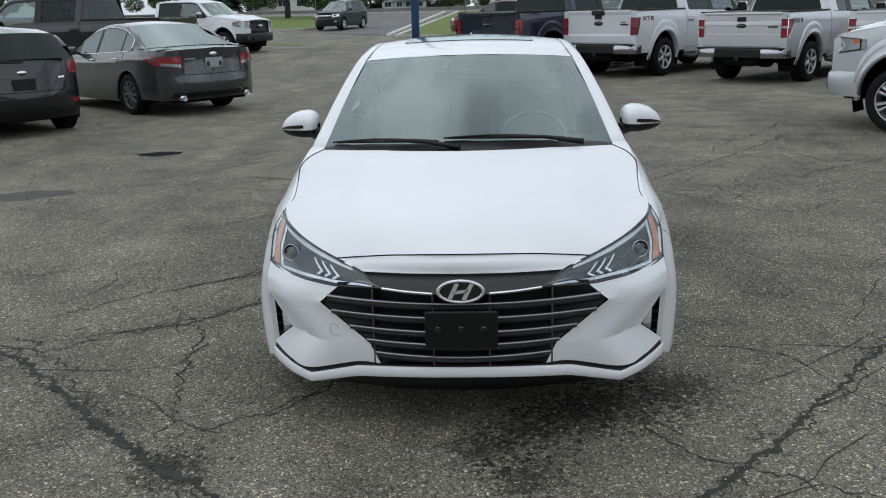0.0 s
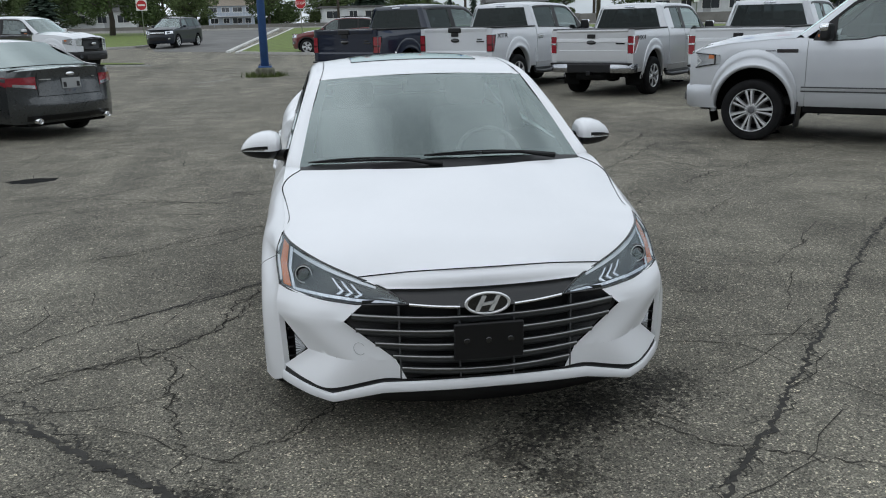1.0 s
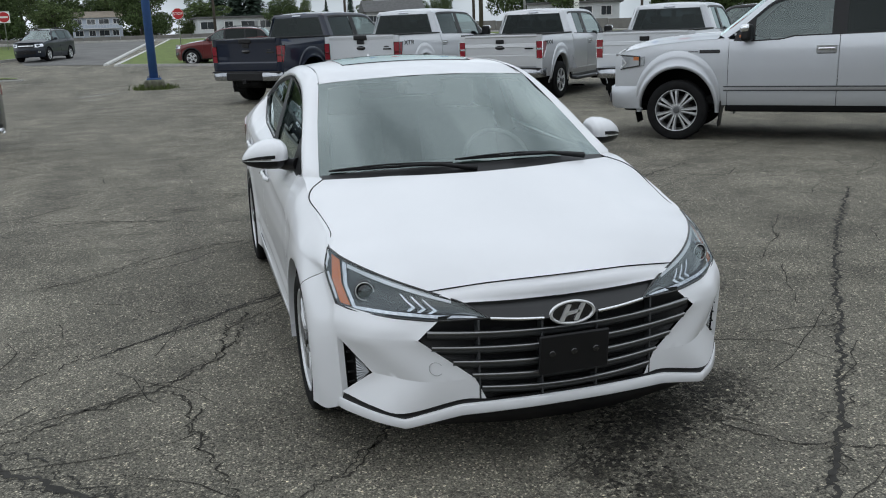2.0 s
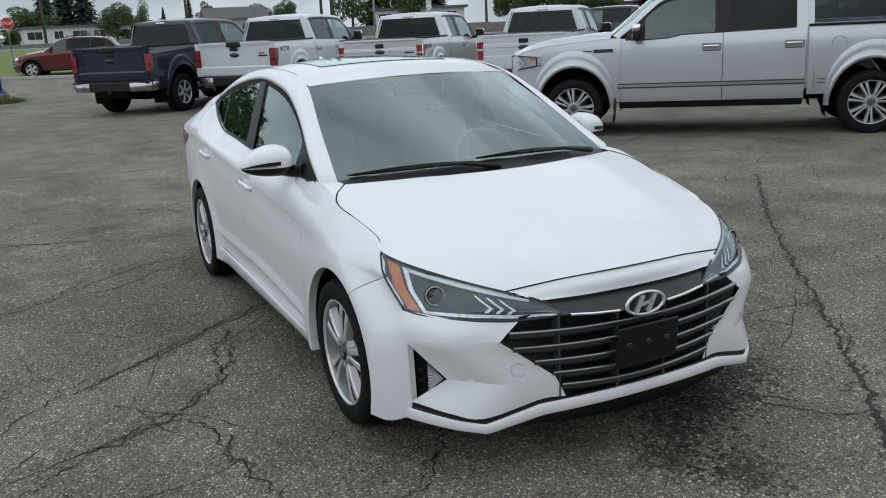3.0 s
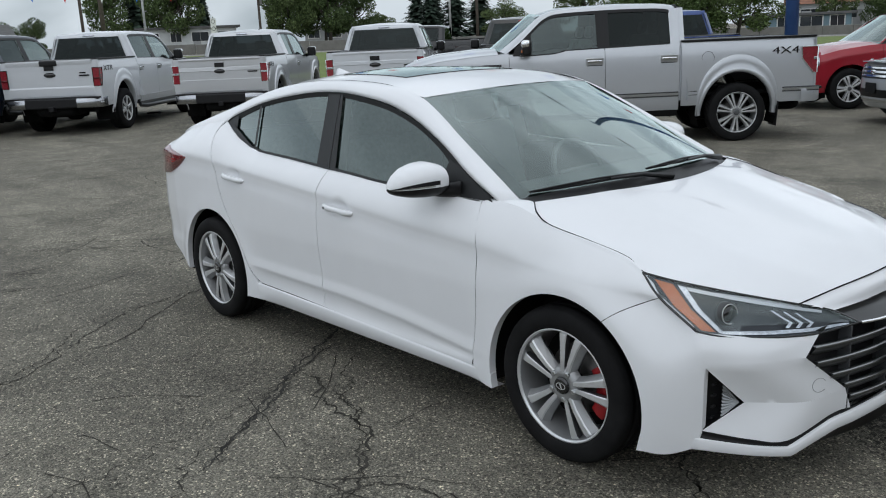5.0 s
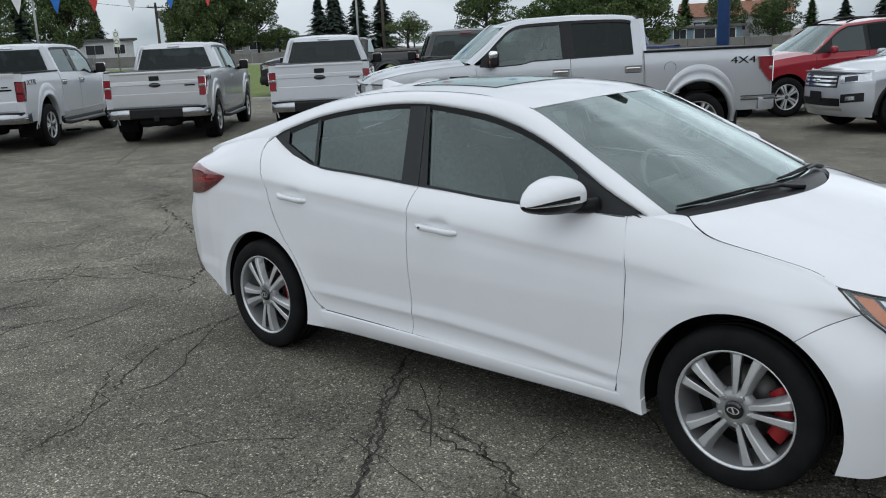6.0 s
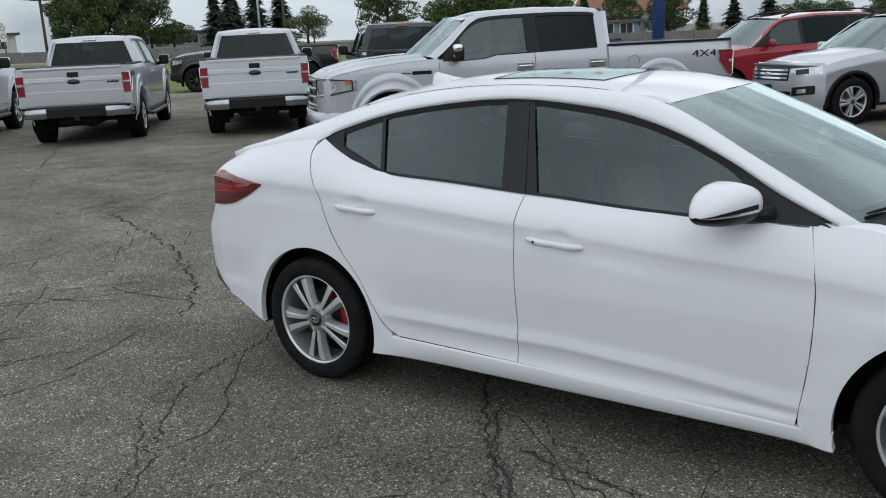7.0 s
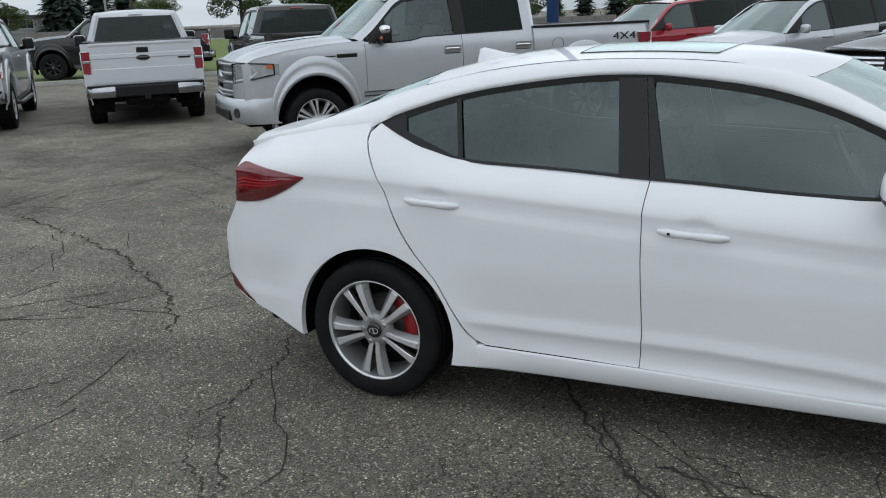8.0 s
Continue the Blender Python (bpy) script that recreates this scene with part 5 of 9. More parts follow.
    pt = np.concatenate([crv([PL, (-0.2, -0.824, 0.652), (0, -0.830, 0.650)], 14), mir(crv([PL, (-0.2, -0.824, 0.652), (0, -0.830, 0.650)], 14), 1)[::-1][1:]], 0)
    pb = crv([C, (-0.15, -0.886, 0.592), (0, -0.892, 0.588)], 14)
    pb = np.concatenate([pb, mir(pb, 1)[::-1][1:]], 0)
    mid = 0.5 * (pt + pb) + np.array([0, 0.012, 0])
    panel("grille_top_plate", np.stack([pt, pt + np.array([0, 0.004, -0.008]), mid, pb], 1), plain("grille_plate_black", (0.012, 0.0125, 0.0135), 0.3), grille)
    for s in (-1, 1):
        cb = bmesh.new()
        q = mir(crv([(-0.296, -0.860, 0.605), (-0.2, -0.880, 0.597), (-0.105, -0.892, 0.592)], 12), s)
        add_grid(cb, np.stack([q + np.array([0, 0.003, 0.005]), q + np.array([0, -0.004, 0.004]), q + np.array([0, -0.004, -0.004]), q + np.array([0, 0.006, -0.006])], 1))
        part("chrome_wing", cb, CHROME, grille)
    # oval badge: ring with a slanted mark
    em = bmesh.new()
    ring = []
    for a in np.linspace(0, math.tau, 40, endpoint=False):
        ca, sa = math.cos(a), math.sin(a)
        ring.append([(0.089 * ca, -0.898, 0.046 * sa), (0.087 * ca, -0.906, 0.0445 * sa), (0.0775 * ca, -0.906, 0.0375 * sa), (0.076 * ca, -0.898, 0.036 * sa)])
    add_grid(em, np.array(ring) + np.array([0, 0, 0.604]), close_u=True)
    for k in (-1, 1):
        q = [(k * 0.027 - 0.023, -0.030), (k * 0.027 - 0.007, -0.032), (k * 0.027 + 0.023, 0.030), (k * 0.027 + 0.007, 0.032)]
        prism(em, q, 0.897, 0.906, 0, Matrix.Translation((0, 0, 0.604)) @ Matrix(((1, 0, 0, 0), (0, 0, -1, 0), (0, 1, 0, 0), (0, 0, 0, 1))))
    prism(em, [(-0.027, -0.010), (0.025, -0.002), (0.029, 0.009), (-0.023, 0.001)], 0.897, 0.906, 0, Matrix.Translation((0, 0, 0.604)) @ Matrix(((1, 0, 0, 0), (0, 0, -1, 0), (0, 1, 0, 0), (0, 0, 0, 1))))
    badge = part("badge", em, BADGEM, grille)
    em = bmesh.new()
    lathe(em, [(0.0, 1.0), (0.001, 0.0)], 32, 0, "z")
    bmesh.ops.transform(em, matrix=Matrix.Translation((0, -0.897, 0.604)) @ Matrix.Rotation(radians(90), 4, "X") @ Matrix.Diagonal((0.08, 0.039, 1, 1)), verts=em.verts)
    part("badge_plate", em, GLOSSBLK, badge)
    # plate holder
    pb_ = bmesh.new()
    box(pb_, pose(0, -0.912, 0.459, 4), 0.268, 0.016, 0.15, 0.006)
    plate = part("plate_holder", pb_, TRIM, car, "empty black licence plate holder")
    for x in (-0.085, 0, 0.085):
        hb = bmesh.new()
        lathe(hb, [(0.0, 0.013), (0.004, 0.011), (0.001, 0.0)], 16, 0, "z")
        part("dimple", hb, GLOSSBLK, plate, m=pose(x, -0.9205, 0.462, 94))
    # floor pan and cabin
    fp = bmesh.new()
    box(fp, Matrix.Translation((0, 1.35, 0.24)), 1.20, 4.2, 0.12, 0.03)
    box(fp, Matrix.Translation((0, 1.35, 0.26)), 1.66, 1.95, 0.12, 0.03)
    box(fp, Matrix.Translation((0, -0.10, 0.55)), 1.15, 0.95, 0.30, 0.05)
    box(fp, Matrix.Translation((0, 3.15, 0.60)), 1.15, 0.6, 0.6, 0.05)
    part("underbody", fp, DARK, car)
    cab = new("cabin")
    cab.parent = car
    db = bmesh.new()
    q = np.array([[(x, 0.30 + 0.20 * (abs(x) / 0.7) ** 2, 0.955), (x, 0.55 + 0.06 * (x / 0.7) ** 2, 0.962), (x, 0.74, 0.93), (x, 0.80, 0.85), (x, 0.72, 0.55)] for x in np.linspace(-0.72, 0.72, 21)])
    add_grid(db, q)
    part("dashboard", db, plain("black_dash_plastic", (0.055, 0.057, 0.057), 0.8, spec=0.2), cab)
    stw = bmesh.new()
    tube(stw, [(0.18 * math.cos(a), 0.18 * math.sin(a), 0) for a in np.linspace(0, math.tau, 30)], 0.014, 8, cap=False)
    box(stw, Matrix(), 0.30, 0.06, 0.02, 0.01)
    box(stw, Matrix.Translation((0, -0.08, 0)), 0.05, 0.16, 0.02, 0.008)
    bmesh.ops.transform(stw, matrix=pose(0.36, 0.90, 0.88, 62), verts=stw.verts)
    part("steering_wheel", stw, plain("grey_wheel_leather", (0.12, 0.12, 0.12), 0.4), cab)
    for x in (-0.36, 0.36):
        rounded_seat(car, x, 1.28, 0.45)
    rounded_seat(car, 0, 2.15, 0.47, w=1.30)
    hd = bmesh.new()
    add_grid(hd, np.array([[(x, y, np.interp(y, cen[:, 1], cen[:, 2]) - 0.04 - 0.05 * (x / 0.56) ** 2) for x in np.linspace(-0.56, 0.56, 9)] for y in np.linspace(1.06, 2.58, 12)]))
    part("headliner", hd, CABIN_LT, cab)
    for s in (-1, 1):
        pb_ = bmesh.new()
        tube(pb_, [(s * 0.685, 1.62, 0.95), (s * 0.585, 1.64, 1.31)], [0.05, 0.035], 6)
        part("inner_pillar", pb_, CABIN_LT, cab)
        dp = bmesh.new()
        box(dp, Matrix.Translation((s * 0.765, 1.45, 0.70)), 0.05, 2.0, 0.52, 0.02)
        part("door_card", dp, CABIN, cab)
    sh = bmesh.new()
    add_grid(sh, np.array([[(x, y, 1.04 + (y - 2.6) * 0.05) for x in (-0.62, 0, 0.62)] for y in (2.5, 2.8, 3.15)]))
    part("parcel_shelf", sh, CABIN, cab)
    # the left half is a touch wider than the right half was drawn
    for ob in car.children_recursive:
        if ob.type == "MESH" and not ob.parent.name.startswith("wheel") and ob.matrix_basis == Matrix():
            for v in ob.data.vertices:
                if v.co.x > 0:
                    v.co.x *= 1.022
    return car


hero()


# ---- pickups ----
TRUCK_W = wheel_meshes("pickup", 0.40, 0.278, 0.27, 7, "twin", ALLOY, ALLOYDK)
TRUCK_W6 = wheel_meshes("pickup_six", 0.40, 0.245, 0.27, 6, "wide", ALLOY, ALLOYDK)
TRUCK_WB = wheel_meshes("pickup_black", 0.43, 0.255, 0.30, 8, "wide", GLOSSBLK, TRIM)


def slab(cols, xf, m=14):
    """Side skin from columns (y, z low, z high) on the left side, x = xf(y, z)."""
    P = []
    for y, a, b in cols:
        P.append([(xf(y, z), y, z) for z in np.linspace(a, b, m)])
    return np.array(P)


def arch_cols(yc, rx, rz, zc, low, top, n=22):
    out = [(yc - rx - 0.004, low, top(yc - rx))]
    for a in np.linspace(180, 0, n):
        y = yc + rx * math.cos(radians(a))
        out.append((y, max(low, zc + rz * math.sin(radians(a))), top(y)))
    out.append((yc + rx + 0.004, low, top(yc + rx)))
    return out


def both(P, s):
    return P * np.array([s, 1, 1])


def flare(yc, rx, rz, zc, xf, a0=-12, a1=192, w=0.085, d=0.035):
    """A plain wheel-arch lip."""
    P = []
    for a in np.linspace(a0, a1, 30):
        c, s = math.cos(radians(a)), math.sin(radians(a))
        row = []
        for k, e in ((-0.01, -0.04), (-0.01, d * 0.8), (0.25 * w, d), (0.7 * w, d * 0.9), (w, d * 0.25), (w, -0.01)):
            y, z = yc + (rx + k) * c, zc + (rz + k) * s
            row.append((xf(y, max(z, 0.4)) + e, y, z))
        P.append(row)
    return np.array(P)


def truck_flare(yc, rx, rz, zc, xf):
    """A wheel-arch moulding: a rolled lip round the opening, then a broad flat band that runs out at the sill."""
    P = []
    for a in np.linspace(-4, 184, 44):
        c, s = math.cos(radians(a)), math.sin(radians(a))
        w = 0.062 + 0.165 * max(0.0, s) ** 1.6
        row = []
        for k, e in ((0.004, -0.09), (-0.006, 0.004), (0.004, 0.022), (0.026, 0.030), (0.044, 0.026), (0.054, 0.017), (w * 0.60, 0.021), (w - 0.010, 0.020), (w, 0.012), (w + 0.004, -0.004)):
            y, z = yc + (rx + k) * c, zc + (rz + k) * s
            row.append((xf(y, max(z, 0.4)) + e, y, z))
        P.append(row)
    return np.array(P)


def truck_x(y, z):
    x = np.interp(z, [0.42, 0.5, 0.62, 0.74, 0.95, 1.1, 1.22, 1.30, 1.40], [0.90, 0.935, 0.955, 0.962, 0.968, 0.965, 0.955, 0.940, 0.905])
    return x - 0.10 * max(0.0, (-0.30 - y) / 0.6) ** 2 - 0.015 * max(0, (y - 3.0) / 2)


def pickup(m, body, label, wheels=TRUCK_W, two_tone=False, tail="square", bars=True, chrome_bumper=True, front="slats", group="parked pickups", trim_mat=None, extended=False, decal="", lift=0.0, roof_lamp_red=False, handle_chrome=True, gloss_badge=GLOSSBLK, tailgate="plain", cover=True, mirror_chrome=True):
    """A four-door pickup, nose towards -y, front axle over its origin."""
    t = thing("pickup_truck", label, "pickup truck", m, group)
    WB, Y1 = 3.80, 4.88
    hood_z = lambda y: float(np.interp(y, [-0.86, -0.70, -0.3, 0.2, 0.64, 0.70], [1.12, 1.20, 1.27, 1.315, 1.335, 1.335]))
    belt = lambda y: float(np.interp(y, [0.6, 0.95, 1.30, 1.42, 3.1], [1.295, 1.285, 1.30, 1.335, 1.37]))
    rail = lambda y: 1.385
    low = 0.47
    glass_f, glass_r = CARGL, PRIVACY
    bx0 = 3.02
    for s in (1, -1):
        inn = (-0.03 * s, 0, 0)
        cols = [(y, 0.56, hood_z(y)) for y in np.linspace(-0.86, -0.52, 6)] + arch_cols(0, 0.50, 0.55, 0.41, 0.56, hood_z) + [(y, low, hood_z(y)) for y in np.linspace(0.51, 0.645, 4)]
        fender = panel("front_fender", both(slab(cols, truck_x), s), body, t, inn)
        panel("wheel_arch_flare", both(truck_flare(0, 0.50, 0.55, 0.41, truck_x), s), body, fender)
        seam = 1.965 if not extended else 2.05
        dr = []
        for y0, y1, nm in ((0.651, seam - 0.004, "front_door"), (seam + 0.004, 2.985, "rear_door")):
            P = both(slab([(y, low, belt(y)) for y in np.linspace(y0, y1, 16)], truck_x, 20), s)
            d = panel(nm, P, body, t, inn)
            if not (extended and nm == "rear_door"):
                hb = bmesh.new()
                yh = y1 - 0.14
                box(hb, Matrix.Translation((s * (truck_x(yh, 1.18) + 0.018), yh, 1.18)), 0.03, 0.20, 0.032, 0.012)
                hdl = part("door_handle", hb, CHROME if handle_chrome else body, d)
                if handle_chrome:
                    rb = bmesh.new()
                    box(rb, Matrix.Translation((s * (truck_x(yh, 1.165) + 0.002), yh, 1.165)), 0.010, 0.215, 0.095, 0.004)
                    part("handle_recess", rb, GREYTRIM, hdl)
                hb = bmesh.new()
                box(hb, Matrix.Translation((s * (truck_x(yh, 1.175) + 0.002), yh, 1.175)), 0.012, 0.24, 0.10, 0.005)
                part("handle_bezel", hb, SATIN if handle_chrome else body, d)
        # lower mouldings
        for y0, y1 in ((0.60, 2.98), (3.03, 3.24), (4.42, 4.93)):
            for z0 in ((0.715, 0.665) if two_tone else (0.60,)):
                mb = bmesh.new()
                box(mb, Matrix.Translation((s * (truck_x(1.5, z0) + 0.002 - (0.01 if y0 > 3 else 0)), (y0 + y1) / 2, z0)), 0.014, y1 - y0, 0.018, 0.004)
                part("side_moulding", mb, GREYTRIM if two_tone else body, t)
        if two_tone:
            for y0, y1 in ((0.60, 2.98), (3.03, 3.24), (4.42, 4.93)):
                mb = bmesh.new()
                box(mb, Matrix.Translation((s * (truck_x(1.5, 0.69) + 0.002 - (0.01 if y0 > 3 else 0)), (y0 + y1) / 2, 0.69)), 0.010, y1 - y0, 0.034, 0.003)
                part("bright_strip", mb, SATIN, t)
            mk = bmesh.new()
            for k, w, h in ((0.20, 0.13, 0.012), (0.41, 0.26, 0.046)):
                box(mk, Matrix.Translation((s * (truck_x(k, 1.17) + 0.003), k, 1.17)), 0.008, w, h, 0.003)
            mk_o = part("model_mark", mk, GLOSSBLK, fender)
            mk_o["kind"] = "stuff"
        rk = bmesh.new()
        box(rk, Matrix.Translation((s * 0.885, 1.80, 0.435)), 0.08, 2.35, 0.10, 0.02)
        if bars:
            tube(rk, [(s * 0.90, 0.62, 0.40), (s * 0.985, 0.75, 0.375), (s * 0.985, 2.85, 0.375), (s * 0.90, 2.98, 0.40)], 0.042, 10)
        part("step_bar", rk, GREYTRIM if bars else DARK, t)
        # cab upper: rails, pillars, windows
        def gx(z):
            return 0.925 - (z - 1.32) * 0.36
        outer = crv([(gx(z), y, z) for y, z in ((0.60, 1.32), (0.80, 1.47), (1.02, 1.67), (1.17, 1.785), (1.40, 1.84), (2.2, 1.86), (2.78, 1.845), (2.92, 1.80))], 40)
        inner = crv([(0.80, 0.52, 1.36), (0.755, 0.77, 1.55), (0.71, 1.00, 1.74), (0.685, 1.12, 1.83), (0.66, 1.40, 1.895), (0.65, 2.2, 1.92), (0.66, 2.85, 1.90), (0.68, 2.98, 1.86)], 40)
        tt = np.linspace(0, 1, 6)[None, :, None]
        rp = (1 - tt) * outer[:, None] + tt * inner[:, None] + np.array([0.012, 0, 0.014]) * np.sin(np.pi * tt)
        panel("roof_rail", both(rp, s), body, t)
        wins = ((0.80, seam - 0.10, glass_f, "front_side_window"), (seam + 0.07, 2.87 if not extended else 2.62, glass_r, "rear_side_window"))
        top_e = lambda y: float(np.interp(y, outer[:, 1], outer[:, 2]))
        for y0, y1, mt, nm in wins:
            ys = np.linspace(y0, y1, 16)
            g = np.array([[(gx(z) - 0.012, y, z) for z in np.linspace(belt(y) + 0.01, max(belt(y) + 0.02, top_e(y) - 0.035), 8)] for y in ys])
            panel(nm, both(g, s), mt, t)
        tb = bmesh.new()
        strips = [(np.array([[(gx(z) + 0.002, y, z) for z in (top_e(y) - 0.04, top_e(y) - 0.0)] for y in np.linspace(0.80, 2.88, 30)]))]
        strips.append(np.array([[(gx(z) + 0.004, y, z) for z in (belt(y) - 0.004, belt(y) + 0.016)] for y in np.linspace(0.78, 2.84, 24)]))
        strips.append(np.array([[(gx(z), y, z) for y in (seam - 0.10, seam + 0.07)] for z in np.linspace(1.32, 1.85, 8)]))
        for q in strips:
            add_grid(tb, both(q, s))
        part("window_trim", tb, TRIM, t)
        cp = bmesh.new()
        ylast = 2.87 if not extended else 2.62
        add_grid(cp, both(np.array([[(gx(z), y, z) for y in (ylast, ylast + 0.1, 3.0)] for z in np.linspace(1.34, 1.845, 8)]), s))
        part("rear_pillar", cp, body, t)
        cp = bmesh.new()
        add_grid(cp, both(np.array([[(gx(z) + 0.001, y, z) for y, z in ((0.60, 1.29), (0.60, 1.32))], [(gx(z) + 0.001, y, z) for y, z in ((0.82, 1.285), (0.82, 1.31))]]), s))
        part("pillar_foot", cp, body, t)
        cp = bmesh.new()
        cxo = lambda z: min(gx(z), truck_x(3.0, z) - 0.004)
        add_grid(cp, both(np.array([[(cxo(z), 2.99, z), (cxo(z) - 0.03, 3.05, z), (0.84 - max(0, z - 1.3) * 0.33, 3.09, z)] for z in np.linspace(0.6, 1.85, 12)]), s))
        part("cab_corner", cp, body, t)
        sl = bmesh.new()
        add_grid(sl, both(np.array([[(gx(1.30) + 0.004, 0.70, 1.295), (gx(1.42) + 0.003, 0.74, 1.40)], [(gx(1.30) + 0.004, 0.96, 1.285), (gx(1.60) + 0.003, 0.96, 1.60)]]), s))
        part("mirror_sail", sl, TRIM, t)
        # mirror
        mir_ = new("door_mirror")
        mir_.parent = t
        mm = bmesh.new()
        box(mm, pose(s * 1.085, 0.88, 1.40, 0, 0, -8 * s), 0.20, 0.13, 0.21, 0.04, segs=3)
        tube(mm, [(s * 0.93, 0.86, 1.31), (s * 1.02, 0.87, 1.33)], 0.035, 8)
        part("mirror_base", mm, TRIM, mir_)
        mm = bmesh.new()
        box(mm, pose(s * 1.088, 0.868, 1.455, 0, 0, -8 * s), 0.212, 0.13, 0.11, 0.045, segs=3)
        part("mirror_cap", mm, CHROME if mirror_chrome else body, mir_)
        mm = bmesh.new()
        box(mm, pose(s * 1.10, 0.812, 1.36, 0, 0, -8 * s), 0.13, 0.02, 0.035, 0.006)
        part("mirror_marker", mm, ORANGE, mir_)
        # bed
        cols = [(y, 0.52, rail(y)) for y in np.linspace(bx0, 3.29, 4)] + arch_cols(WB, 0.50, 0.55, 0.41, 0.52, rail) + [(y, 0.52, rail(y)) for y in np.linspace(4.31, Y1, 6)]
        bed = panel("bed_side", both(slab(cols, truck_x), s), body, t, inn)
        panel("wheel_arch_flare", both(truck_flare(WB, 0.50, 0.55, 0.41, truck_x), s), body, bed)
        rb = bmesh.new()
        box(rb, Matrix.Translation((s * 0.875, (bx0 + Y1) / 2, 1.395)), 0.11, Y1 - bx0, 0.03, 0.008)
        part("bed_rail", rb, TRIM, bed)
        if s > 0:
            fb = bmesh.new()
            tube(fb, [(truck_x(3.3, 1.17) + 0.001, 3.38 + 0.085 * math.cos(a), 1.16 + 0.085 * math.sin(a)) for a in np.linspace(0, math.tau, 24)], 0.003, 4)
            part("fuel_door", fb, GREYTRIM, bed)
        if decal:
            lettering("decal", decal, 0.135, GLOSSBLK, bed, Matrix.Translation((s * (truck_x(4.45, 1.2) + 0.004), 4.45, 1.215)) @ Matrix.Rotation(radians(90) * s, 4, "Z") @ Matrix.Rotation(radians(90), 4, "X"), squeeze=1.65)
        # rear lamp
        lb = bmesh.new()
        zt, zb, y0 = (1.255, 0.905, Y1 - 0.215) if tail == "square" else (1.24, 0.90, Y1 - 0.12)
        xo = truck_x(Y1, 1.1)
        lamp_poly = [(y0, zt), (Y1 + 0.004, zt), (Y1 + 0.004, zb), (Y1 - 0.05, zb), (y0 + 0.012, 1.10)]
        vs = [[lb.verts.new((s * (xo + 0.010 - dx), y, z)) for y, z in lamp_poly] for dx in (0, 0.13)]
        for ring in vs:
            lb.faces.new(ring)
        for i in range(5):
            lb.faces.new([vs[0][i], vs[0][(i + 1) % 5], vs[1][(i + 1) % 5], vs[1][i]])
        lamp = part("tail_light", lb, TAILRED, t)
        for z0, z1, mt in ((1.075, 1.115, REFL),) if tail == "square" else ((1.02, 1.06, DKRED),):
            lw = bmesh.new()
            box(lw, Matrix.Translation((s * (xo - 0.052), Y1 - 0.02, (z0 + z1) / 2)), 0.135, 0.06, z1 - z0, 0.006)
            part("reverse_lamp", lw, mt, lamp)
        lf = bmesh.new()
        tube(lf, [(s * (xo + 0.012), y, z) for y, z in lamp_poly + lamp_poly[:1]], 0.008, 5)
        tube(lf, [(s * (xo - 0.125), Y1 + 0.006, zt), (s * (xo + 0.01), Y1 + 0.006, zt), (s * (xo + 0.01), Y1 + 0.006, zb), (s * (xo - 0.125), Y1 + 0.006, zb), (s * (xo - 0.125), Y1 + 0.006, zt)], 0.008, 5)
        part("lamp_bezel", lf, CHROME if tail == "square" else GLOSSBLK, lamp)
        # body corners under and over the lamp
        for nm, z0, z1 in (("bed_corner", 0.62, zb - 0.008), ("bed_corner", zt + 0.008, 1.384)):
            cb = bmesh.new()
            q = np.array([[(s * x, y, z) for z in np.linspace(z0, z1, 4)] for x, y in ((xo - 0.128, Y1 + 0.004), (xo - 0.03, Y1 + 0.003), (xo + 0.001, Y1 - 0.012), (xo + 0.003, Y1 - 0.03))])
            add_grid(cb, q)
            part(nm, cb, body, bed)
        # headlight
        hb = bmesh.new()
        q = np.array([[(s * x, y, z) for z in np.linspace(z0, z1, 5)] for x, y, z0, z1 in ((0.56, -0.915, 0.90, 1.13), (0.70, -0.885, 0.91, 1.145), (0.84, -0.835, 0.93, 1.145), (0.925, -0.74, 0.96, 1.14), (0.972, -0.50, 1.00, 1.12))])
        add_grid(hb, q)
        skirt(hb, q, (0, 0.06, 0))
        hl = part("headlight", hb, HEADL, t)
        hr_ = bmesh.new()
        for ln in (q[:, 0], q[:, -1], q[0], q[-1]):
            tube(hr_, [tuple(v + np.array([s * 0.003, -0.004, 0])) for v in ln], 0.010, 5)
        part("lamp_bezel", hr_, GLOSSBLK, hl)["kind"] = "stuff"
        for q2, mt, nm in ((np.array([[(s * x, y - 0.008, z) for z in (z0, z1)] for x, y, z0, z1 in ((0.60, -0.905, 0.93, 1.02), (0.88, -0.785, 0.975, 1.035))]), REFL, "lamp_bowl"), (np.array([[(s * (x + 0.006), y - 0.004, z) for z in (z0, z1)] for x, y, z0, z1 in ((0.955, -0.590, 1.070, 1.130), (0.975, -0.512, 1.072, 1.115))]), ORANGE, "amber_marker"), (np.array([[(s * x, y - 0.010, z) for z in (z0, z1)] for x, y, z0, z1 in ((0.60, -0.905, 1.045, 1.115), (0.88, -0.785, 1.055, 1.125))]), REFL, "lamp_bowl")):
            lb2 = bmesh.new()
            add_grid(lb2, q2)
            part(nm, lb2, mt, hl)
        lg = bmesh.new()
        tube(lg, [(s * x, y - 0.012, z) for x, y, z in ((0.66, -0.893, 0.935), (0.84, -0.828, 0.955), (0.915, -0.745, 0.985), (0.935, -0.690, 1.035), (0.915, -0.745, 1.105))], 0.012, 6)
        part("light_guide", lg, SIGNPALE, hl)
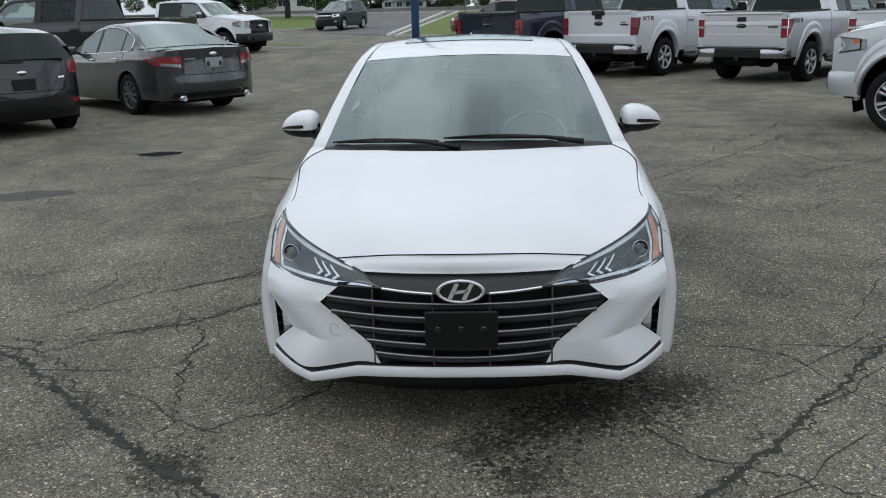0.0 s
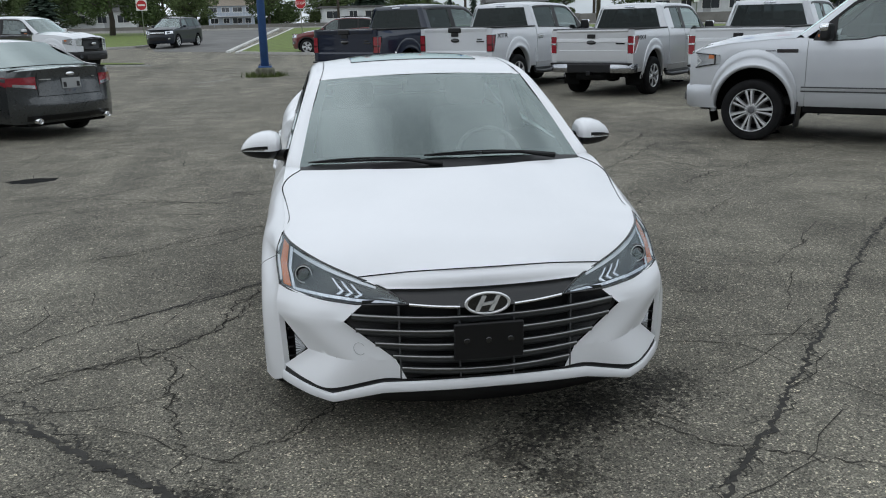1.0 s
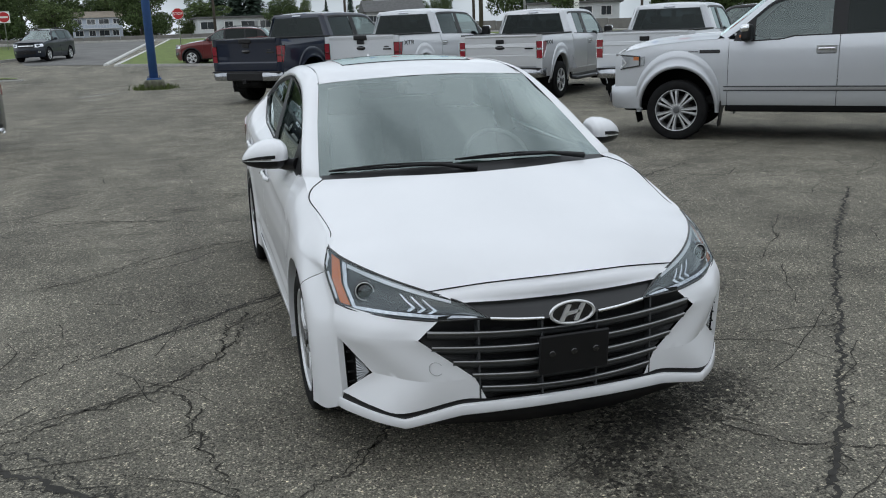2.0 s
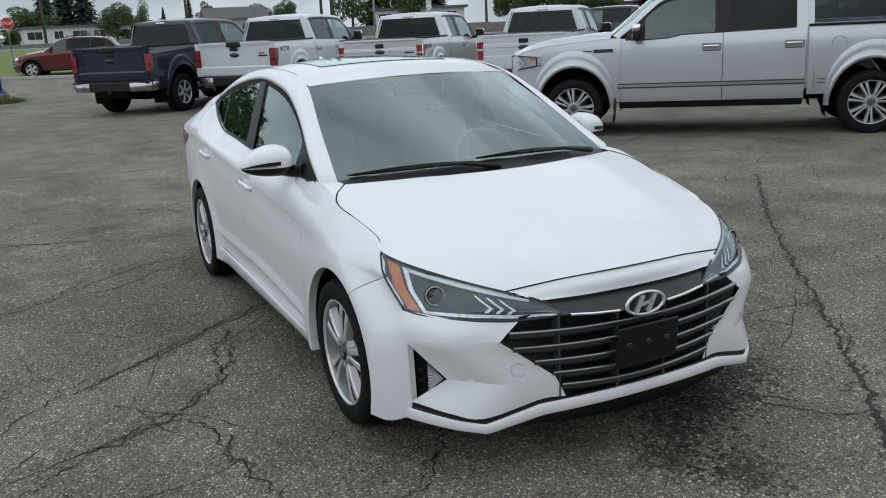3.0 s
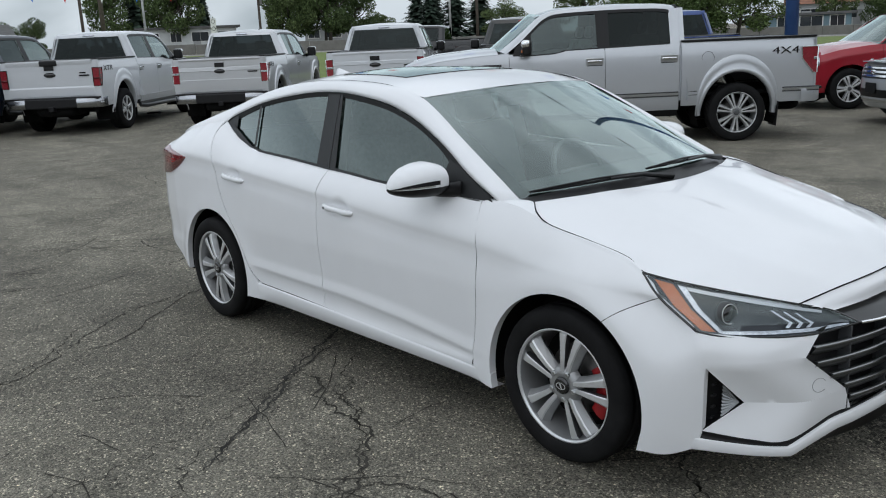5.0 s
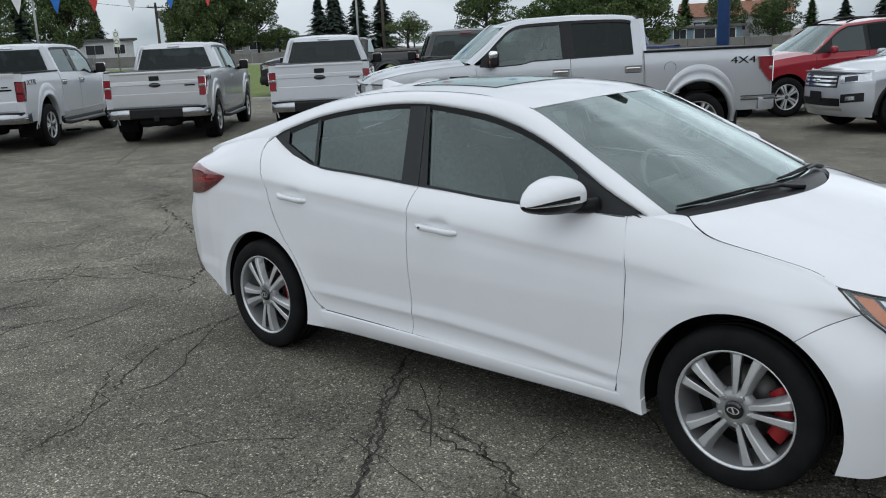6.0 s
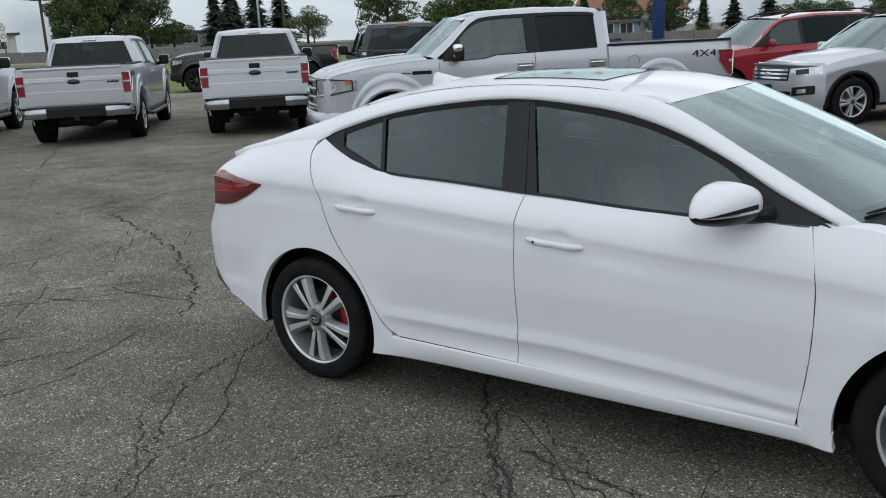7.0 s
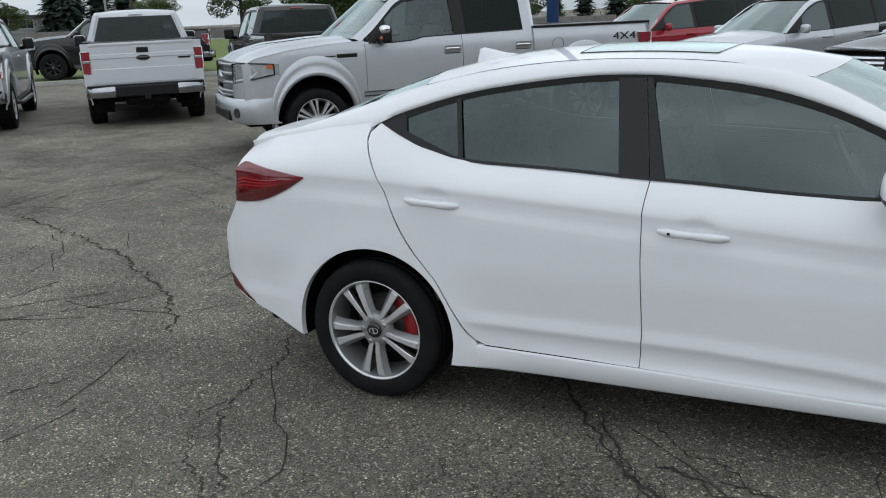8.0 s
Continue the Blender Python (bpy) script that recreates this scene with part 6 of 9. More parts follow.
        for yc in (0, WB):
            wb = bmesh.new()
            a = np.radians(np.linspace(-20, 200, 18))
            add_grid(wb, np.array([[(s * x, yc + 0.56 * math.cos(k), 0.42 + 0.58 * math.sin(k)) for x in (0.93, 0.55)] for k in a]))
            part("wheel_well", wb, DARK, t)
            put_wheel(wheels, t, s * 0.835, yc, wheels["tyre"].vertices[0].co.y * 0 + (0.40 if wheels is not TRUCK_WB else 0.43), s, nuts=False, turn=10 + 17 * yc)
            if two_tone:
                fl_ = bmesh.new()
                box(fl_, pose(s * 0.82, yc + 0.56, 0.36, -4), 0.28, 0.015, 0.34, 0.004)
                part("mud_flap", fl_, TRIM, t)
    # bonnet
    hw = lambda y: truck_x(y, hood_z(y)) + 0.002
    P = np.array([[(x * hw(y), y - 0.05 * (1 - x * x) * np.interp(y, [-0.86, 0], [1, 0]), hood_z(y) + 0.075 * (1 - abs(x) ** 2.6) * np.interp(y, [-0.9, -0.4, 0.6], [0.35, 1, 0.9]) + 0.018 * math.exp(-((abs(x) - 0.48) / 0.09) ** 2)) for x in np.linspace(-1, 1, 27)] for y in np.linspace(-0.86, 0.50, 22)])
    panel("bonnet", P, body, t, (0, 0, -0.02))
    cw = np.array([[(x * 0.86, 0.49 + 0.10 * abs(x) ** 2 + k, 1.385 - 0.03 * abs(x) ** 2 + k * 0.3) for x in np.linspace(-1, 1, 13)] for k in (0, 0.09)])
    panel("cowl", cw, TRIM, t)
    ws = np.array([[(x * (0.80 * (1 - v) + 0.685 * v), 0.50 + 0.02 + 0.08 * x * x * 0 + (0.60 - 0.10 * (1 - x * x)) * v - 0.08 * (1 - x * x) * (1 - v) + 0.0, 1.36 + 0.04 * (1 - x * x) * (1 - v) + (0.47 + 0.035 * (1 - x * x)) * v) for v in np.linspace(0, 1, 10)] for x in np.linspace(-1, 1, 17)])
    panel("windscreen", ws, SCREEN, t)
    rf = np.array([[(x * np.interp(y, [1.05, 1.4, 2.85, 2.98], [0.69, 0.66, 0.66, 0.68]), y, np.interp(y, [1.0, 1.12, 1.4, 2.2, 2.85, 2.98], [1.79, 1.83, 1.895, 1.92, 1.90, 1.86]) + 0.035 * (1 - x * x)) for x in np.linspace(-1, 1, 13)] for y in np.linspace(1.03, 2.98, 18)])
    panel("roof", rf, body, t)
    # cab back
    cbk = bmesh.new()
    add_grid(cbk, np.array([[(x * (0.84 - (z - 1.3) * 0.33), 3.09 - 0.22 * max(0, (z - 1.38)) * 0.5, z) for x in np.linspace(-1, 1, 9)] for z in np.linspace(0.6, 1.40, 4)]))
    for x in (-1, 1):
        add_grid(cbk, np.array([[(x * (0.84 - (z - 1.3) * 0.33) * k, 3.09 - 0.11 * (z - 1.38), z) for k in (0.93, 1.0)] for z in np.linspace(1.38, 1.86, 5)]))
    add_grid(cbk, np.array([[(x * 0.70, y, z) for x in np.linspace(-1, 1, 9)] for y, z in ((3.045, 1.80), (3.03, 1.85), (2.97, 1.895))]))
    part("cab_back", cbk, body, t)
    rg = np.array([[(x * (0.80 - (z - 1.3) * 0.33), 3.092 - 0.11 * (z - 1.38), z) for x in np.linspace(-1, 1, 9)] for z in np.linspace(1.36, 1.815, 6)])
    panel("rear_window", rg, PRIVACY, t)
    bl = bmesh.new()
    box(bl, pose(0, 3.035, 1.855, 12), 0.24, 0.03, 0.035, 0.008)
    part("high_brake_light", bl, TAILRED if roof_lamp_red else REFL, t)
    # bed floor or cover, tailgate, bumper
    bf = bmesh.new()
    box(bf, Matrix.Translation((0, (bx0 + Y1) / 2, 1.385 if cover else 0.80)), 1.70, Y1 - bx0 - 0.02, 0.03, 0.006)
    part("bed_cover" if cover else "bed_floor", bf, TRIM, t)
    tg = bmesh.new()
    zz = [(0.70, -0.01), (0.74, 0.005), (0.86, 0.010), (0.965, 0.012), (0.975, 0.002), (1.13, 0.004), (1.14, 0.014), (1.20, 0.012), (1.21, 0.003), (1.33, 0.006), (1.36, 0.018), (1.385, 0.016), (1.392, -0.02)] if tailgate == "plain" else [(0.70, -0.01), (0.74, 0.006), (0.84, 0.012), (0.88, 0.012), (0.91, -0.004), (1.20, 0.0), (1.30, 0.004), (1.34, 0.016), (1.375, 0.022), (1.39, 0.018), (1.395, -0.02)]
    xo = truck_x(Y1, 1.1) - 0.125
    q = np.array([[(x * xo, Y1 + dy + 0.010 * (1 - x * x), z) for x in np.linspace(-1, 1, 15)] for z, dy in zz])
    add_grid(tg, q, smooth=False)
    skirt(tg, q, (0, -0.03, 0))
    gate = part("tailgate", tg, body, t)
    hd = bmesh.new()
    box(hd, Matrix.Translation((0, Y1 + 0.018, 1.255)), 0.19, 0.02, 0.085, 0.012)
    part("gate_handle", hd, TRIM, gate)
    ov = bmesh.new()
    lathe(ov, [(0.0, 1.0), (0.012, 0.94), (0.014, 0.0)], 28, 0, "z")
    part("oval_badge", ov, gloss_badge, gate, m=Matrix.Translation((0, Y1 + 0.012, 1.13)) @ Matrix.Rotation(radians(-90), 4, "X") @ Matrix.Diagonal((0.115, 0.046, 1, 1)))
    for k, (dx, w, h) in enumerate(((-0.66, 0.20, 0.028), (-0.64, 0.12, 0.020))):
        sg = bmesh.new()
        box(sg, Matrix.Translation((dx, Y1 + 0.012, 1.105 + 0.05 * k)), w, 0.008, h, 0.003)
        part("model_mark", sg, GLOSSBLK, gate)
    if tailgate != "plain":
        cam_b = bmesh.new()
        box(cam_b, Matrix.Translation((0, Y1 + 0.02, 1.345)), 0.34, 0.05, 0.10, 0.02)
        part("gate_trim", cam_b, TRIM, gate)
    bumper = new("rear_bumper")
    bumper.parent = t
    for s in (-1, 1):
        bu = bmesh.new()
        q = np.array([[(s * x, y, z) for z in (0.51, 0.53, 0.67, 0.69)] for x, y in ((0.50, Y1 + 0.132), (0.62, Y1 + 0.13), (0.84, Y1 + 0.10), (0.94, Y1 + 0.03), (0.965, Y1 - 0.20))])
        q[:, 0, 1] -= 0.03
        q[:, 3, 1] -= 0.03
        add_grid(bu, q)
        part("bumper_end", bu, BUMPCHROME if chrome_bumper else body, bumper)
    bc = bmesh.new()
    box(bc, Matrix.Translation((0, Y1 + 0.05, 0.60)), 1.02, 0.16, 0.18, 0.02)
    box(bc, Matrix.Translation((0, Y1 + 0.02, 0.695)), 1.86, 0.16, 0.035, 0.01)
    box(bc, Matrix.Translation((0, Y1 + 0.08, 0.50)), 0.10, 0.14, 0.09, 0.01)
    part("bumper_step", bc, TRIM, bumper)
    pr = bmesh.new()
    box(pr, Matrix.Translation((0, Y1 + 0.122, 0.60)), 0.34, 0.012, 0.15, 0.004)
    part("plate_recess", pr, GLOSSBLK, bumper)
    # nose
    fg = bmesh.new()
    q = np.array([[(x * 0.56, -0.955 + 0.05 * x * x + dy, z) for x in np.linspace(-1, 1, 13)] for z, dy in ((0.74, 0.02), (0.76, 0.03), (1.12, 0.06), (1.16, 0.07))])
    add_grid(fg, q)
    grille = part("grille", fg, TRIM if front != "slats" else GREYTRIM, t)
    n = 4 if front == "slats" else 2
    for k in range(n):
        gb = bmesh.new()
        z = 0.80 + k * (0.32 / (n - 1))
        tube(gb, [(x * 0.55, -0.965 + 0.05 * x * x + (z - 0.76) * 0.10, z) for x in np.linspace(-1, 1, 11)], 0.026, 8)
        part("grille_bar", gb, SATIN if front == "slats" else (body if front == "body" else TRIM), grille)
    gs = bmesh.new()
    tube(gs, [(-0.56, -0.92, 0.76), (-0.565, -0.885, 1.15), (0, -0.935, 1.175), (0.565, -0.885, 1.15), (0.56, -0.92, 0.76), (0, -0.965, 0.745), (-0.56, -0.92, 0.76)], 0.022, 8)
    part("grille_surround", gs, SATIN if front == "slats" else TRIM, grille)
    ov = bmesh.new()
    lathe(ov, [(0.0, 1.0), (0.012, 0.94), (0.014, 0.0)], 24, 0, "z")
    part("oval_badge", ov, SATIN, grille, m=Matrix.Translation((0, -0.975, 0.97)) @ Matrix.Rotation(radians(90), 4, "X") @ Matrix.Diagonal((0.13, 0.055, 1, 1)))
    for s in (-1, 1):
        ff = bmesh.new()
        q = np.array([[(s * x, y, z) for z in (0.72, 0.80, z1)] for x, y, z1 in ((0.57, -0.935, 0.90), (0.72, -0.90, 0.91), (0.84, -0.85, 0.93), (0.91, -0.74, 0.97), (0.945, -0.53, 1.0))])
        add_grid(ff, q)
        part("lamp_surround", ff, body, t)
        ff = bmesh.new()
        q = np.array([[(s * x, y, z) for z in (1.12, z1)] for x, y, z1 in ((0.57, -0.915, 1.165), (0.72, -0.885, 1.16), (0.84, -0.835, 1.14), (0.91, -0.73, 1.15))])
        add_grid(ff, q)
        part("lamp_brow", ff, body, t)
    fb = bmesh.new()
    q = np.array([[(x, y + dy, z) for z, dy in ((0.42, 0.05), (0.45, 0.0), (0.60, -0.015), (0.70, -0.01), (0.725, 0.03))] for x, y in ((-0.955, -0.50), (-0.94, -0.72), (-0.86, -0.89), (-0.60, -0.97), (-0.30, -0.99), (0, -1.0), (0.30, -0.99), (0.60, -0.97), (0.86, -0.89), (0.94, -0.72), (0.955, -0.50))])
    add_grid(fb, q)
    bmp = part("front_bumper", fb, body if front != "black" else TRIM, t)
    ib = bmesh.new()
    box(ib, Matrix.Translation((0, -0.985, 0.52)), 1.05, 0.05, 0.13, 0.02)
    part("bumper_intake", ib, TRIM, bmp)
    for s in (-1, 1):
        fo = bmesh.new()
        lathe(fo, [(0, 0.062), (0.012, 0.06), (0.004, 0.045), (0.002, 0.0)], 20, 0, "z")
        part("fog_lamp", fo, LAMPDK, bmp, m=Matrix.Translation((s * 0.74, -0.945, 0.56)) @ Matrix.Rotation(radians(90), 4, "X") @ Matrix.Rotation(radians(22 * s), 4, "Y"))
    # chassis and cabin
    ch = bmesh.new()
    for s in (-1, 1):
        box(ch, Matrix.Translation((s * 0.45, 2.0, 0.50)), 0.10, 5.6, 0.16, 0.02)
    box(ch, Matrix.Translation((0, 1.6, 0.52)), 1.7, 2.9, 0.10, 0.02)
    box(ch, Matrix.Translation((0, 4.0, 0.66)), 1.6, 1.9, 0.06, 0.02)
    tube(ch, [(-0.8, WB, 0.40), (0.8, WB, 0.40)], 0.055, 10)
    tube(ch, [(-0.8, 0, 0.40), (0.8, 0, 0.40)], 0.05, 10)
    lathe(ch, [(-0.02, 0.17), (0.02, 0.17)], 12, 0, "z")
    box(ch, Matrix.Translation((0, WB, 0.40)), 0.26, 0.32, 0.28, 0.08)
    box(ch, Matrix.Translation((0, 4.55, 0.46)), 0.75, 0.75, 0.22, 0.09)
    tube(ch, [(-0.55, 3.2, 0.42), (-0.62, 4.6, 0.46), (-0.80, 4.85, 0.44)], 0.04, 8)
    box(ch, Matrix.Translation((0, -0.10, 0.80)), 1.1, 1.3, 0.55, 0.05)
    box(ch, Matrix.Translation((0, -0.55, 0.42)), 1.2, 0.5, 0.12, 0.03)
    part("chassis", ch, DARK, t)
    ds = bmesh.new()
    box(ds, Matrix.Translation((0, 0.80, 1.18)), 1.55, 0.5, 0.22, 0.06)
    box(ds, Matrix.Translation((0, 2.0, 0.62)), 1.60, 2.4, 0.10, 0.02)
    part("dashboard", ds, CABIN, t)
    for x in (-0.40, 0.40):
        rounded_seat(t, x, 1.42, 0.82)
    rounded_seat(t, 0, 2.35, 0.85, w=1.35)
    return t


ROW_H = 45.5
LOT_H = 138.6


def at_heading(x, y, h, z=0.0):
    """Pose with the nose (-y) pointing h degrees from +x."""
    return pose(x, y, z, 0, 0, h + 90)


def from_tail(x, y, h, tail_y=4.89, side=0.0):
    """Pose whose point (side, tail_y) of the truck lies at (x, y)."""
    m = at_heading(0, 0, h)
    o = Vector((x, y, 0)) - m @ Vector((side, tail_y, 0))
    return Matrix.Translation(o) @ m


mA = at_heading(0, 0, LOT_H)
hubA = (Vector((5.07, 6.87, 0)) + Vector((7.95, 4.335, 0))) / 2
mA = Matrix.Translation(hubA - mA @ Vector((0.965, 1.90, 0))) @ mA
pickup(mA, SILVER2, "silver crew-cab pickup with chrome mirrors and alloy wheels", TRUCK_W, two_tone=True, bars=False, decal="4X4", chrome_bumper=False)
pickup(from_tail(7.29, 11.72, ROW_H), WHITE_T, "white pickup with chrome rear bumper, tailgate to the lot", TRUCK_W6, extended=True, bars=False)
pickup(from_tail(5.81, 13.48, ROW_H, 4.89, -0.86), SILVER, "silver extended-cab pickup with chrome rear bumper", TRUCK_W6, extended=True, decal="4X4")
pickup(from_tail(3.30, 15.68, ROW_H, 4.89, -0.86) @ Matrix.Translation((-0.86, 4.89, 0)) @ Matrix.Scale(1.06, 4) @ Matrix.Translation((0.86, -4.89, 0)), WHITE_T, "white crew-cab pickup with black bed decals", TRUCK_W6, tail="tall", tailgate="sculpted", decal="XTR")
pickup(from_tail(0.80, 16.65, ROW_H, 4.89, -0.86) @ Matrix.Translation((-0.86, 4.89, 0)) @ Matrix.Scale(1.07, 4) @ Matrix.Translation((0.86, -4.89, 0)), NAVY, "dark navy crew-cab pickup with chrome rear bumper", TRUCK_W6, tail="tall", tailgate="sculpted", handle_chrome=False)


# ---- other cars ----
CAR_W = wheel_meshes("car", 0.33, 0.225, 0.22, 5, "wide", ALLOY, ALLOYDK)
SUV_W = wheel_meshes("suv", 0.36, 0.235, 0.235, 5, "pair", ALLOY, ALLOYDK)
DARK_W = wheel_meshes("dark_alloy", 0.33, 0.225, 0.22, 10, "pair", ALLOYDK, TRIM)


def car(name, m, body, label, category, group, s_):
    """A passenger car, nose towards -y, front axle over its origin, from a table of its lines."""
    t = thing(name, label, category, m, group)
    W, L0, L1, WB, R = s_["W"], s_["L0"], s_["L1"], s_["WB"], s_["R"]
    low = s_.get("low", 0.24)
    hood, belt, roof = (np.array(s_[k]) for k in ("hood", "belt", "roof"))
    c0, c1 = s_.get("c0", 0.38), s_.get("c1", 0.32)
    wsb = hood[-1, 0]
    hz = lambda y: float(np.interp(y, hood[:, 0], hood[:, 1]))
    bz = lambda y: float(np.interp(y, belt[:, 0], belt[:, 1]))
    top = lambda y: hz(y) if y < wsb else bz(y)
    yE = L1 - c1
    lower_mat = s_.get("cladding")

    def xf(y, z):
        zb = top(y)
        k = np.interp(z, [low, low + 0.12, 0.5, zb - 0.22, zb - 0.12, zb], [0.955, 0.985, 0.995, 0.99, 0.995, 0.945])
        fall = 0.10 * max(0, (L0 + 1.0 - y) / 1.0) ** 2 + 0.10 * max(0, (y - (L1 - 0.9)) / 0.9) ** 2
        return W * (k - fall)

    def gx(y, z):
        zb = bz(y)
        return xf(y, zb) - 0.006 - (z - zb) * s_.get("tumble", 0.42)

    rz = lambda y: float(np.interp(y, roof[:, 0], roof[:, 1]))
    ra = R + 0.06
    seams = s_["seams"]
    for s in (1, -1):
        inn = (-0.025 * s, 0, 0)
        cols = [(y, low + 0.04, top(y)) for y in np.linspace(L0 + c0, -ra - 0.01, 5)] + arch_cols(0, ra, ra, R, low, top, 18) + [(y, low, top(y)) for y in np.linspace(ra + 0.01, seams[0] - 0.003, 4)]
        panel("front_fender", both(slab(cols, xf), s), body, t, inn)
        d1e = WB - ra - 0.015
        fdr = panel("front_door", both(slab([(y, low + 0.02, top(y)) for y in np.linspace(seams[0] + 0.003, seams[1] - 0.003, 12)], xf), s), body, t, inn)
        cut = lambda y: low + 0.02 if y < d1e else R + ra * math.sqrt(max(0, 1 - ((y - WB) / (ra + 0.02)) ** 2)) + 0.02
        rdr = panel("rear_door", both(slab([(y, max(low + 0.02, cut(y)), top(y)) for y in np.linspace(seams[1] + 0.003, seams[2] - 0.003, 14)], xf), s), body, t, inn)
        cols = [c for c in arch_cols(WB, ra, ra, R, low, top, 20) if c[0] > d1e]
        cols2 = []
        for y, a, b in cols:
            cols2.append((y, a, b if y > seams[2] + 0.004 else max(a + 0.003, min(b, cut(y) - 0.006))))
        cols2 += [(y, low + 0.05, top(y)) for y in np.linspace(WB + ra + 0.01, yE, 6)]
        panel("quarter_panel", both(slab(cols2, xf), s), body, t, inn)
        sl = bmesh.new()
        add_grid(sl, both(np.array([[(xf(1, low) - 0.05, y, low - 0.03), (xf(1, low) - 0.005, y, low - 0.02), (xf(1, low) + 0.006, y, low + 0.02)] for y in np.linspace(ra, WB - ra, 12)]), s))
        part("side_sill", sl, lower_mat or body, t)
        for y0, y1, dr in ((seams[1] - 0.26, seams[1] - 0.06, fdr), (seams[2] - 0.36, seams[2] - 0.16, rdr)):
            hb = bmesh.new()
            z = bz(y0) - 0.10
            box(hb, Matrix.Translation((s * (xf(y0, z) + 0.015), (y0 + y1) / 2, z)), 0.028, y1 - y0, 0.028, 0.01)
            part("door_handle", hb, s_.get("handle", body), dr)
        if lower_mat:
            for yc in (0, WB):
                panel("arch_cladding", both(flare(yc, ra, ra, R, xf, -8, 188, 0.05, 0.014), s), lower_mat, t)
        # greenhouse
        rs = np.linspace(roof[0, 0], roof[-1, 0], 40)
        lo_e = np.array([(gx(y, rz(y)), y, rz(y)) for y in rs])
        hi_e = np.array([(max(0.3, gx(y, rz(y)) - 0.10), y, rz(y) + 0.045) for y in rs])
        hi_e[:, 2] = lo_e[:, 2] + 0.045 * np.sin(np.clip((rs - rs[0]) / (rs[-1] - rs[0]), 0, 1) * math.pi) ** 0.4
        tt = np.linspace(0, 1, 5)[None, :, None]
        panel("roof_rail", both((1 - tt) * lo_e[:, None] + tt * hi_e[:, None] + np.array([0.008, 0, 0.010]) * np.sin(np.pi * tt), s), body, t)
        # pillars body side: black surround with panes over it
        sb = bmesh.new()
        add_grid(sb, both(np.array([[(gx(y, z) - 0.004, y, z) for z in np.linspace(bz(y) - 0.01, max(bz(y), rz(y)) + 0.004, 4)] for y in (rs[rs < s_["wins"][-1][1] + 0.04] if s_.get("deck") else rs)]), s))
        part("window_surround", sb, [s_.get("pillar", TRIM)], t)
        for (y0, y1), mt in zip(s_["wins"], s_["glass"]):
            ys = np.linspace(y0, y1, 14)
            g = np.array([[(gx(y, z) + 0.003, y, z) for z in np.linspace(bz(y) + 0.015, max(bz(y) + 0.02, rz(y) - 0.03), 5)] for y in ys])
            panel("side_window", both(g, s), mt, t)
        if s_.get("chrome"):
            cb = bmesh.new()
            tube(cb, [(s * (gx(y, bz(y)) + 0.004), y, bz(y) + 0.004) for y in np.linspace(s_["wins"][0][0], s_["wins"][-1][1], 20)] + [(s * (gx(y, rz(y)) + 0.002), y, rz(y) - 0.012) for y in np.linspace(s_["wins"][-1][1], s_["wins"][0][0], 24)], 0.010, 5)
            part("chrome_trim", cb, CHROME, t)
        if s_.get("rails"):
            rb = bmesh.new()
            y0, y1 = s_["rails"]
            tube(rb, [(s * (gx(y, rz(y)) - 0.11), y, rz(y) + 0.06 + (0.045 if y0 + 0.1 < y < y1 - 0.1 else 0)) for y in np.linspace(y0, y1, 12)], 0.016, 6)
            part("roof_bar", rb, TRIM, t)
        mb = bmesh.new()
        ym = seams[0] + 0.28
        zm = bz(ym) + 0.06
        box(mb, pose(s * (W + 0.08), ym, zm, 0, 0, -10 * s), 0.19, 0.10, 0.14, 0.045, segs=3)
        tube(mb, [(s * (W - 0.06), ym, zm - 0.05), (s * (W + 0.03), ym, zm - 0.02)], 0.025, 6)
        part("door_mirror", mb, s_.get("mirror", body), t)
        for yc in (0, WB):
            wb = bmesh.new()
            a = np.radians(np.linspace(-20, 200, 16))
            add_grid(wb, np.array([[(s * x, yc + (ra + 0.02) * math.cos(k), R + (ra + 0.02) * math.sin(k)) for x in (W - 0.03, W - 0.35)] for k in a]))
            part("wheel_well", wb, DARK, t)
            put_wheel(s_["wheel"], t, s * (W - 0.125), yc, R, s, nuts=False, turn=20 + 13 * yc)
    # bonnet
    P = np.array([[(x * xf(y, hz(y)), y + (c0 * (abs(x) ** 3 - 1) if i == 0 else 0), hz(y) + s_.get("crown", 0.07) * (1 - abs(x) ** 2.4) * np.interp(y, [L0 + c0, L0 + c0 + 0.4], [0.5, 1])) for x in np.linspace(-1, 1, 21)] for i, y in enumerate(np.concatenate([[L0 + c0], np.linspace(L0 + c0 + 0.02, wsb, 14)]))])
    panel("bonnet", P, body, t, (0, 0, -0.015))
    zc = hz(wsb)
    y_t = s_["ws_top"]
    ws = np.array([[(x * (xf(wsb, zc) * (1 - v) * 0.99 + (gx(y_t, rz(y_t)) - 0.06) * v), wsb - 0.02 + (y_t - wsb - 0.10 * (1 - x * x)) * v - 0.10 * (1 - x * x) * (1 - v), zc + 0.055 * (1 - x * x) * (1 - v) + (rz(y_t) + 0.02 - zc + 0.02 * (1 - x * x)) * v) for v in np.linspace(0, 1, 10)] for x in np.linspace(-1, 1, 15)])
    panel("windscreen", ws, SCREEN, t)
    cw = np.array([[(x * xf(wsb, zc) * 0.97, wsb - 0.12 + 0.10 * x * x + k, zc + 0.05 * (1 - x * x) + k * 0.2) for x in np.linspace(-1, 1, 11)] for k in (0, 0.06)])
    panel("cowl", cw, TRIM, t)
    y_r = s_["rg_top"]
    rs = np.linspace(y_t, y_r, 16)
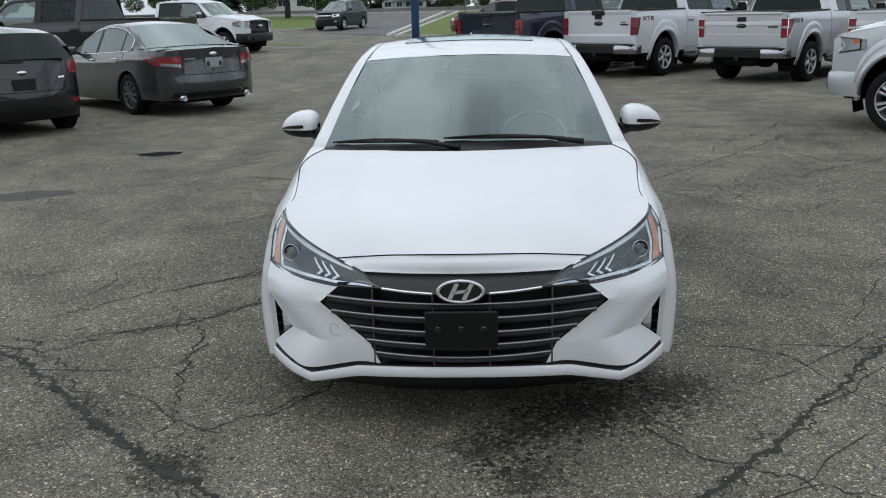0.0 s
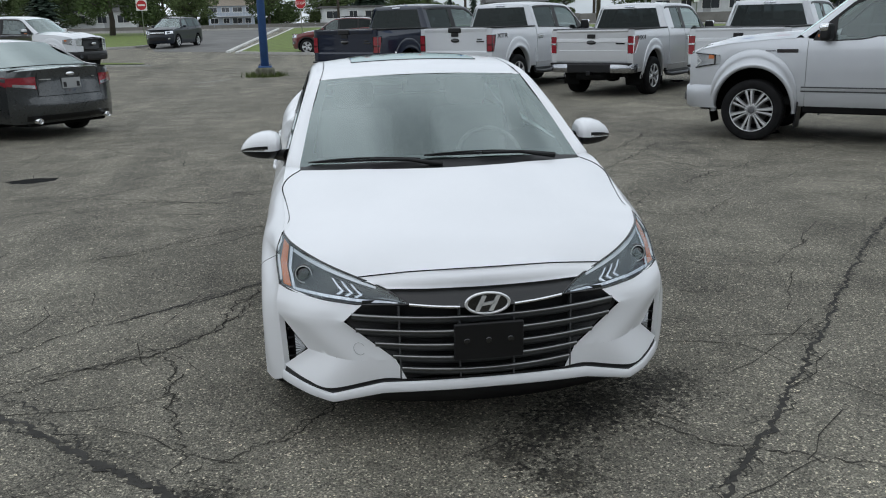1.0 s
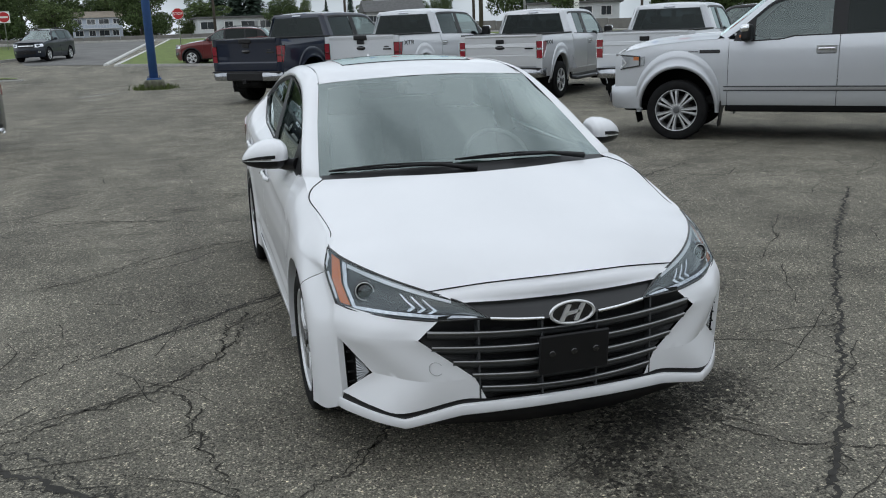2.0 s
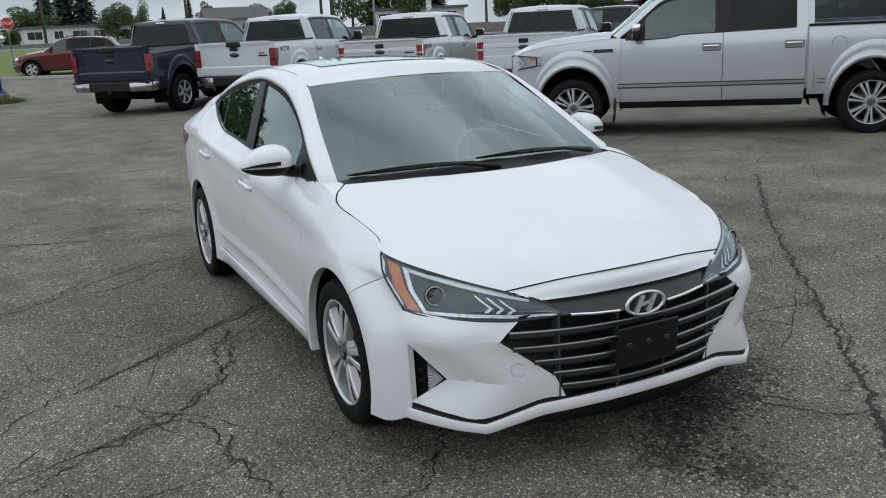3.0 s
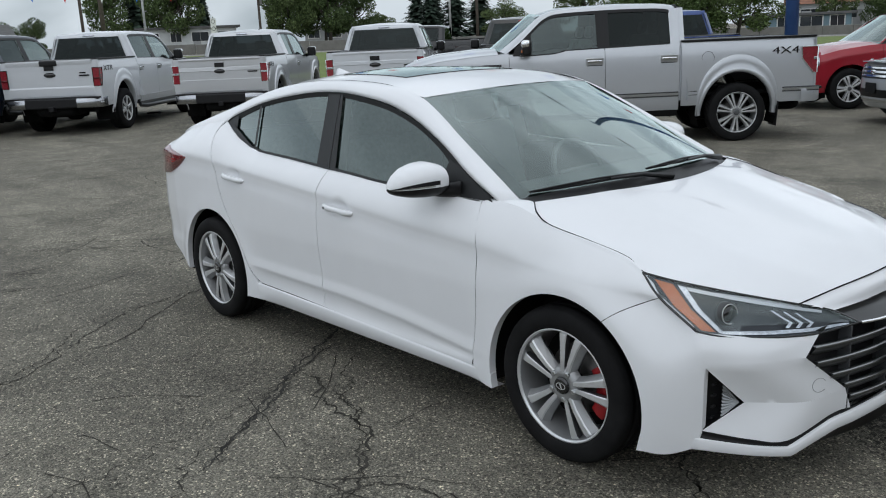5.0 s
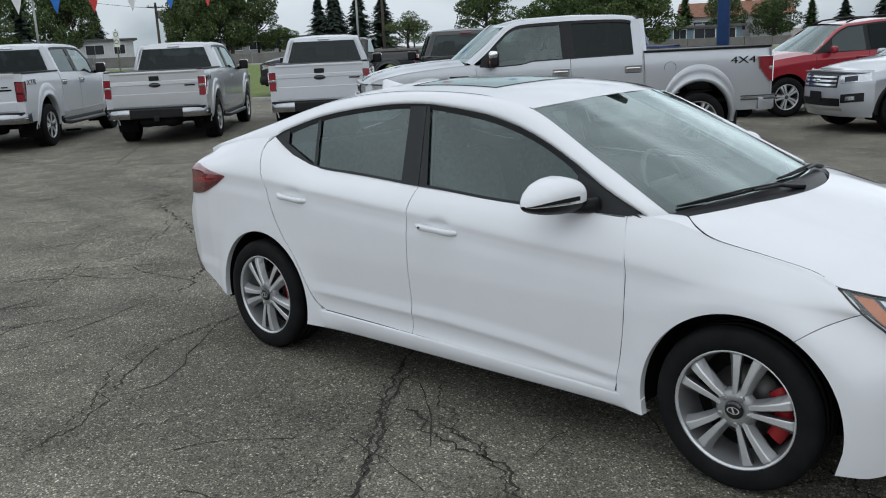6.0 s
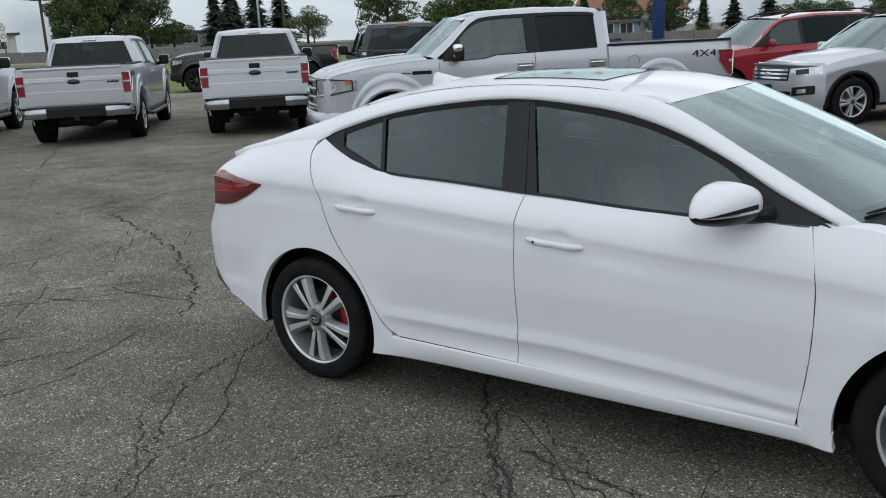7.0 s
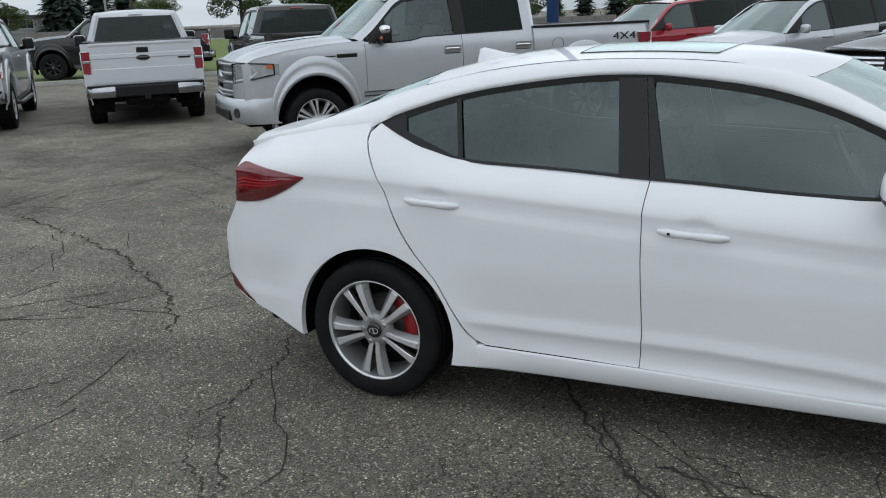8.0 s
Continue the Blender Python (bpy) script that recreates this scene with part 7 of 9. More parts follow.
    rf = np.array([[(x * (gx(y, rz(y)) - 0.07), y - (0.10 * (1 - x * x) if i == 0 else 0), rz(y) + 0.035 + 0.035 * (1 - x * x)) for x in np.linspace(-1, 1, 13)] for i, y in enumerate(rs)])
    panel("roof", rf, body, t)
    # rear
    rgb, zb = s_["rg_base"]
    rg = np.array([[(x * ((gx(y_r, rz(y_r)) - 0.08) * (1 - v) + (xf(min(rgb, yE), zb) - 0.10) * v), y_r + (rgb - y_r) * v + 0.05 * (1 - x * x), rz(y_r) + 0.05 + (zb - rz(y_r) - 0.05) * v + 0.02 * (1 - x * x)) for v in np.linspace(0, 1, 8)] for x in np.linspace(-1, 1, 13)])
    panel("rear_window", rg, s_.get("rear_glass", PRIVACY), t)
    if s_.get("deck"):
        dk = np.array([[(x * (xf(min(y, yE), bz(y)) - 0.0), y + 0.06 * (1 - x * x) * (L1 - 0.06 - y) / (L1 - 0.06 - rgb) - ((c1 - 0.06) * abs(x) ** 3 if y > yE else 0), bz(y) + 0.035 * (1 - x * x)) for x in np.linspace(-1, 1, 15)] for y in np.linspace(rgb - 0.02, L1 - 0.06, 8)])
        panel("boot_lid", dk, body, t)
        for s in (1, -1):
            oc = crv([(gx(y, rz(y)) + 0.006, y, rz(y)) for y in (y_r, 2.60, 2.75)] + [(gx(2.88, 1.12) + 0.004, 2.88, 1.12), (gx(2.93, bz(2.93)) + 0.004, 2.93, bz(2.93) + 0.004)] + [(xf(3.10, bz(3.10)) - 0.006, 3.10, bz(3.10) + 0.006), (xf(3.22, bz(3.22)) - 0.012, 3.22, bz(3.22) + 0.014), (xf(3.42, bz(3.42)) - 0.02, 3.42, bz(3.42) + 0.008)], 22)
            ge = rg[-1] + np.array([0.012, 0, 0.004])
            ic = crv([tuple(v) for v in ge] + [(ge[-1][0] + 0.02, ge[-1][1] + 0.20, bz(rgb + 0.2) + 0.014)], 22)
            tt = np.linspace(0, 1, 6)[None, :, None]
            panel("rear_pillar", both((1 - tt) * oc[:, None] + tt * ic[:, None] + np.array([0.012, 0, 0.014]) * np.sin(np.pi * tt), s), body, t)

    def surf(front, x, z, out=0.0):
        prof = s_["nose"] if front else s_["tail"]
        dy = float(np.interp(z, [p[0] for p in prof], [p[1] for p in prof]))
        if front:
            ye = L0 + c0
            return np.array([x * xf(ye, max(z, low)), L0 + dy + (c0 - dy) * abs(x) ** 3 - out, z])
        ye = yE
        return np.array([x * xf(ye, max(z, low)), L1 - dy - (c1 - dy) * abs(x) ** 3 + out, z])

    for front, nm in ((True, "front_bumper"), (False, "rear_bumper" if s_.get("deck") else "tailgate")):
        prof = s_["nose"] if front else s_["tail"]
        z0, z1 = prof[0][0], prof[-1][0]
        P = np.array([[surf(front, x, z) for x in np.linspace(-1, 1, 25)] for z in np.linspace(z0, z1, 14)])
        if s_.get("deck") and not front:
            P[..., 2] += 0.035 * (1 - np.linspace(-1, 1, 25) ** 2)[None] * np.clip((P[..., 2] - 0.93) / (z1 - 0.93), 0, 1)
        panel(nm, P, body, t)

    def patch(nm, front, x0, x1, za, zb_, mat, out=0.006, parent=t, n=10):
        """za, zb_: heights at x0 and x1."""
        P = np.array([[surf(front, x0 + (x1 - x0) * u, (za[0] * (1 - u) + za[1] * u) * (1 - v) + (zb_[0] * (1 - u) + zb_[1] * u) * v, out) for v in np.linspace(0, 1, 4)] for u in np.linspace(0, 1, n)])
        bm = bmesh.new()
        add_grid(bm, P)
        skirt(bm, P, (0, 0.03 if front else -0.03, 0))
        return part(nm, bm, mat, parent)

    for it in s_["marks"]:
        nm, front, x0, x1, za, zb_, mat = it[:7]
        out = it[7] if len(it) > 7 else 0.006
        if it[0].startswith("="):
            patch(nm[1:], front, x0, x1, za, zb_, mat, out)
        else:
            for s in (1, -1):
                patch(nm, front, s * x0, s * x1, za, zb_, mat, out)
    for s in (1, -1):
        for nm, pts, mat in s_.get("side_marks", ()):
            bm = bmesh.new()
            q = [(s * (xf(y, z) + 0.006), y, z) for y, z in pts]
            bm.faces.new([bm.verts.new(v) for v in q])
            part(nm, bm, mat, t)
    ex = s_.get("exhaust")
    if ex:
        for s in (1, -1):
            eb = bmesh.new()
            lathe(eb, [(-0.12, 0.035), (0.03, 0.042), (0.03, 0.034), (-0.1, 0.03)], 16, 0, "z")
            part("exhaust_tip", eb, CHROME, t, m=Matrix.Translation((s * 0.58, L1 - 0.08, ex)) @ Matrix.Rotation(radians(-90), 4, "X"))
    if s_.get("plate"):
        z, front = s_["plate"]
        pb = bmesh.new()
        p = surf(front, 0, z, 0.012)
        box(pb, Matrix.Translation(p), 0.31, 0.012, 0.155, 0.004)
        part("plate_holder", pb, s_.get("plate_mat", GREYTRIM), t)
    bb = bmesh.new()
    lathe(bb, [(0.0, 1.0), (0.012, 0.9), (0.014, 0.0)], 20, 0, "z")
    for front, z in s_.get("badge", ()):
        p = surf(front, 0, z, 0.006)
        part("oval_badge", bb.copy(), CHROME, t, m=Matrix.Translation(p) @ Matrix.Rotation(radians(90 if front else -90), 4, "X") @ Matrix.Diagonal((0.07, 0.035, 1, 1)))
    bb.free()
    ub = bmesh.new()
    box(ub, Matrix.Translation((0, (L0 + L1) / 2, low + 0.04)), 2 * W - 0.5, L1 - L0 - 0.5, 0.10, 0.03)
    box(ub, Matrix.Translation((0, WB / 2, low + 0.06)), 2 * W - 0.16, WB - 2 * ra - 0.05, 0.12, 0.03)
    box(ub, Matrix.Translation((0, L0 + 0.75, 0.55)), 2 * W - 0.7, 0.8, 0.35, 0.05)
    part("underbody", ub, DARK, t)
    db = bmesh.new()
    box(db, Matrix.Translation((0, wsb + 0.42, bz(wsb + 0.4) - 0.10)), 2 * W - 0.3, 0.5, 0.18, 0.06)
    part("dashboard", db, CABIN, t)
    for x in (-0.37, 0.37):
        rounded_seat(t, x, wsb + 1.05, bz(1) - 0.50)
    rounded_seat(t, 0, wsb + 1.72, bz(1) - 0.66, w=1.2)
    return t


SUV = dict(W=0.92, L0=-0.90, L1=3.62, WB=2.69, R=0.36, low=0.30, wheel=SUV_W, cladding=TRIM, c0=0.42,
           hood=[(-0.48, 0.92), (-0.2, 0.99), (0.3, 1.06), (0.55, 1.08)], belt=[(0.55, 1.08), (1.5, 1.11), (2.8, 1.19), (3.4, 1.22)],
           roof=[(0.58, 1.09), (0.85, 1.28), (1.15, 1.48), (1.35, 1.56), (1.9, 1.61), (2.7, 1.59), (3.2, 1.52), (3.40, 1.36)], ws_top=1.30, rg_top=3.18, rg_base=(3.50, 1.20),
           seams=(0.55, 1.55, 2.55), wins=[(0.95, 1.50), (1.60, 2.45), (2.52, 3.05)], glass=[CARGL, PRIVACY, PRIVACY], rails=(1.4, 3.1), tumble=0.40,
           nose=[(0.26, 0.10), (0.34, 0.03), (0.52, 0.0), (0.70, 0.01), (0.88, 0.05), (0.96, 0.16)], tail=[(0.30, 0.14), (0.42, 0.02), (0.60, 0.0), (0.85, 0.04), (1.10, 0.08), (1.22, 0.13)], badge=[(True, 0.80)], plate=(0.56, True), plate_mat=TRIM,
           marks=[("=grille", True, -0.52, 0.52, (0.70, 0.70), (0.88, 0.88), TRIM), ("=grille_bar", True, -0.50, 0.50, (0.725, 0.725), (0.755, 0.755), CHROME, 0.014), ("=grille_bar", True, -0.50, 0.50, (0.785, 0.785), (0.815, 0.815), CHROME, 0.014), ("=grille_bar", True, -0.50, 0.50, (0.845, 0.845), (0.872, 0.872), CHROME, 0.014),
                  ("headlight", True, 0.56, 0.97, (0.76, 0.80), (0.88, 0.93), REFL), ("lamp_bowl", True, 0.64, 0.82, (0.79, 0.81), (0.86, 0.885), LAMPDK, 0.010), ("fog_surround", True, 0.60, 0.90, (0.47, 0.50), (0.60, 0.63), TRIM), ("fog_lamp", True, 0.68, 0.80, (0.51, 0.52), (0.57, 0.58), REFL, 0.012),
                  ("=lower_intake", True, -0.58, 0.58, (0.42, 0.42), (0.54, 0.54), TRIM), ("=skid_strip", True, -0.62, 0.62, (0.355, 0.355), (0.395, 0.395), SATIN), ("tail_light", False, 0.62, 1.0, (0.86, 0.86), (1.12, 1.12), TAILRED)],
           side_marks=[("tail_light", [(3.12, 0.98), (3.32, 0.90), (3.32, 1.12), (3.15, 1.10)], TAILRED)])
BIGSUV = dict(SUV, W=0.93, L0=-0.95, L1=3.95, WB=2.89, R=0.37, low=0.28, cladding=None,
              hood=[(-0.53, 0.98), (-0.2, 1.06), (0.3, 1.12), (0.50, 1.13)], belt=[(0.50, 1.13), (1.5, 1.15), (3.0, 1.19), (3.8, 1.21)],
              roof=[(0.53, 1.14), (0.80, 1.33), (1.05, 1.52), (1.25, 1.61), (2.0, 1.67), (3.0, 1.66), (3.5, 1.60), (3.72, 1.36)], ws_top=1.22, rg_top=3.48, rg_base=(3.82, 1.20), seams=(0.55, 1.60, 2.65), wins=[(0.90, 1.55), (1.65, 2.60), (2.70, 3.40)],
              glass=[CARGL, PRIVACY, PRIVACY], rails=(1.3, 3.4), nose=[(0.26, 0.10), (0.36, 0.02), (0.60, 0.0), (0.80, 0.02), (0.98, 0.06), (1.03, 0.14)], tail=[(0.30, 0.10), (0.42, 0.02), (0.70, 0.0), (1.0, 0.03), (1.22, 0.08)], badge=[(True, 0.86)], plate=(0.56, True),
              marks=[("=grille", True, -0.48, 0.48, (0.74, 0.74), (0.95, 0.95), TRIM), ("=grille_bar", True, -0.48, 0.48, (0.83, 0.83), (0.87, 0.87), CHROME, 0.014), ("headlight", True, 0.56, 0.98, (0.76, 0.80), (0.93, 0.95), REFL), ("lamp_bowl", True, 0.66, 0.82, (0.80, 0.82), (0.90, 0.91), LAMPDK, 0.010), ("=lower_intake", True, -0.6, 0.6, (0.42, 0.42), (0.58, 0.58), TRIM), ("fog_lamp", True, 0.70, 0.82, (0.48, 0.49), (0.56, 0.57), REFL, 0.012), ("tail_light", False, 0.70, 1.0, (0.86, 0.86), (1.12, 1.12), TAILRED)],
              side_marks=[])
SEDAN = dict(W=0.92, L0=-0.98, L1=3.95, WB=2.70, R=0.33, low=0.22, wheel=DARK_W, cladding=None, c0=0.42, c1=0.34, deck=True, chrome=True, tumble=0.50,
             hood=[(-0.54, 0.72), (-0.1, 0.84), (0.4, 0.93), (0.55, 0.945)], belt=[(0.55, 0.945), (1.5, 0.965), (2.6, 1.01), (3.1, 1.05), (3.6, 1.04), (3.95, 1.02)],
             roof=[(0.58, 0.95), (0.95, 1.16), (1.30, 1.33), (1.6, 1.39), (2.0, 1.41), (2.4, 1.37), (2.75, 1.27), (3.02, 1.12)], ws_top=1.42, rg_top=2.42, rg_base=(3.20, 1.07), seams=(0.62, 1.62, 2.60), wins=[(0.95, 1.56), (1.66, 2.48), (2.53, 2.86)], glass=[SMOKED, SMOKED, SMOKED], rear_glass=REARGL, handle=CHROME,
             nose=[(0.20, 0.08), (0.40, 0.0), (0.60, 0.02), (0.78, 0.12)], tail=[(0.26, 0.16), (0.36, 0.05), (0.52, 0.0), (0.62, 0.04), (0.90, 0.08), (1.02, 0.06)], exhaust=0.30, plate=(0.83, False), plate_mat=GREYSIDE, badge=[(False, 0.965)],
             marks=[("tail_light", False, 0.61, 1.0, (0.765, 0.82), (0.945, 0.94), TAILRED), ("reverse_lamp", False, 0.63, 0.93, (0.775, 0.81), (0.825, 0.85), REFL, 0.011), ("boot_seam", False, 0.594, 0.602, (0.66, 0.66), (1.0, 1.0), DARK, 0.003), ("plate_slot", False, 0.10, 0.155, (0.775, 0.775), (0.885, 0.885), TRIM, 0.021), ("=bumper_slot", False, -0.80, 0.80, (0.30, 0.30), (0.38, 0.38), TRIM), ("=boot_gap", False, -0.62, 0.62, (0.655, 0.655), (0.664, 0.664), DARK, 0.003), ("=bumper_crease", False, -0.95, 0.95, (0.545, 0.545), (0.556, 0.556), GREYTRIM, 0.004), ("=model_mark", False, 0.36, 0.55, (0.895, 0.895), (0.910, 0.910), SATIN, 0.008), ("=model_mark", False, -0.50, -0.44, (0.90, 0.90), (0.915, 0.915), SATIN, 0.008)],
             side_marks=[("tail_light", [(3.33, 0.90), (3.62, 0.80), (3.62, 0.95), (3.40, 0.955)], TAILRED)])
HATCH = dict(SUV, W=0.91, L0=-0.90, L1=3.45, WB=2.65, R=0.325, low=0.22, cladding=None, wheel=CAR_W,
             hood=[(-0.48, 0.76), (-0.1, 0.88), (0.3, 0.97), (0.42, 0.985)], belt=[(0.42, 0.985), (1.4, 1.0), (2.4, 1.07), (3.2, 1.15)],
             roof=[(0.45, 0.99), (0.80, 1.20), (1.1, 1.36), (1.35, 1.42), (1.9, 1.46), (2.5, 1.43), (2.95, 1.36), (3.15, 1.22)], ws_top=1.24, rg_top=2.95, rg_base=(3.32, 1.06), seams=(0.55, 1.5, 2.45), wins=[(0.85, 1.45), (1.52, 2.30), (2.38, 2.75)], rails=None,
             nose=[(0.20, 0.08), (0.40, 0.0), (0.60, 0.02), (0.80, 0.12)], tail=[(0.24, 0.14), (0.36, 0.03), (0.52, 0.0), (0.66, 0.02), (0.90, 0.06), (1.08, 0.12)], badge=[(False, 0.90)], plate=(0.74, False), plate_mat=TRIM,
             marks=[("tail_light", False, 0.80, 1.0, (0.88, 0.84), (1.02, 1.05), TAILRED), ("bumper_reflector", False, 0.80, 0.98, (0.44, 0.44), (0.50, 0.50), TAILRED), ("=valance", False, -0.9, 0.9, (0.26, 0.26), (0.40, 0.40), TRIM), ("=gate_gap", False, -0.78, 0.78, (0.632, 0.632), (0.642, 0.642), DARK, 0.003), ("=gate_lip", False, -0.55, 0.55, (0.835, 0.835), (0.85, 0.85), GLOSSBLK, 0.012), ("=rear_wiper", False, -0.06, 0.34, (1.04, 1.05), (1.065, 1.07), TRIM, 0.025), ("=model_mark", False, 0.5, 0.64, (0.80, 0.80), (0.82, 0.82), CHROME, 0.008), ("=model_mark", False, -0.70, -0.58, (0.80, 0.80), (0.825, 0.825), CHROME, 0.008)],
             side_marks=[("tail_light", [(2.95, 0.97), (3.13, 0.86), (3.13, 1.06), (3.0, 1.05)], TAILRED)])


def by_wheel(x, y, h, wx, wy=0.0, z=0.0):
    """Pose that puts the wheel face (wx, wy) of the car over (x, y)."""
    m = at_heading(0, 0, h)
    return Matrix.Translation(Vector((x, y, z)) - m @ Vector((wx, wy, 0))) @ m


def ground_z(x, y):
    """The lot is level; the street side rises slowly."""
    d = max(0.0, y - 25.0)
    return 0.025 * d * d / (d + 4.0) if d < 60 else 0.025 * 60 * 60 / 64


car("sedan", by_wheel(-5.85, 10.5, LOT_H, 0.92 * 1.03, 2.80 * 1.03) @ Matrix.Scale(1.03, 4), GREYP, "dark grey four-door sedan with chrome window trim", "car", "cars at the lot edge", SEDAN)
car("hatchback", by_wheel(-6.24, 9.09, LOT_H, -0.91, 2.65), BLACK, "black hatchback with red tail lights", "car", "cars at the lot edge", HATCH)
car("suv", by_wheel(12.75, 4.9, LOT_H, 0.93), REDP, "bright red sport utility vehicle with roof bars", "suv", "suv row", BIGSUV)
car("suv", by_wheel(10.65, 2.36, LOT_H, 0.92), SILVER2, "silver compact suv with chrome grille bars", "suv", "suv row", SUV)
car("suv", by_wheel(8.55, -0.25, LOT_H, 0.92), BROWNP, "dark grey compact suv with chrome grille bars", "suv", "suv row", SUV)
car("suv", at_heading(-9.0, 48.6, -105, ground_z(-9, 49.5)), MIDNIGHT, "dark blue full-size suv on the access road", "suv", "", dict(BIGSUV, W=0.86))
car("suv", by_wheel(-0.9, 38.4, 164, 0.92, 0.0, ground_z(-1.0, 38.4)), MAROON, "maroon compact suv at the edge of the grass", "suv", "", SUV)
pickup(by_wheel(-10.1, 30.5, -20, -0.95, 0.0, 0.08) @ Matrix.Scale(1.09, 4), WHITE_T, "white crew-cab pickup with black grille", TRUCK_W6, front="black", tail="tall", handle_chrome=False, mirror_chrome=False, bars=False)
pickup(by_wheel(-9.25, 17.7, 172, 0.93, 4.0) @ Matrix.Scale(1.12, 4), BLACK, "black crew-cab pickup with a low bed", TRUCK_W6, handle_chrome=False, mirror_chrome=False, cover=True)
pickup(from_tail(9.45, 9.65, ROW_H), BROWNP, "dark grey pickup with a red roof brake light", TRUCK_W6, roof_lamp_red=True, handle_chrome=False, mirror_chrome=False)
pickup(from_tail(11.75, 7.55, ROW_H), BLUEP, "blue pickup with dark rear window", TRUCK_W6, roof_lamp_red=True, handle_chrome=False, mirror_chrome=False)
pickup(by_wheel(16.2, 24.2, 128, 0.95, 0.0, 0.08), BLACK, "black lifted pickup with black steel bumper and wheels", TRUCK_WB, front="black", handle_chrome=False, mirror_chrome=False)


# ---- ground, street and background ----
def make_ground():
    xs = np.concatenate([np.linspace(-900, -80, 6)[:-1], np.linspace(-80, 110, 30), np.linspace(110, 900, 6)[1:]])
    ys = np.concatenate([np.linspace(-700, -20, 6)[:-1], np.linspace(-20, 24, 8), np.linspace(25, 90, 40), np.linspace(100, 900, 7)])
    bm = bmesh.new()
    add_grid(bm, np.array([[(x, y, ground_z(x, y)) for y in ys] for x in xs]))
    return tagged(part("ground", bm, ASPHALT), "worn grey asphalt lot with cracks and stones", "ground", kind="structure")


GROUND = make_ground()
rng = random.Random(7)


def crack(pts, w=0.008, mat=CRACKM, wob=0.02, name="crack", lift=0.003):
    """An uneven crack along a few points of the lot."""
    p = crv(pts, max(12, int(np.linalg.norm(np.diff(np.array(pts), axis=0), axis=1).sum() / 0.020)))
    L, R_ = [], []
    drift = 0.0
    for i, (x, y) in enumerate(p):
        d = p[min(i + 1, len(p) - 1)] - p[max(i - 1, 0)]
        d = d / (np.linalg.norm(d) + 1e-9)
        nrm = np.array([-d[1], d[0]])
        drift = drift * 0.62 + rng.gauss(0, wob * 0.6)
        ww = w * (0.35 + 1.1 * rng.random()) * min(1, 0.25 + i / 6, 0.25 + (len(p) - 1 - i) / 6)
        c = np.array([x, y]) + nrm * drift
        L.append((*(c + nrm * ww), lift))
        R_.append((*(c - nrm * ww * (0.5 + rng.random())), lift))
    bm = bmesh.new()
    add_grid(bm, np.array([L, R_]), smooth=False)
    return part(name, bm, mat, GROUND)


for pts, w in (([(-2.6, -0.25), (-2.16, 0.01), (-1.72, 0.34), (-1.35, 0.61), (-1.11, 1.03), (-0.7, 1.6)], 0.007), ([(-1.42, 0.31), (-1.32, -0.26), (-1.2, -0.89)], 0.007), ([(-1.2, -0.92), (-0.94, -0.75), (-0.74, -0.59), (-0.60, -0.36), (-0.3, 0.1)], 0.007),
               ([(-3.6, 1.0), (-2.65, 1.16), (-2.01, 1.24), (-1.17, 1.41)], 0.004), ([(-1.35, -0.93), (-1.53, -0.96), (-1.9, -0.91)], 0.004), ([(0.63, -0.69), (0.82, -0.99), (0.97, -1.11), (1.18, -1.17), (1.6, -1.45)], 0.007),
               ([(-1.02, 1.49), (-1.15, 1.15), (-1.22, 0.76), (-1.52, 0.43), (-1.93, 0.2)], 0.010), ([(-1.48, 0.44), (-1.36, 0.09), (-1.33, -0.13), (-1.3, -0.31)], 0.007), ([(-1.6, 1.14), (-1.85, 1.07), (-2.09, 0.79), (-2.4, 0.5)], 0.007),
               ([(-0.45, -0.30), (-0.58, -0.36), (-0.72, -0.54), (-0.86, -0.68)], 0.008), ([(-2.2, 2.5), (-1.92, 2.77), (-1.42, 3.26), (-0.9, 3.3)], 0.005), ([(-1.03, 1.48), (-1.08, 1.18), (-1.13, 0.98), (-1.24, 0.76)], 0.006),
               ([(-0.3, 3.5), (-0.66, 3.38), (-1.20, 3.26), (-1.51, 3.06), (-1.97, 2.64), (-2.4, 2.45)], 0.008), ([(1.42, 7.79), (0.71, 5.9), (0.34, 5.27), (0.0, 4.7), (-0.54, 4.17)], 0.016), ([(-1.2, 5.7), (-0.82, 5.35), (-0.45, 5.03), (-0.05, 4.72)], 0.007),
               ([(-1.01, 2.15), (-1.41, 2.18), (-2.1, 2.4)], 0.004), ([(2.2, 15.2), (2.62, 13.66), (3.12, 11.93), (4.23, 10.03), (5.2, 8.6)], 0.016), ([(3.2, 12.07), (5.31, 14.89)], 0.014), ([(4.29, 8.32), (3.19, 6.67)], 0.012), ([(2.58, 6.74), (2.13, 5.96)], 0.010),
               ([(3.0, 4.2), (3.78, 4.84), (5.71, 6.21), (6.98, 6.57)], 0.010), ([(1.4, 3.6), (1.63, 4.17), (2.62, 5.34), (3.92, 7.11)], 0.012), ([(1.2, 3.9), (1.64, 3.65), (2.45, 2.83), (3.16, 3.42)], 0.008), ([(-6, 3.2), (-4.4, 3.8), (-2.6, 4.6), (-1.5, 4.4)], 0.010), ([(-4.5, 5.2), (-3.0, 5.0), (-1.2, 4.2)], 0.008)):
    crack(pts, w * 0.60, wob=0.024)
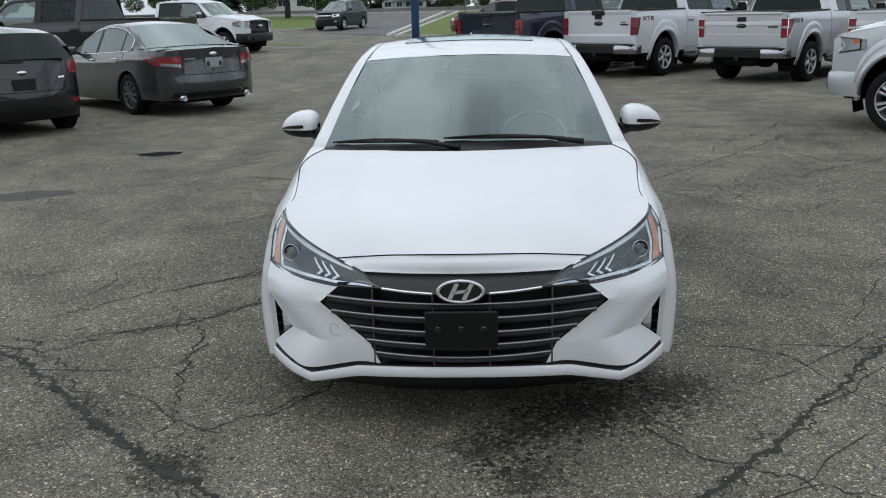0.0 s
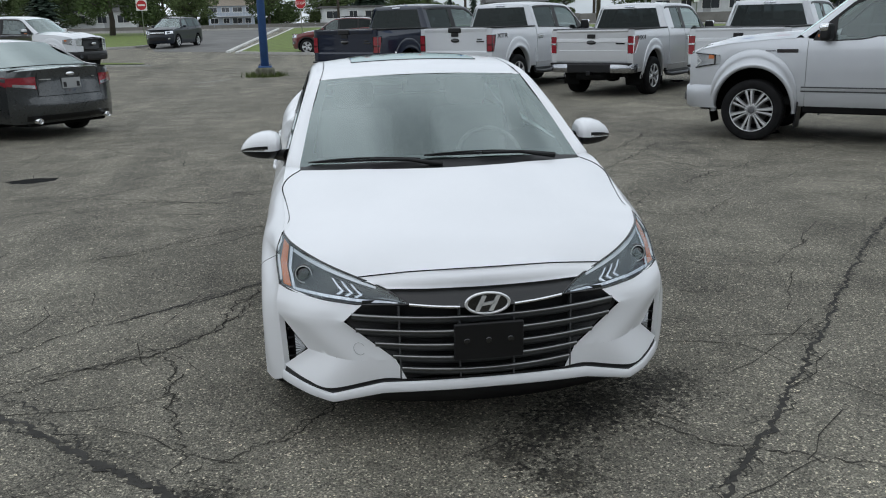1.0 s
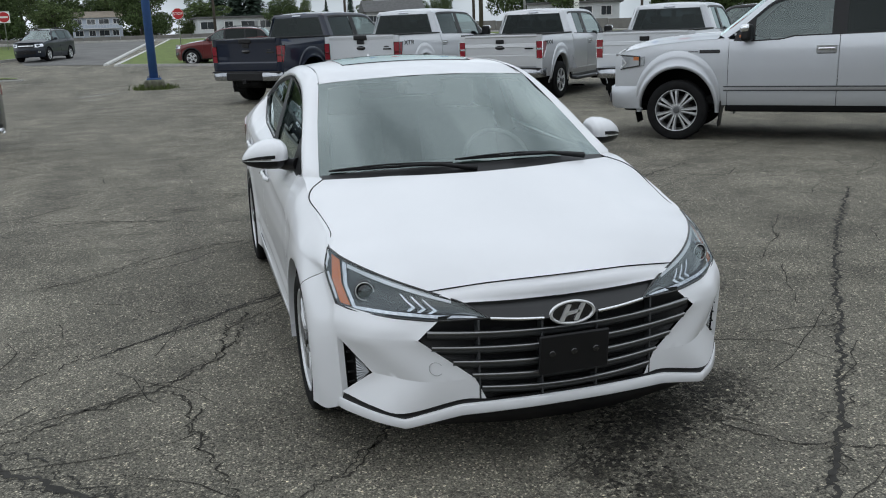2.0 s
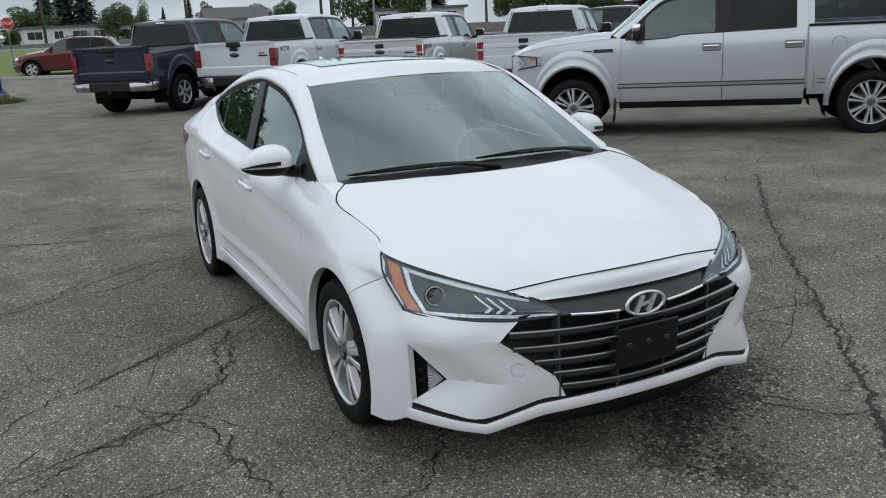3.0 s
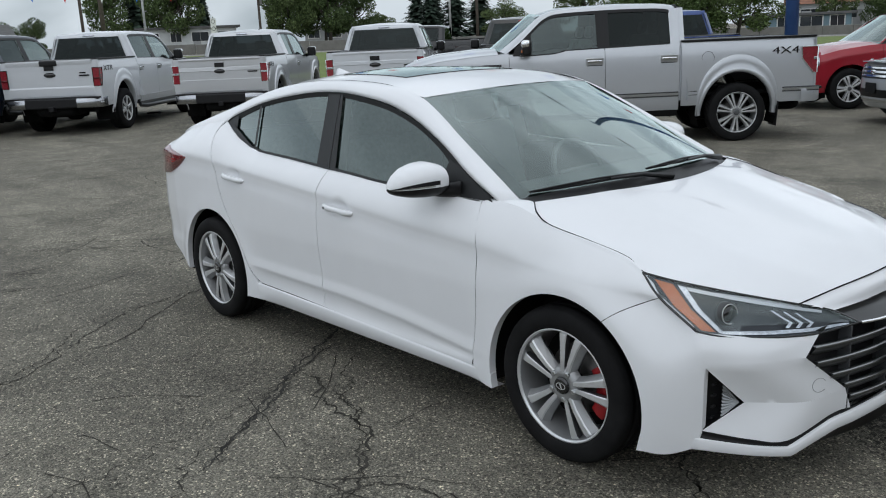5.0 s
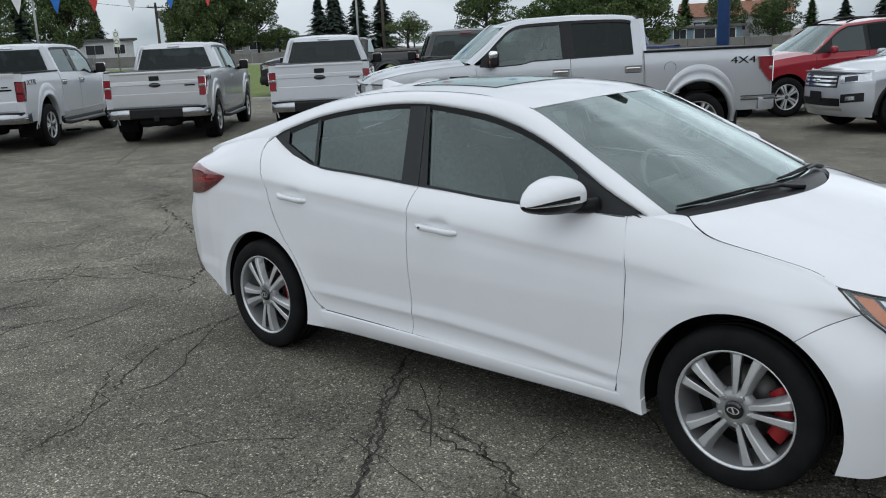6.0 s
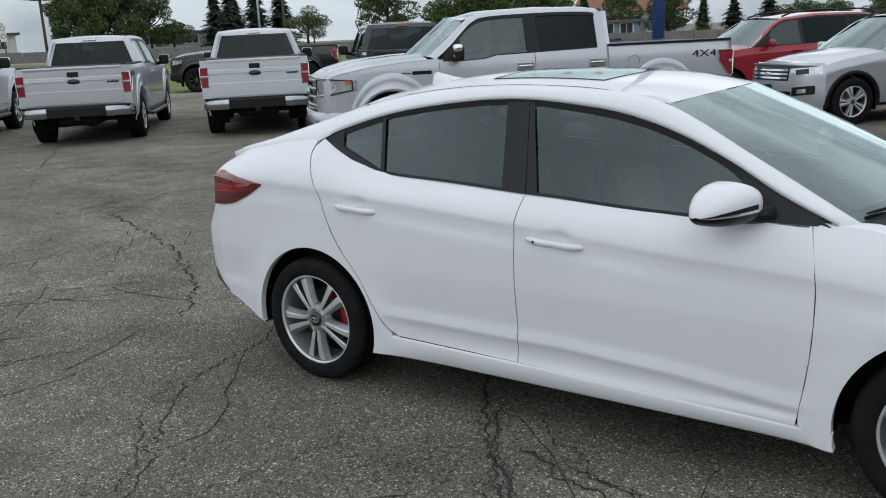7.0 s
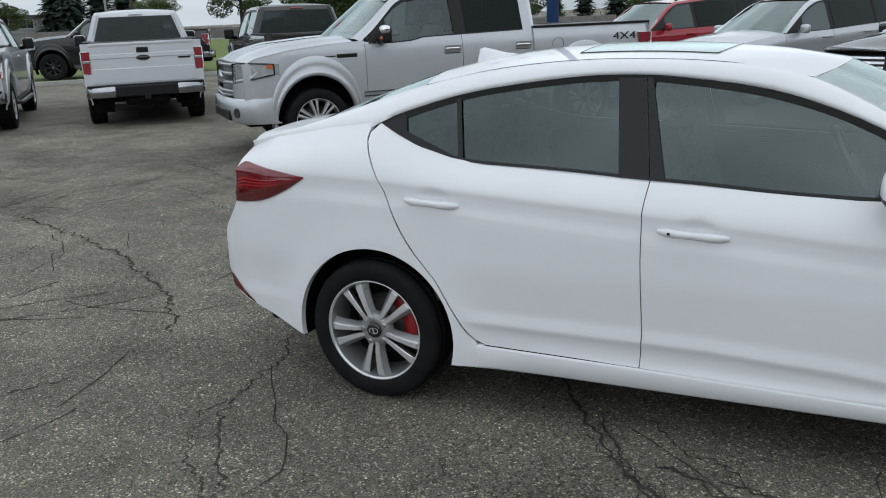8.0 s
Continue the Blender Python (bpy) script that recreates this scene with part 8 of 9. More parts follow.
for pts, w in (([(-2.5, 0.15), (-2.06, -0.2), (-1.62, -0.65), (-1.25, -1.0), (-0.80, -1.35)], 0.045), ([(0.6, -1.6), (0.8, -1.34), (1.09, -1.03), (1.52, -0.53), (2.25, 0.35), (3.23, 1.54), (4.7, 3.1)], 0.030), ([(0.1, 2.3), (-0.53, 1.93), (-1.09, 1.57), (-1.29, 1.36), (-1.9, 0.95)], 0.022), ([(-0.67, 1.77), (-1.18, 1.49), (-1.6, 1.14)], 0.014)):
    for k, (f, wob) in enumerate(((0.36, 0.014), (0.13, 0.030), (0.10, 0.045))):
        crack([(x + rng.gauss(0, 0.6 * w * k), y + rng.gauss(0, 0.6 * w * k)) for x, y in pts], w * f, TAR, wob, "tar_seam", 0.002 + 0.0004 * k)


def hairlines():
    """Countless short hair cracks over the lot."""
    bm = bmesh.new()
    for _ in range(380):
        x, y = rng.uniform(-6, 7), rng.uniform(-2.2, 11)
        a = rng.choice((0.1, 0.85, 2.2, 2.9)) + rng.gauss(0, 0.35)
        n = rng.randint(5, 16)
        P0, P1 = [], []
        for i in range(n):
            w = 0.0026 * (0.4 + rng.random()) * (1 + y * 0.10 if y > 0 else 1)
            P0.append((x - math.sin(a) * w, y + math.cos(a) * w, 0.0025))
            P1.append((x + math.sin(a) * w, y - math.cos(a) * w, 0.0025))
            a += rng.gauss(0, 0.20) if i % 2 else rng.gauss(0, 0.05)
            st = 0.05 + 0.04 * rng.random()
            x, y = x + math.cos(a) * st, y + math.sin(a) * st
        add_grid(bm, np.array([P0, P1]), smooth=False)
    ob = part("hair_cracks", bm, CRACKM, GROUND)
    ob["kind"] = "stuff"


hairlines()


def blotch(name, x, y, rx, ry, mat, ang=0.0, lift=0.002):
    bm = bmesh.new()
    vs = []
    for k in range(26):
        t = k * math.tau / 26
        r = 1 + 0.16 * rng.uniform(-1, 1)
        a, b = rx * r * math.cos(t), ry * r * math.sin(t)
        vs.append(bm.verts.new((x + a * math.cos(ang) - b * math.sin(ang), y + a * math.sin(ang) + b * math.cos(ang), ground_z(x, y) + lift)))
    bm.faces.new(vs)
    return part(name, bm, mat, GROUND)


blotch("pothole", -3.84, 6.28, 0.27, 0.17, DARK, 0.2)
blotch("patch", -4.3, 3.9, 0.55, 0.22, plain("old_patch_asphalt", (0.075, 0.072, 0.066), 0.9, vary=0.2, scale=30, bumpy=0.5, bscale=90), 0.3)
for x0, y0, x1, y1, w in ((-4.2, 23.3, -3.3, 24.8, 0.07), (-3.9, 21.7, -3.5, 22.1, 0.05)):
    bm = bmesh.new()
    d = Vector((x1 - x0, y1 - y0, 0)).normalized()
    nn = Vector((-d.y, d.x, 0)) * w
    bm.faces.new([bm.verts.new(Vector((a, b, 0.003)) + k * nn) for a, b, k in ((x0, y0, -1), (x1, y1, -1), (x1, y1, 1), (x0, y0, 1))])
    part("parking_line", bm, LINEW, GROUND)


def lawn(name, pts, label, rise=0.10, mat=None, cat="lawn"):
    """A mown lawn or a paved stretch following the rise of the land."""
    bm = bmesh.new()
    f = bm.faces.new([bm.verts.new((x, y, 0)) for x, y in pts])
    bmesh.ops.triangulate(bm, faces=[f])
    for _ in range(3):
        bmesh.ops.subdivide_edges(bm, edges=bm.edges[:], cuts=1)
    for v in bm.verts:
        v.co.z = ground_z(v.co.x, v.co.y) + rise
    for f in bm.faces:
        f.smooth = True
    return tagged(part(name, bm, mat or GRASS), label, cat, kind="structure")


def kerb(pts, w=0.16, h=0.14, smooth=True, mat=None):
    p = crv(pts, max(6, int(np.linalg.norm(np.diff(np.array(pts), axis=0), axis=1).sum() / 1.5)), smooth)
    rows = []
    for i, (x, y) in enumerate(p):
        d = p[min(i + 1, len(p) - 1)] - p[max(i - 1, 0)]
        d = d / np.linalg.norm(d)
        nx, ny = -d[1] * w / 2, d[0] * w / 2
        z = ground_z(x, y)
        rows.append([(x - nx * 1.1, y - ny * 1.1, z - 0.02), (x - nx, y - ny, z + h - 0.02), (x - nx * 0.8, y - ny * 0.8, z + h), (x + nx * 0.8, y + ny * 0.8, z + h), (x + nx, y + ny, z + h - 0.02), (x + nx * 1.1, y + ny * 1.1, z - 0.02)])
    bm = bmesh.new()
    add_grid(bm, np.array(rows), smooth=False)
    for r in (rows[0], rows[-1]):
        bm.faces.new([bm.verts.new(v) for v in r])
    return tagged(part("kerb", bm, mat or CONCRETE), "pale concrete kerb along the grass", "kerb", kind="structure")


ISL = [(-34, 52), (-15, 49.2), (-12.3, 48.9), (-10.9, 49.5), (-10.3, 51), (-10.4, 56), (-11.2, 66), (-13, 74), (-22, 78.5), (-40, 79)]
lawn("lawn_island", ISL, "mown green lawn island by the street")
kerb(ISL)
lawn("lawn_strip", [(-16, 38.8), (-10.3, 36.6), (-7.8, 35.0), (-7.6, 34.4), (-10, 35.2), (-16, 37.4)], "thin strip of grass behind a kerb", 0.035)
kerb([(-18, 37.6), (-12.5, 35.6), (-9.6, 34.4), (-7.3, 33.5)], 0.22, 0.05)
kerb([(-4.9, 41.9), (-4.5, 55), (-4.1, 68), (-3.7, 79.6)], 0.20, 0.10, mat=PALEKERB)
kerb([(-4.35, 40.8), (-3.75, 52), (-3.0, 66), (-2.4, 79.4)], 0.20, 0.10, mat=PALEKERB)
lawn("access_road", [(-10.2, 50.6), (-9.0, 45.0), (-4.95, 42.4), (-4.2, 66), (-3.8, 79.5), (-12.6, 80), (-12.6, 74), (-11.0, 66), (-10.2, 56)], "dark grey asphalt access road up to the street", 0.015, ACCESS, "road")
VERGE = [(-4.2, 41.0), (0.2, 37.6), (14.9, 24.6), (30.0, 11.1), (48, -5), (86, 20), (55, 42), (30, 62), (12, 76), (-2.2, 79.2)]
lawn("lawn_verge", VERGE, "mown green verge between lot and street")
kerb([(-4.2, 40.7), (0.2, 37.4), (14.9, 24.4), (30.0, 10.9), (48, -5.2)], 0.16, 0.12, False)
bm = bmesh.new()
add_grid(bm, np.array([[(x, y, ground_z(x, y) + 0.05) for x, y in ((-60, 84), (-20, 81.5), (0, 80), (12, 77.5), (31, 63.5), (56, 43.5), (88, 21))], [(x, y, ground_z(x, y) + 0.05) for x, y in ((-60, 88), (-20, 85.5), (2, 84), (14, 80.5), (33.5, 66.5), (58.5, 46.5), (90, 24))]]))
tagged(part("road", bm, ROADMAT), "grey asphalt street beyond the verge", "road", kind="structure")
kerb([(-60, 83.6), (-20, 81.2), (0, 79.6), (12, 77.1), (31, 63.0), (56, 43.0), (88, 20.5)], 0.35, 0.16, False)


def wall(pts, h, t=0.2):
    for (x0, y0), (x1, y1) in zip(pts, pts[1:]):
        d = Vector((x1 - x0, y1 - y0, 0))
        n = max(1, int(d.length / 3))
        w = thing("barrier_wall", "low weathered concrete barrier wall along the street", "wall", kind="structure")
        for i in range(n):
            a = Vector((x0, y0, 0)) + d * (i / n)
            b = Vector((x0, y0, 0)) + d * ((i + 1) / n)
            c = (a + b) / 2
            bm = bmesh.new()
            box(bm, Matrix.Translation((c.x, c.y, ground_z(c.x, c.y) + h / 2)) @ Matrix.Rotation(math.atan2(d.y, d.x), 4, "Z"), (b - a).length - 0.05, t, h, 0.03)
            part("wall_panel", bm, BARRIER, w)


wall([(-60, 90), (-20, 87.2), (3, 85.6), (15.5, 81.8)], 0.38)
wall([(15.5, 81.8), (35, 68), (60, 48), (92, 25.5)], 0.85)


# unseen plain building added behind the camera: closes the lot, darkens low reflections
bm = bmesh.new()
box(bm, Matrix.Translation((0, -23, 3.4)), 90, 12, 6.8, 0.05)
tagged(part("unseen_wall_south", bm, BARRIER), "unseen plain grey building wall added to darken reflections", "wall", kind="structure")


# ---- poles, signs, bunting ----
def pole(x, y, h, r, mat, label, cat="pole", base=False):
    t = thing("pole", label, cat, Matrix.Translation((x, y, ground_z(x, y))))
    bm = bmesh.new()
    tube(bm, [(0, 0, 0.0), (0, 0, h * 0.5), (0, 0, h)], [r, r * 0.92, r * 0.8], 14)
    part("shaft", bm, mat, t)
    if base:
        bm = bmesh.new()
        box(bm, Matrix.Translation((0, 0, 0.12)), 0.62, 0.62, 0.36, 0.09)
        part("footing", bm, MOSSY, t, "mossy concrete footing")
        bm = bmesh.new()
        box(bm, Matrix.Translation((0, 0, 0.32)), 0.44, 0.44, 0.05, 0.01)
        part("base_plate", bm, mat, t)
        for k in range(4):
            bm = bmesh.new()
            tube(bm, [(0.17 * (1 if k % 2 else -1), 0.17 * (1 if k // 2 else -1), 0.30), (0.17 * (1 if k % 2 else -1), 0.17 * (1 if k // 2 else -1), 0.42)], 0.02, 6)
            part("bolt", bm, GALV, t)
        bm = bmesh.new()
        for _ in range(420):
            a = rng.uniform(0, math.tau)
            rr = 0.30 + abs(rng.gauss(0, 0.16))
            px_, py_ = rr * math.cos(a) * 1.15, rr * math.sin(a) * 1.15
            hh, wd = rng.uniform(0.05, 0.22), 0.012
            vx, vy = rng.gauss(0, 0.07), rng.gauss(0, 0.07)
            bm.faces.new([bm.verts.new(v) for v in ((px_ - wd, py_, 0), (px_ + wd, py_, 0), (px_ + vx, py_ + vy, hh))])
        o = part("weeds", bm, WEED, t)
        o["kind"] = "stuff"
    return t


def lamp_arms(t, h, yaw):
    """Two arms with floodlight heads on top of a lot pole."""
    for k in (-1, 1):
        m = Matrix.Translation((0, 0, h)) @ Matrix.Rotation(radians(yaw + (90 if k > 0 else -90)), 4, "Z")
        bm = bmesh.new()
        tube(bm, [(0, 0, -0.25), (0.45, 0, 0.10), (1.0, 0, 0.16), (1.25, 0, 0.12)], [0.05, 0.045, 0.04, 0.035], 8)
        arm = part("lamp_arm", bm, BLUEPOLE, t, m=m)
        bm = bmesh.new()
        box(bm, pose(1.55, 0, 0.10, 0, 8), 0.72, 0.42, 0.20, 0.05, segs=3)
        part("lamp_head", bm, TRIM, arm)


lamp_arms(pole(-2.22, 25.75, 10.6, 0.135, BLUEPOLE, "tall blue painted steel light pole on a concrete footing", base=True), 10.6, 20)
lamp_arms(pole(14.7, 7.05, 10.6, 0.135, BLUEPOLE, "tall blue painted steel light pole beside parked trucks"), 10.6, 60)
for x, y, h, cross in ((28.5, 86, 9.0, True), (62, 65.5, 9.4, False), (51.0, 91, 6.4, True), (17.6, 101.5, 8.3, True), (2.6, 103.5, 8.5, False), (19.6, 57.5, 9.5, False)):
    t = pole(x, y, h, 0.16, WOODPOLE, "weathered wooden utility pole", "utility pole")
    if cross:
        bm = bmesh.new()
        box(bm, Matrix.Translation((0, 0, h - 0.5)), 2.2, 0.11, 0.12, 0.02)
        part("crossarm", bm, WOODPOLE, t)
        for k in (-0.9, 0.9):
            bm = bmesh.new()
            tube(bm, [(k, 0, h - 0.44), (k, 0, h - 0.26)], 0.05, 6)
            part("insulator", bm, GALV, t)
        bm = bmesh.new()
        tube(bm, [(0.28, 0, h - 1.6), (0.28, 0, h - 0.9)], 0.20, 10)
        part("transformer", bm, GALV, t)
for x, y, h in ((28.3, 71.0, 8.5), (50.0, 56.5, 8.5)):
    pole(x, y, h, 0.10, GALV, "grey galvanised street lamp post", "street lamp")
for (x0, y0, z0), (x1, y1, z1) in (((28.5, 86, 9.6), (51, 91, 7.2)), ((17.6, 101.5, 9.4), (28.5, 86, 9.6)), ((51, 91, 7.2), (62, 65.5, 9.2))):
    bm = bmesh.new()
    tube(bm, [(x0 + (x1 - x0) * k, y0 + (y1 - y0) * k, z0 + (z1 - z0) * k - 1.2 * k * (1 - k) * 4 * 0.4) for k in np.linspace(0, 1, 14)], 0.02, 5)
    tagged(part("power_line", bm, DARK), "thin black overhead power line", "cable")


def sign(x, y, h, kind, yaw):
    t = thing("road_sign", "red stop sign on a grey post" if kind == "stop" else "white square no-entry sign with red disc", "road sign", Matrix.Translation((x, y, ground_z(x, y))) @ Matrix.Rotation(radians(yaw), 4, "Z"))
    bm = bmesh.new()
    tube(bm, [(0, 0.03, 0), (0, 0.03, h)], 0.035, 8)
    part("post", bm, GALV, t)
    mt = Matrix.Translation((0, 0, h - 0.15)) @ Matrix.Rotation(radians(90), 4, "X")
    bm = bmesh.new()
    if kind == "stop":
        oc = lambda r: [(r * math.cos(radians(22.5 + 45 * k)), r * math.sin(radians(22.5 + 45 * k))) for k in range(8)]
        prism(bm, oc(0.41), -0.01, 0.01, 0, mt)
        plate = part("sign_plate", bm, SIGNWHITE, t)
        bm = bmesh.new()
        prism(bm, oc(0.385), 0.010, 0.014, 0, mt)
        part("sign_face", bm, SIGNRED, plate)
        lettering("legend", "STOP", 0.27, SIGNWHITE, plate, mt @ Matrix.Translation((0, 0, 0.016)))
    else:
        prism(bm, [(-0.4, -0.4), (0.4, -0.4), (0.4, 0.4), (-0.4, 0.4)], -0.01, 0.01, 0, mt)
        plate = part("sign_plate", bm, SIGNWHITE, t)
        bm = bmesh.new()
        prism(bm, [(0.36 * math.cos(k * math.tau / 28), 0.36 * math.sin(k * math.tau / 28)) for k in range(28)], 0.010, 0.014, 0, mt)
        part("sign_disc", bm, SIGNRED, plate)
        bm = bmesh.new()
        prism(bm, [(-0.26, -0.06), (0.26, -0.06), (0.26, 0.06), (-0.26, 0.06)], 0.014, 0.018, 0, mt)
        part("sign_bar", bm, SIGNWHITE, plate)
    return t


sign(-1.35, 62.2, 2.45, "stop", 4)
sign(-13.4, 67.1, 2.55, "entry", 12)
t = thing("sign_board", "small white parking sign on a grey post", "road sign", Matrix.Translation((22.5, 47.6, ground_z(22.5, 47.6))) @ Matrix.Rotation(radians(-35), 4, "Z"))
bm = bmesh.new()
tube(bm, [(0, 0.03, 0), (0, 0.03, 2.9)], 0.035, 8)
part("post", bm, GALV, t)
bm = bmesh.new()
box(bm, Matrix.Translation((0, 0, 2.35)), 0.32, 0.02, 0.9, 0.004)
part("sign_plate", bm, SIGNWHITE, t)
for k in (2.62, 2.2):
    bm = bmesh.new()
    tube(bm, [(0.11 * math.cos(a), -0.014, k + 0.11 * math.sin(a)) for a in np.linspace(0, math.tau, 18)], 0.014, 5)
    part("sign_ring", bm, TRIM, t)


def bunting():
    t = thing("pennant_string", "string of blue, red and white plastic pennants", "bunting")
    a, b = Vector((-2.22, 25.75, 4.5)), Vector((14.7, 7.05, 4.5))
    n = 31
    pts = []
    for i in range(n * 2 + 1):
        k = i / (2 * n)
        p = a.lerp(b, k)
        p.z -= 1.38 * 4 * k * (1 - k)
        pts.append(p)
    bm = bmesh.new()
    tube(bm, [tuple(p) for p in pts], 0.006, 5)
    part("cord", bm, SIGNWHITE, t)
    for i in range(n):
        p = pts[2 * i + 1]
        d = (b - a).normalized()
        bm = bmesh.new()
        tw = Vector((-d.y, d.x, 0)) * rng.uniform(-0.06, 0.06)
        q = [p - d * 0.17, p + d * 0.17, p + tw + Vector((0, 0, -0.26)) + d * 0.085, p + tw * 1.6 + Vector((0, 0, -0.50)), p + tw + Vector((0, 0, -0.26)) - d * 0.085]
        vs = [bm.verts.new(v) for v in q]
        f = bm.faces.new(vs)
        r = bmesh.ops.extrude_face_region(bm, geom=[f])
        for v in [g for g in r["geom"] if isinstance(g, bmesh.types.BMVert)]:
            v.co += Vector((-d.y, d.x, 0)) * 0.003
        part("pennant", bm, (PEN_W, PEN_B, PEN_R)[i % 3], t)
    return t


bunting()


# ---- houses across the street ----
def house(x, y, w, d, h, yaw, walls, roof_mat, label, roof_h=0.9, flat=False, storeys=1, wins=4, chimney=False):
    z = ground_z(x, y)
    t = thing("house", label, "house", Matrix.Translation((x, y, z)) @ Matrix.Rotation(radians(yaw), 4, "Z"), "houses across the street")
    bm = bmesh.new()
    box(bm, Matrix.Translation((0, 0, h / 2)), w, d, h)
    part("wall", bm, walls, t)
    bm = bmesh.new()
    e = 0.5
    if flat:
        box(bm, Matrix.Translation((0, 0, h + 0.12)), w + 2 * e, d + 2 * e, 0.26, 0.03)
    else:
        v = [bm.verts.new(c) for c in ((-w / 2 - e, -d / 2 - e, h - 0.05), (w / 2 + e, -d / 2 - e, h - 0.05), (w / 2 + e, d / 2 + e, h - 0.05), (-w / 2 - e, d / 2 + e, h - 0.05), (-w / 2 - e, 0, h + roof_h), (w / 2 + e, 0, h + roof_h))]
        for q in ((0, 1, 5, 4), (2, 3, 4, 5), (0, 4, 3), (1, 2, 5), (3, 2, 1, 0)):
            bm.faces.new([v[k] for k in q])
    roof = part("roof", bm, roof_mat, t)
    if chimney:
        bm = bmesh.new()
        box(bm, Matrix.Translation((w * 0.15, 0.3, h + roof_h + 0.1)), 0.8, 0.8, 1.1, 0.03)
        part("chimney", bm, ROOFB, roof)
    for f in range(storeys):
        for i in range(wins):
            cx = -w / 2 + (i + 0.5) * w / wins + rng.uniform(-0.2, 0.2)
            hh = h / storeys
            ww, wh = rng.choice((1.3, 1.7, 2.1)), 1.1
            cz = f * hh + hh * 0.60
            bm = bmesh.new()
            box(bm, Matrix.Translation((cx, -d / 2 - 0.01, cz)), ww + 0.16, 0.10, wh + 0.16, 0.01)
            win = part("window", bm, SIGNWHITE, t)
            bm = bmesh.new()
            box(bm, Matrix.Translation((cx - ww / 4, -d / 2 - 0.06, cz)), ww / 2 - 0.04, 0.03, wh)
            part("pane", bm, WINDOWM, win)
            bm = bmesh.new()
            box(bm, Matrix.Translation((cx + ww / 4, -d / 2 - 0.06, cz)), ww / 2 - 0.04, 0.03, wh)
            part("pane", bm, WINDOWM, win)
    bm = bmesh.new()
    box(bm, Matrix.Translation((w * 0.08, -d / 2 - 0.03, 1.05)), 0.95, 0.08, 2.1, 0.01)
    part("door", bm, GREYSIDE, t)
    if storeys > 1:
        bm = bmesh.new()
        box(bm, Matrix.Translation((0.5, -d / 2 - 0.8, h * 0.50)), w * 0.8, 1.5, 0.16, 0.02)
        for k in np.linspace(-w * 0.38, w * 0.42, 14):
            box(bm, Matrix.Translation((k + 0.1, -d / 2 - 1.5, h * 0.50 + 0.5)), 0.06, 0.06, 1.0)
        box(bm, Matrix.Translation((0.5, -d / 2 - 1.5, h * 0.50 + 1.0)), w * 0.8, 0.08, 0.08)
        part("balcony", bm, STUCCO, t)
    return t


house(8.8, 147.5, 15.4, 8, 2.75, 4, STUCCO, ROOFA, "low white flat-roofed bungalow", flat=True, wins=5)
house(-19.5, 214, 10.5, 8, 4.9, 5, PALEBLUE, ROOFTAN, "two-storey white house with a balcony", 1.4, storeys=2, wins=4)
house(35.5, 154, 10, 9, 3.2, -5, GREYSIDE, ROOFA, "grey house with a hipped shingle roof", 2.0)
house(80, 109, 18, 8, 2.3, -40, GREYSIDE, ROOFA, "long low grey building with pale doors", flat=True, wins=6)
house(88, 43.5, 10, 8, 1.7, -65, BLUESIDE, ROOFA, "low blue-grey flat-roofed building", flat=True, wins=4)
house(103, 45.5, 12, 10, 3.0, -60, STUCCO, ROOFB, "house with a terracotta roof and chimney", 1.7, chimney=True, wins=3)
house(-33, 143, 10, 8, 2.9, 8, STUCCO, ROOFA, "small white house behind trees", 1.1, wins=3)
house(50, 108, 12, 8, 2.6, -25, STUCCO, ROOFA, "long white bungalow with a flat roof", flat=True, wins=4)


# ---- trees ----
def leaf_cloud(bm, blobs, n, size, r_):
    tot = sum(b[3] ** 2 for b in blobs)
    for bx_, by_, bz_, br, sq in blobs:
        for _ in range(int(n * br ** 2 / tot)):
            v = Vector((r_.gauss(0, 1), r_.gauss(0, 1), r_.gauss(0, 1))).normalized() * br * r_.uniform(0.55, 1.05) ** 0.7
            c = Vector((bx_ + v.x, by_ + v.y, bz_ + v.z * sq))
            u = Vector((r_.gauss(0, 1), r_.gauss(0, 1), r_.gauss(0, 1) * 0.6)).normalized()
            w = u.orthogonal().normalized()
            w.rotate(Matrix.Rotation(r_.uniform(0, 6.28), 3, u))
            s = size * r_.uniform(0.5, 1.3)
            k = u.cross(w)
            bm.faces.new([bm.verts.new(c + w * s), bm.verts.new(c + k * s * 0.55), bm.verts.new(c - w * s * 0.8), bm.verts.new(c - k * s * 0.6)])


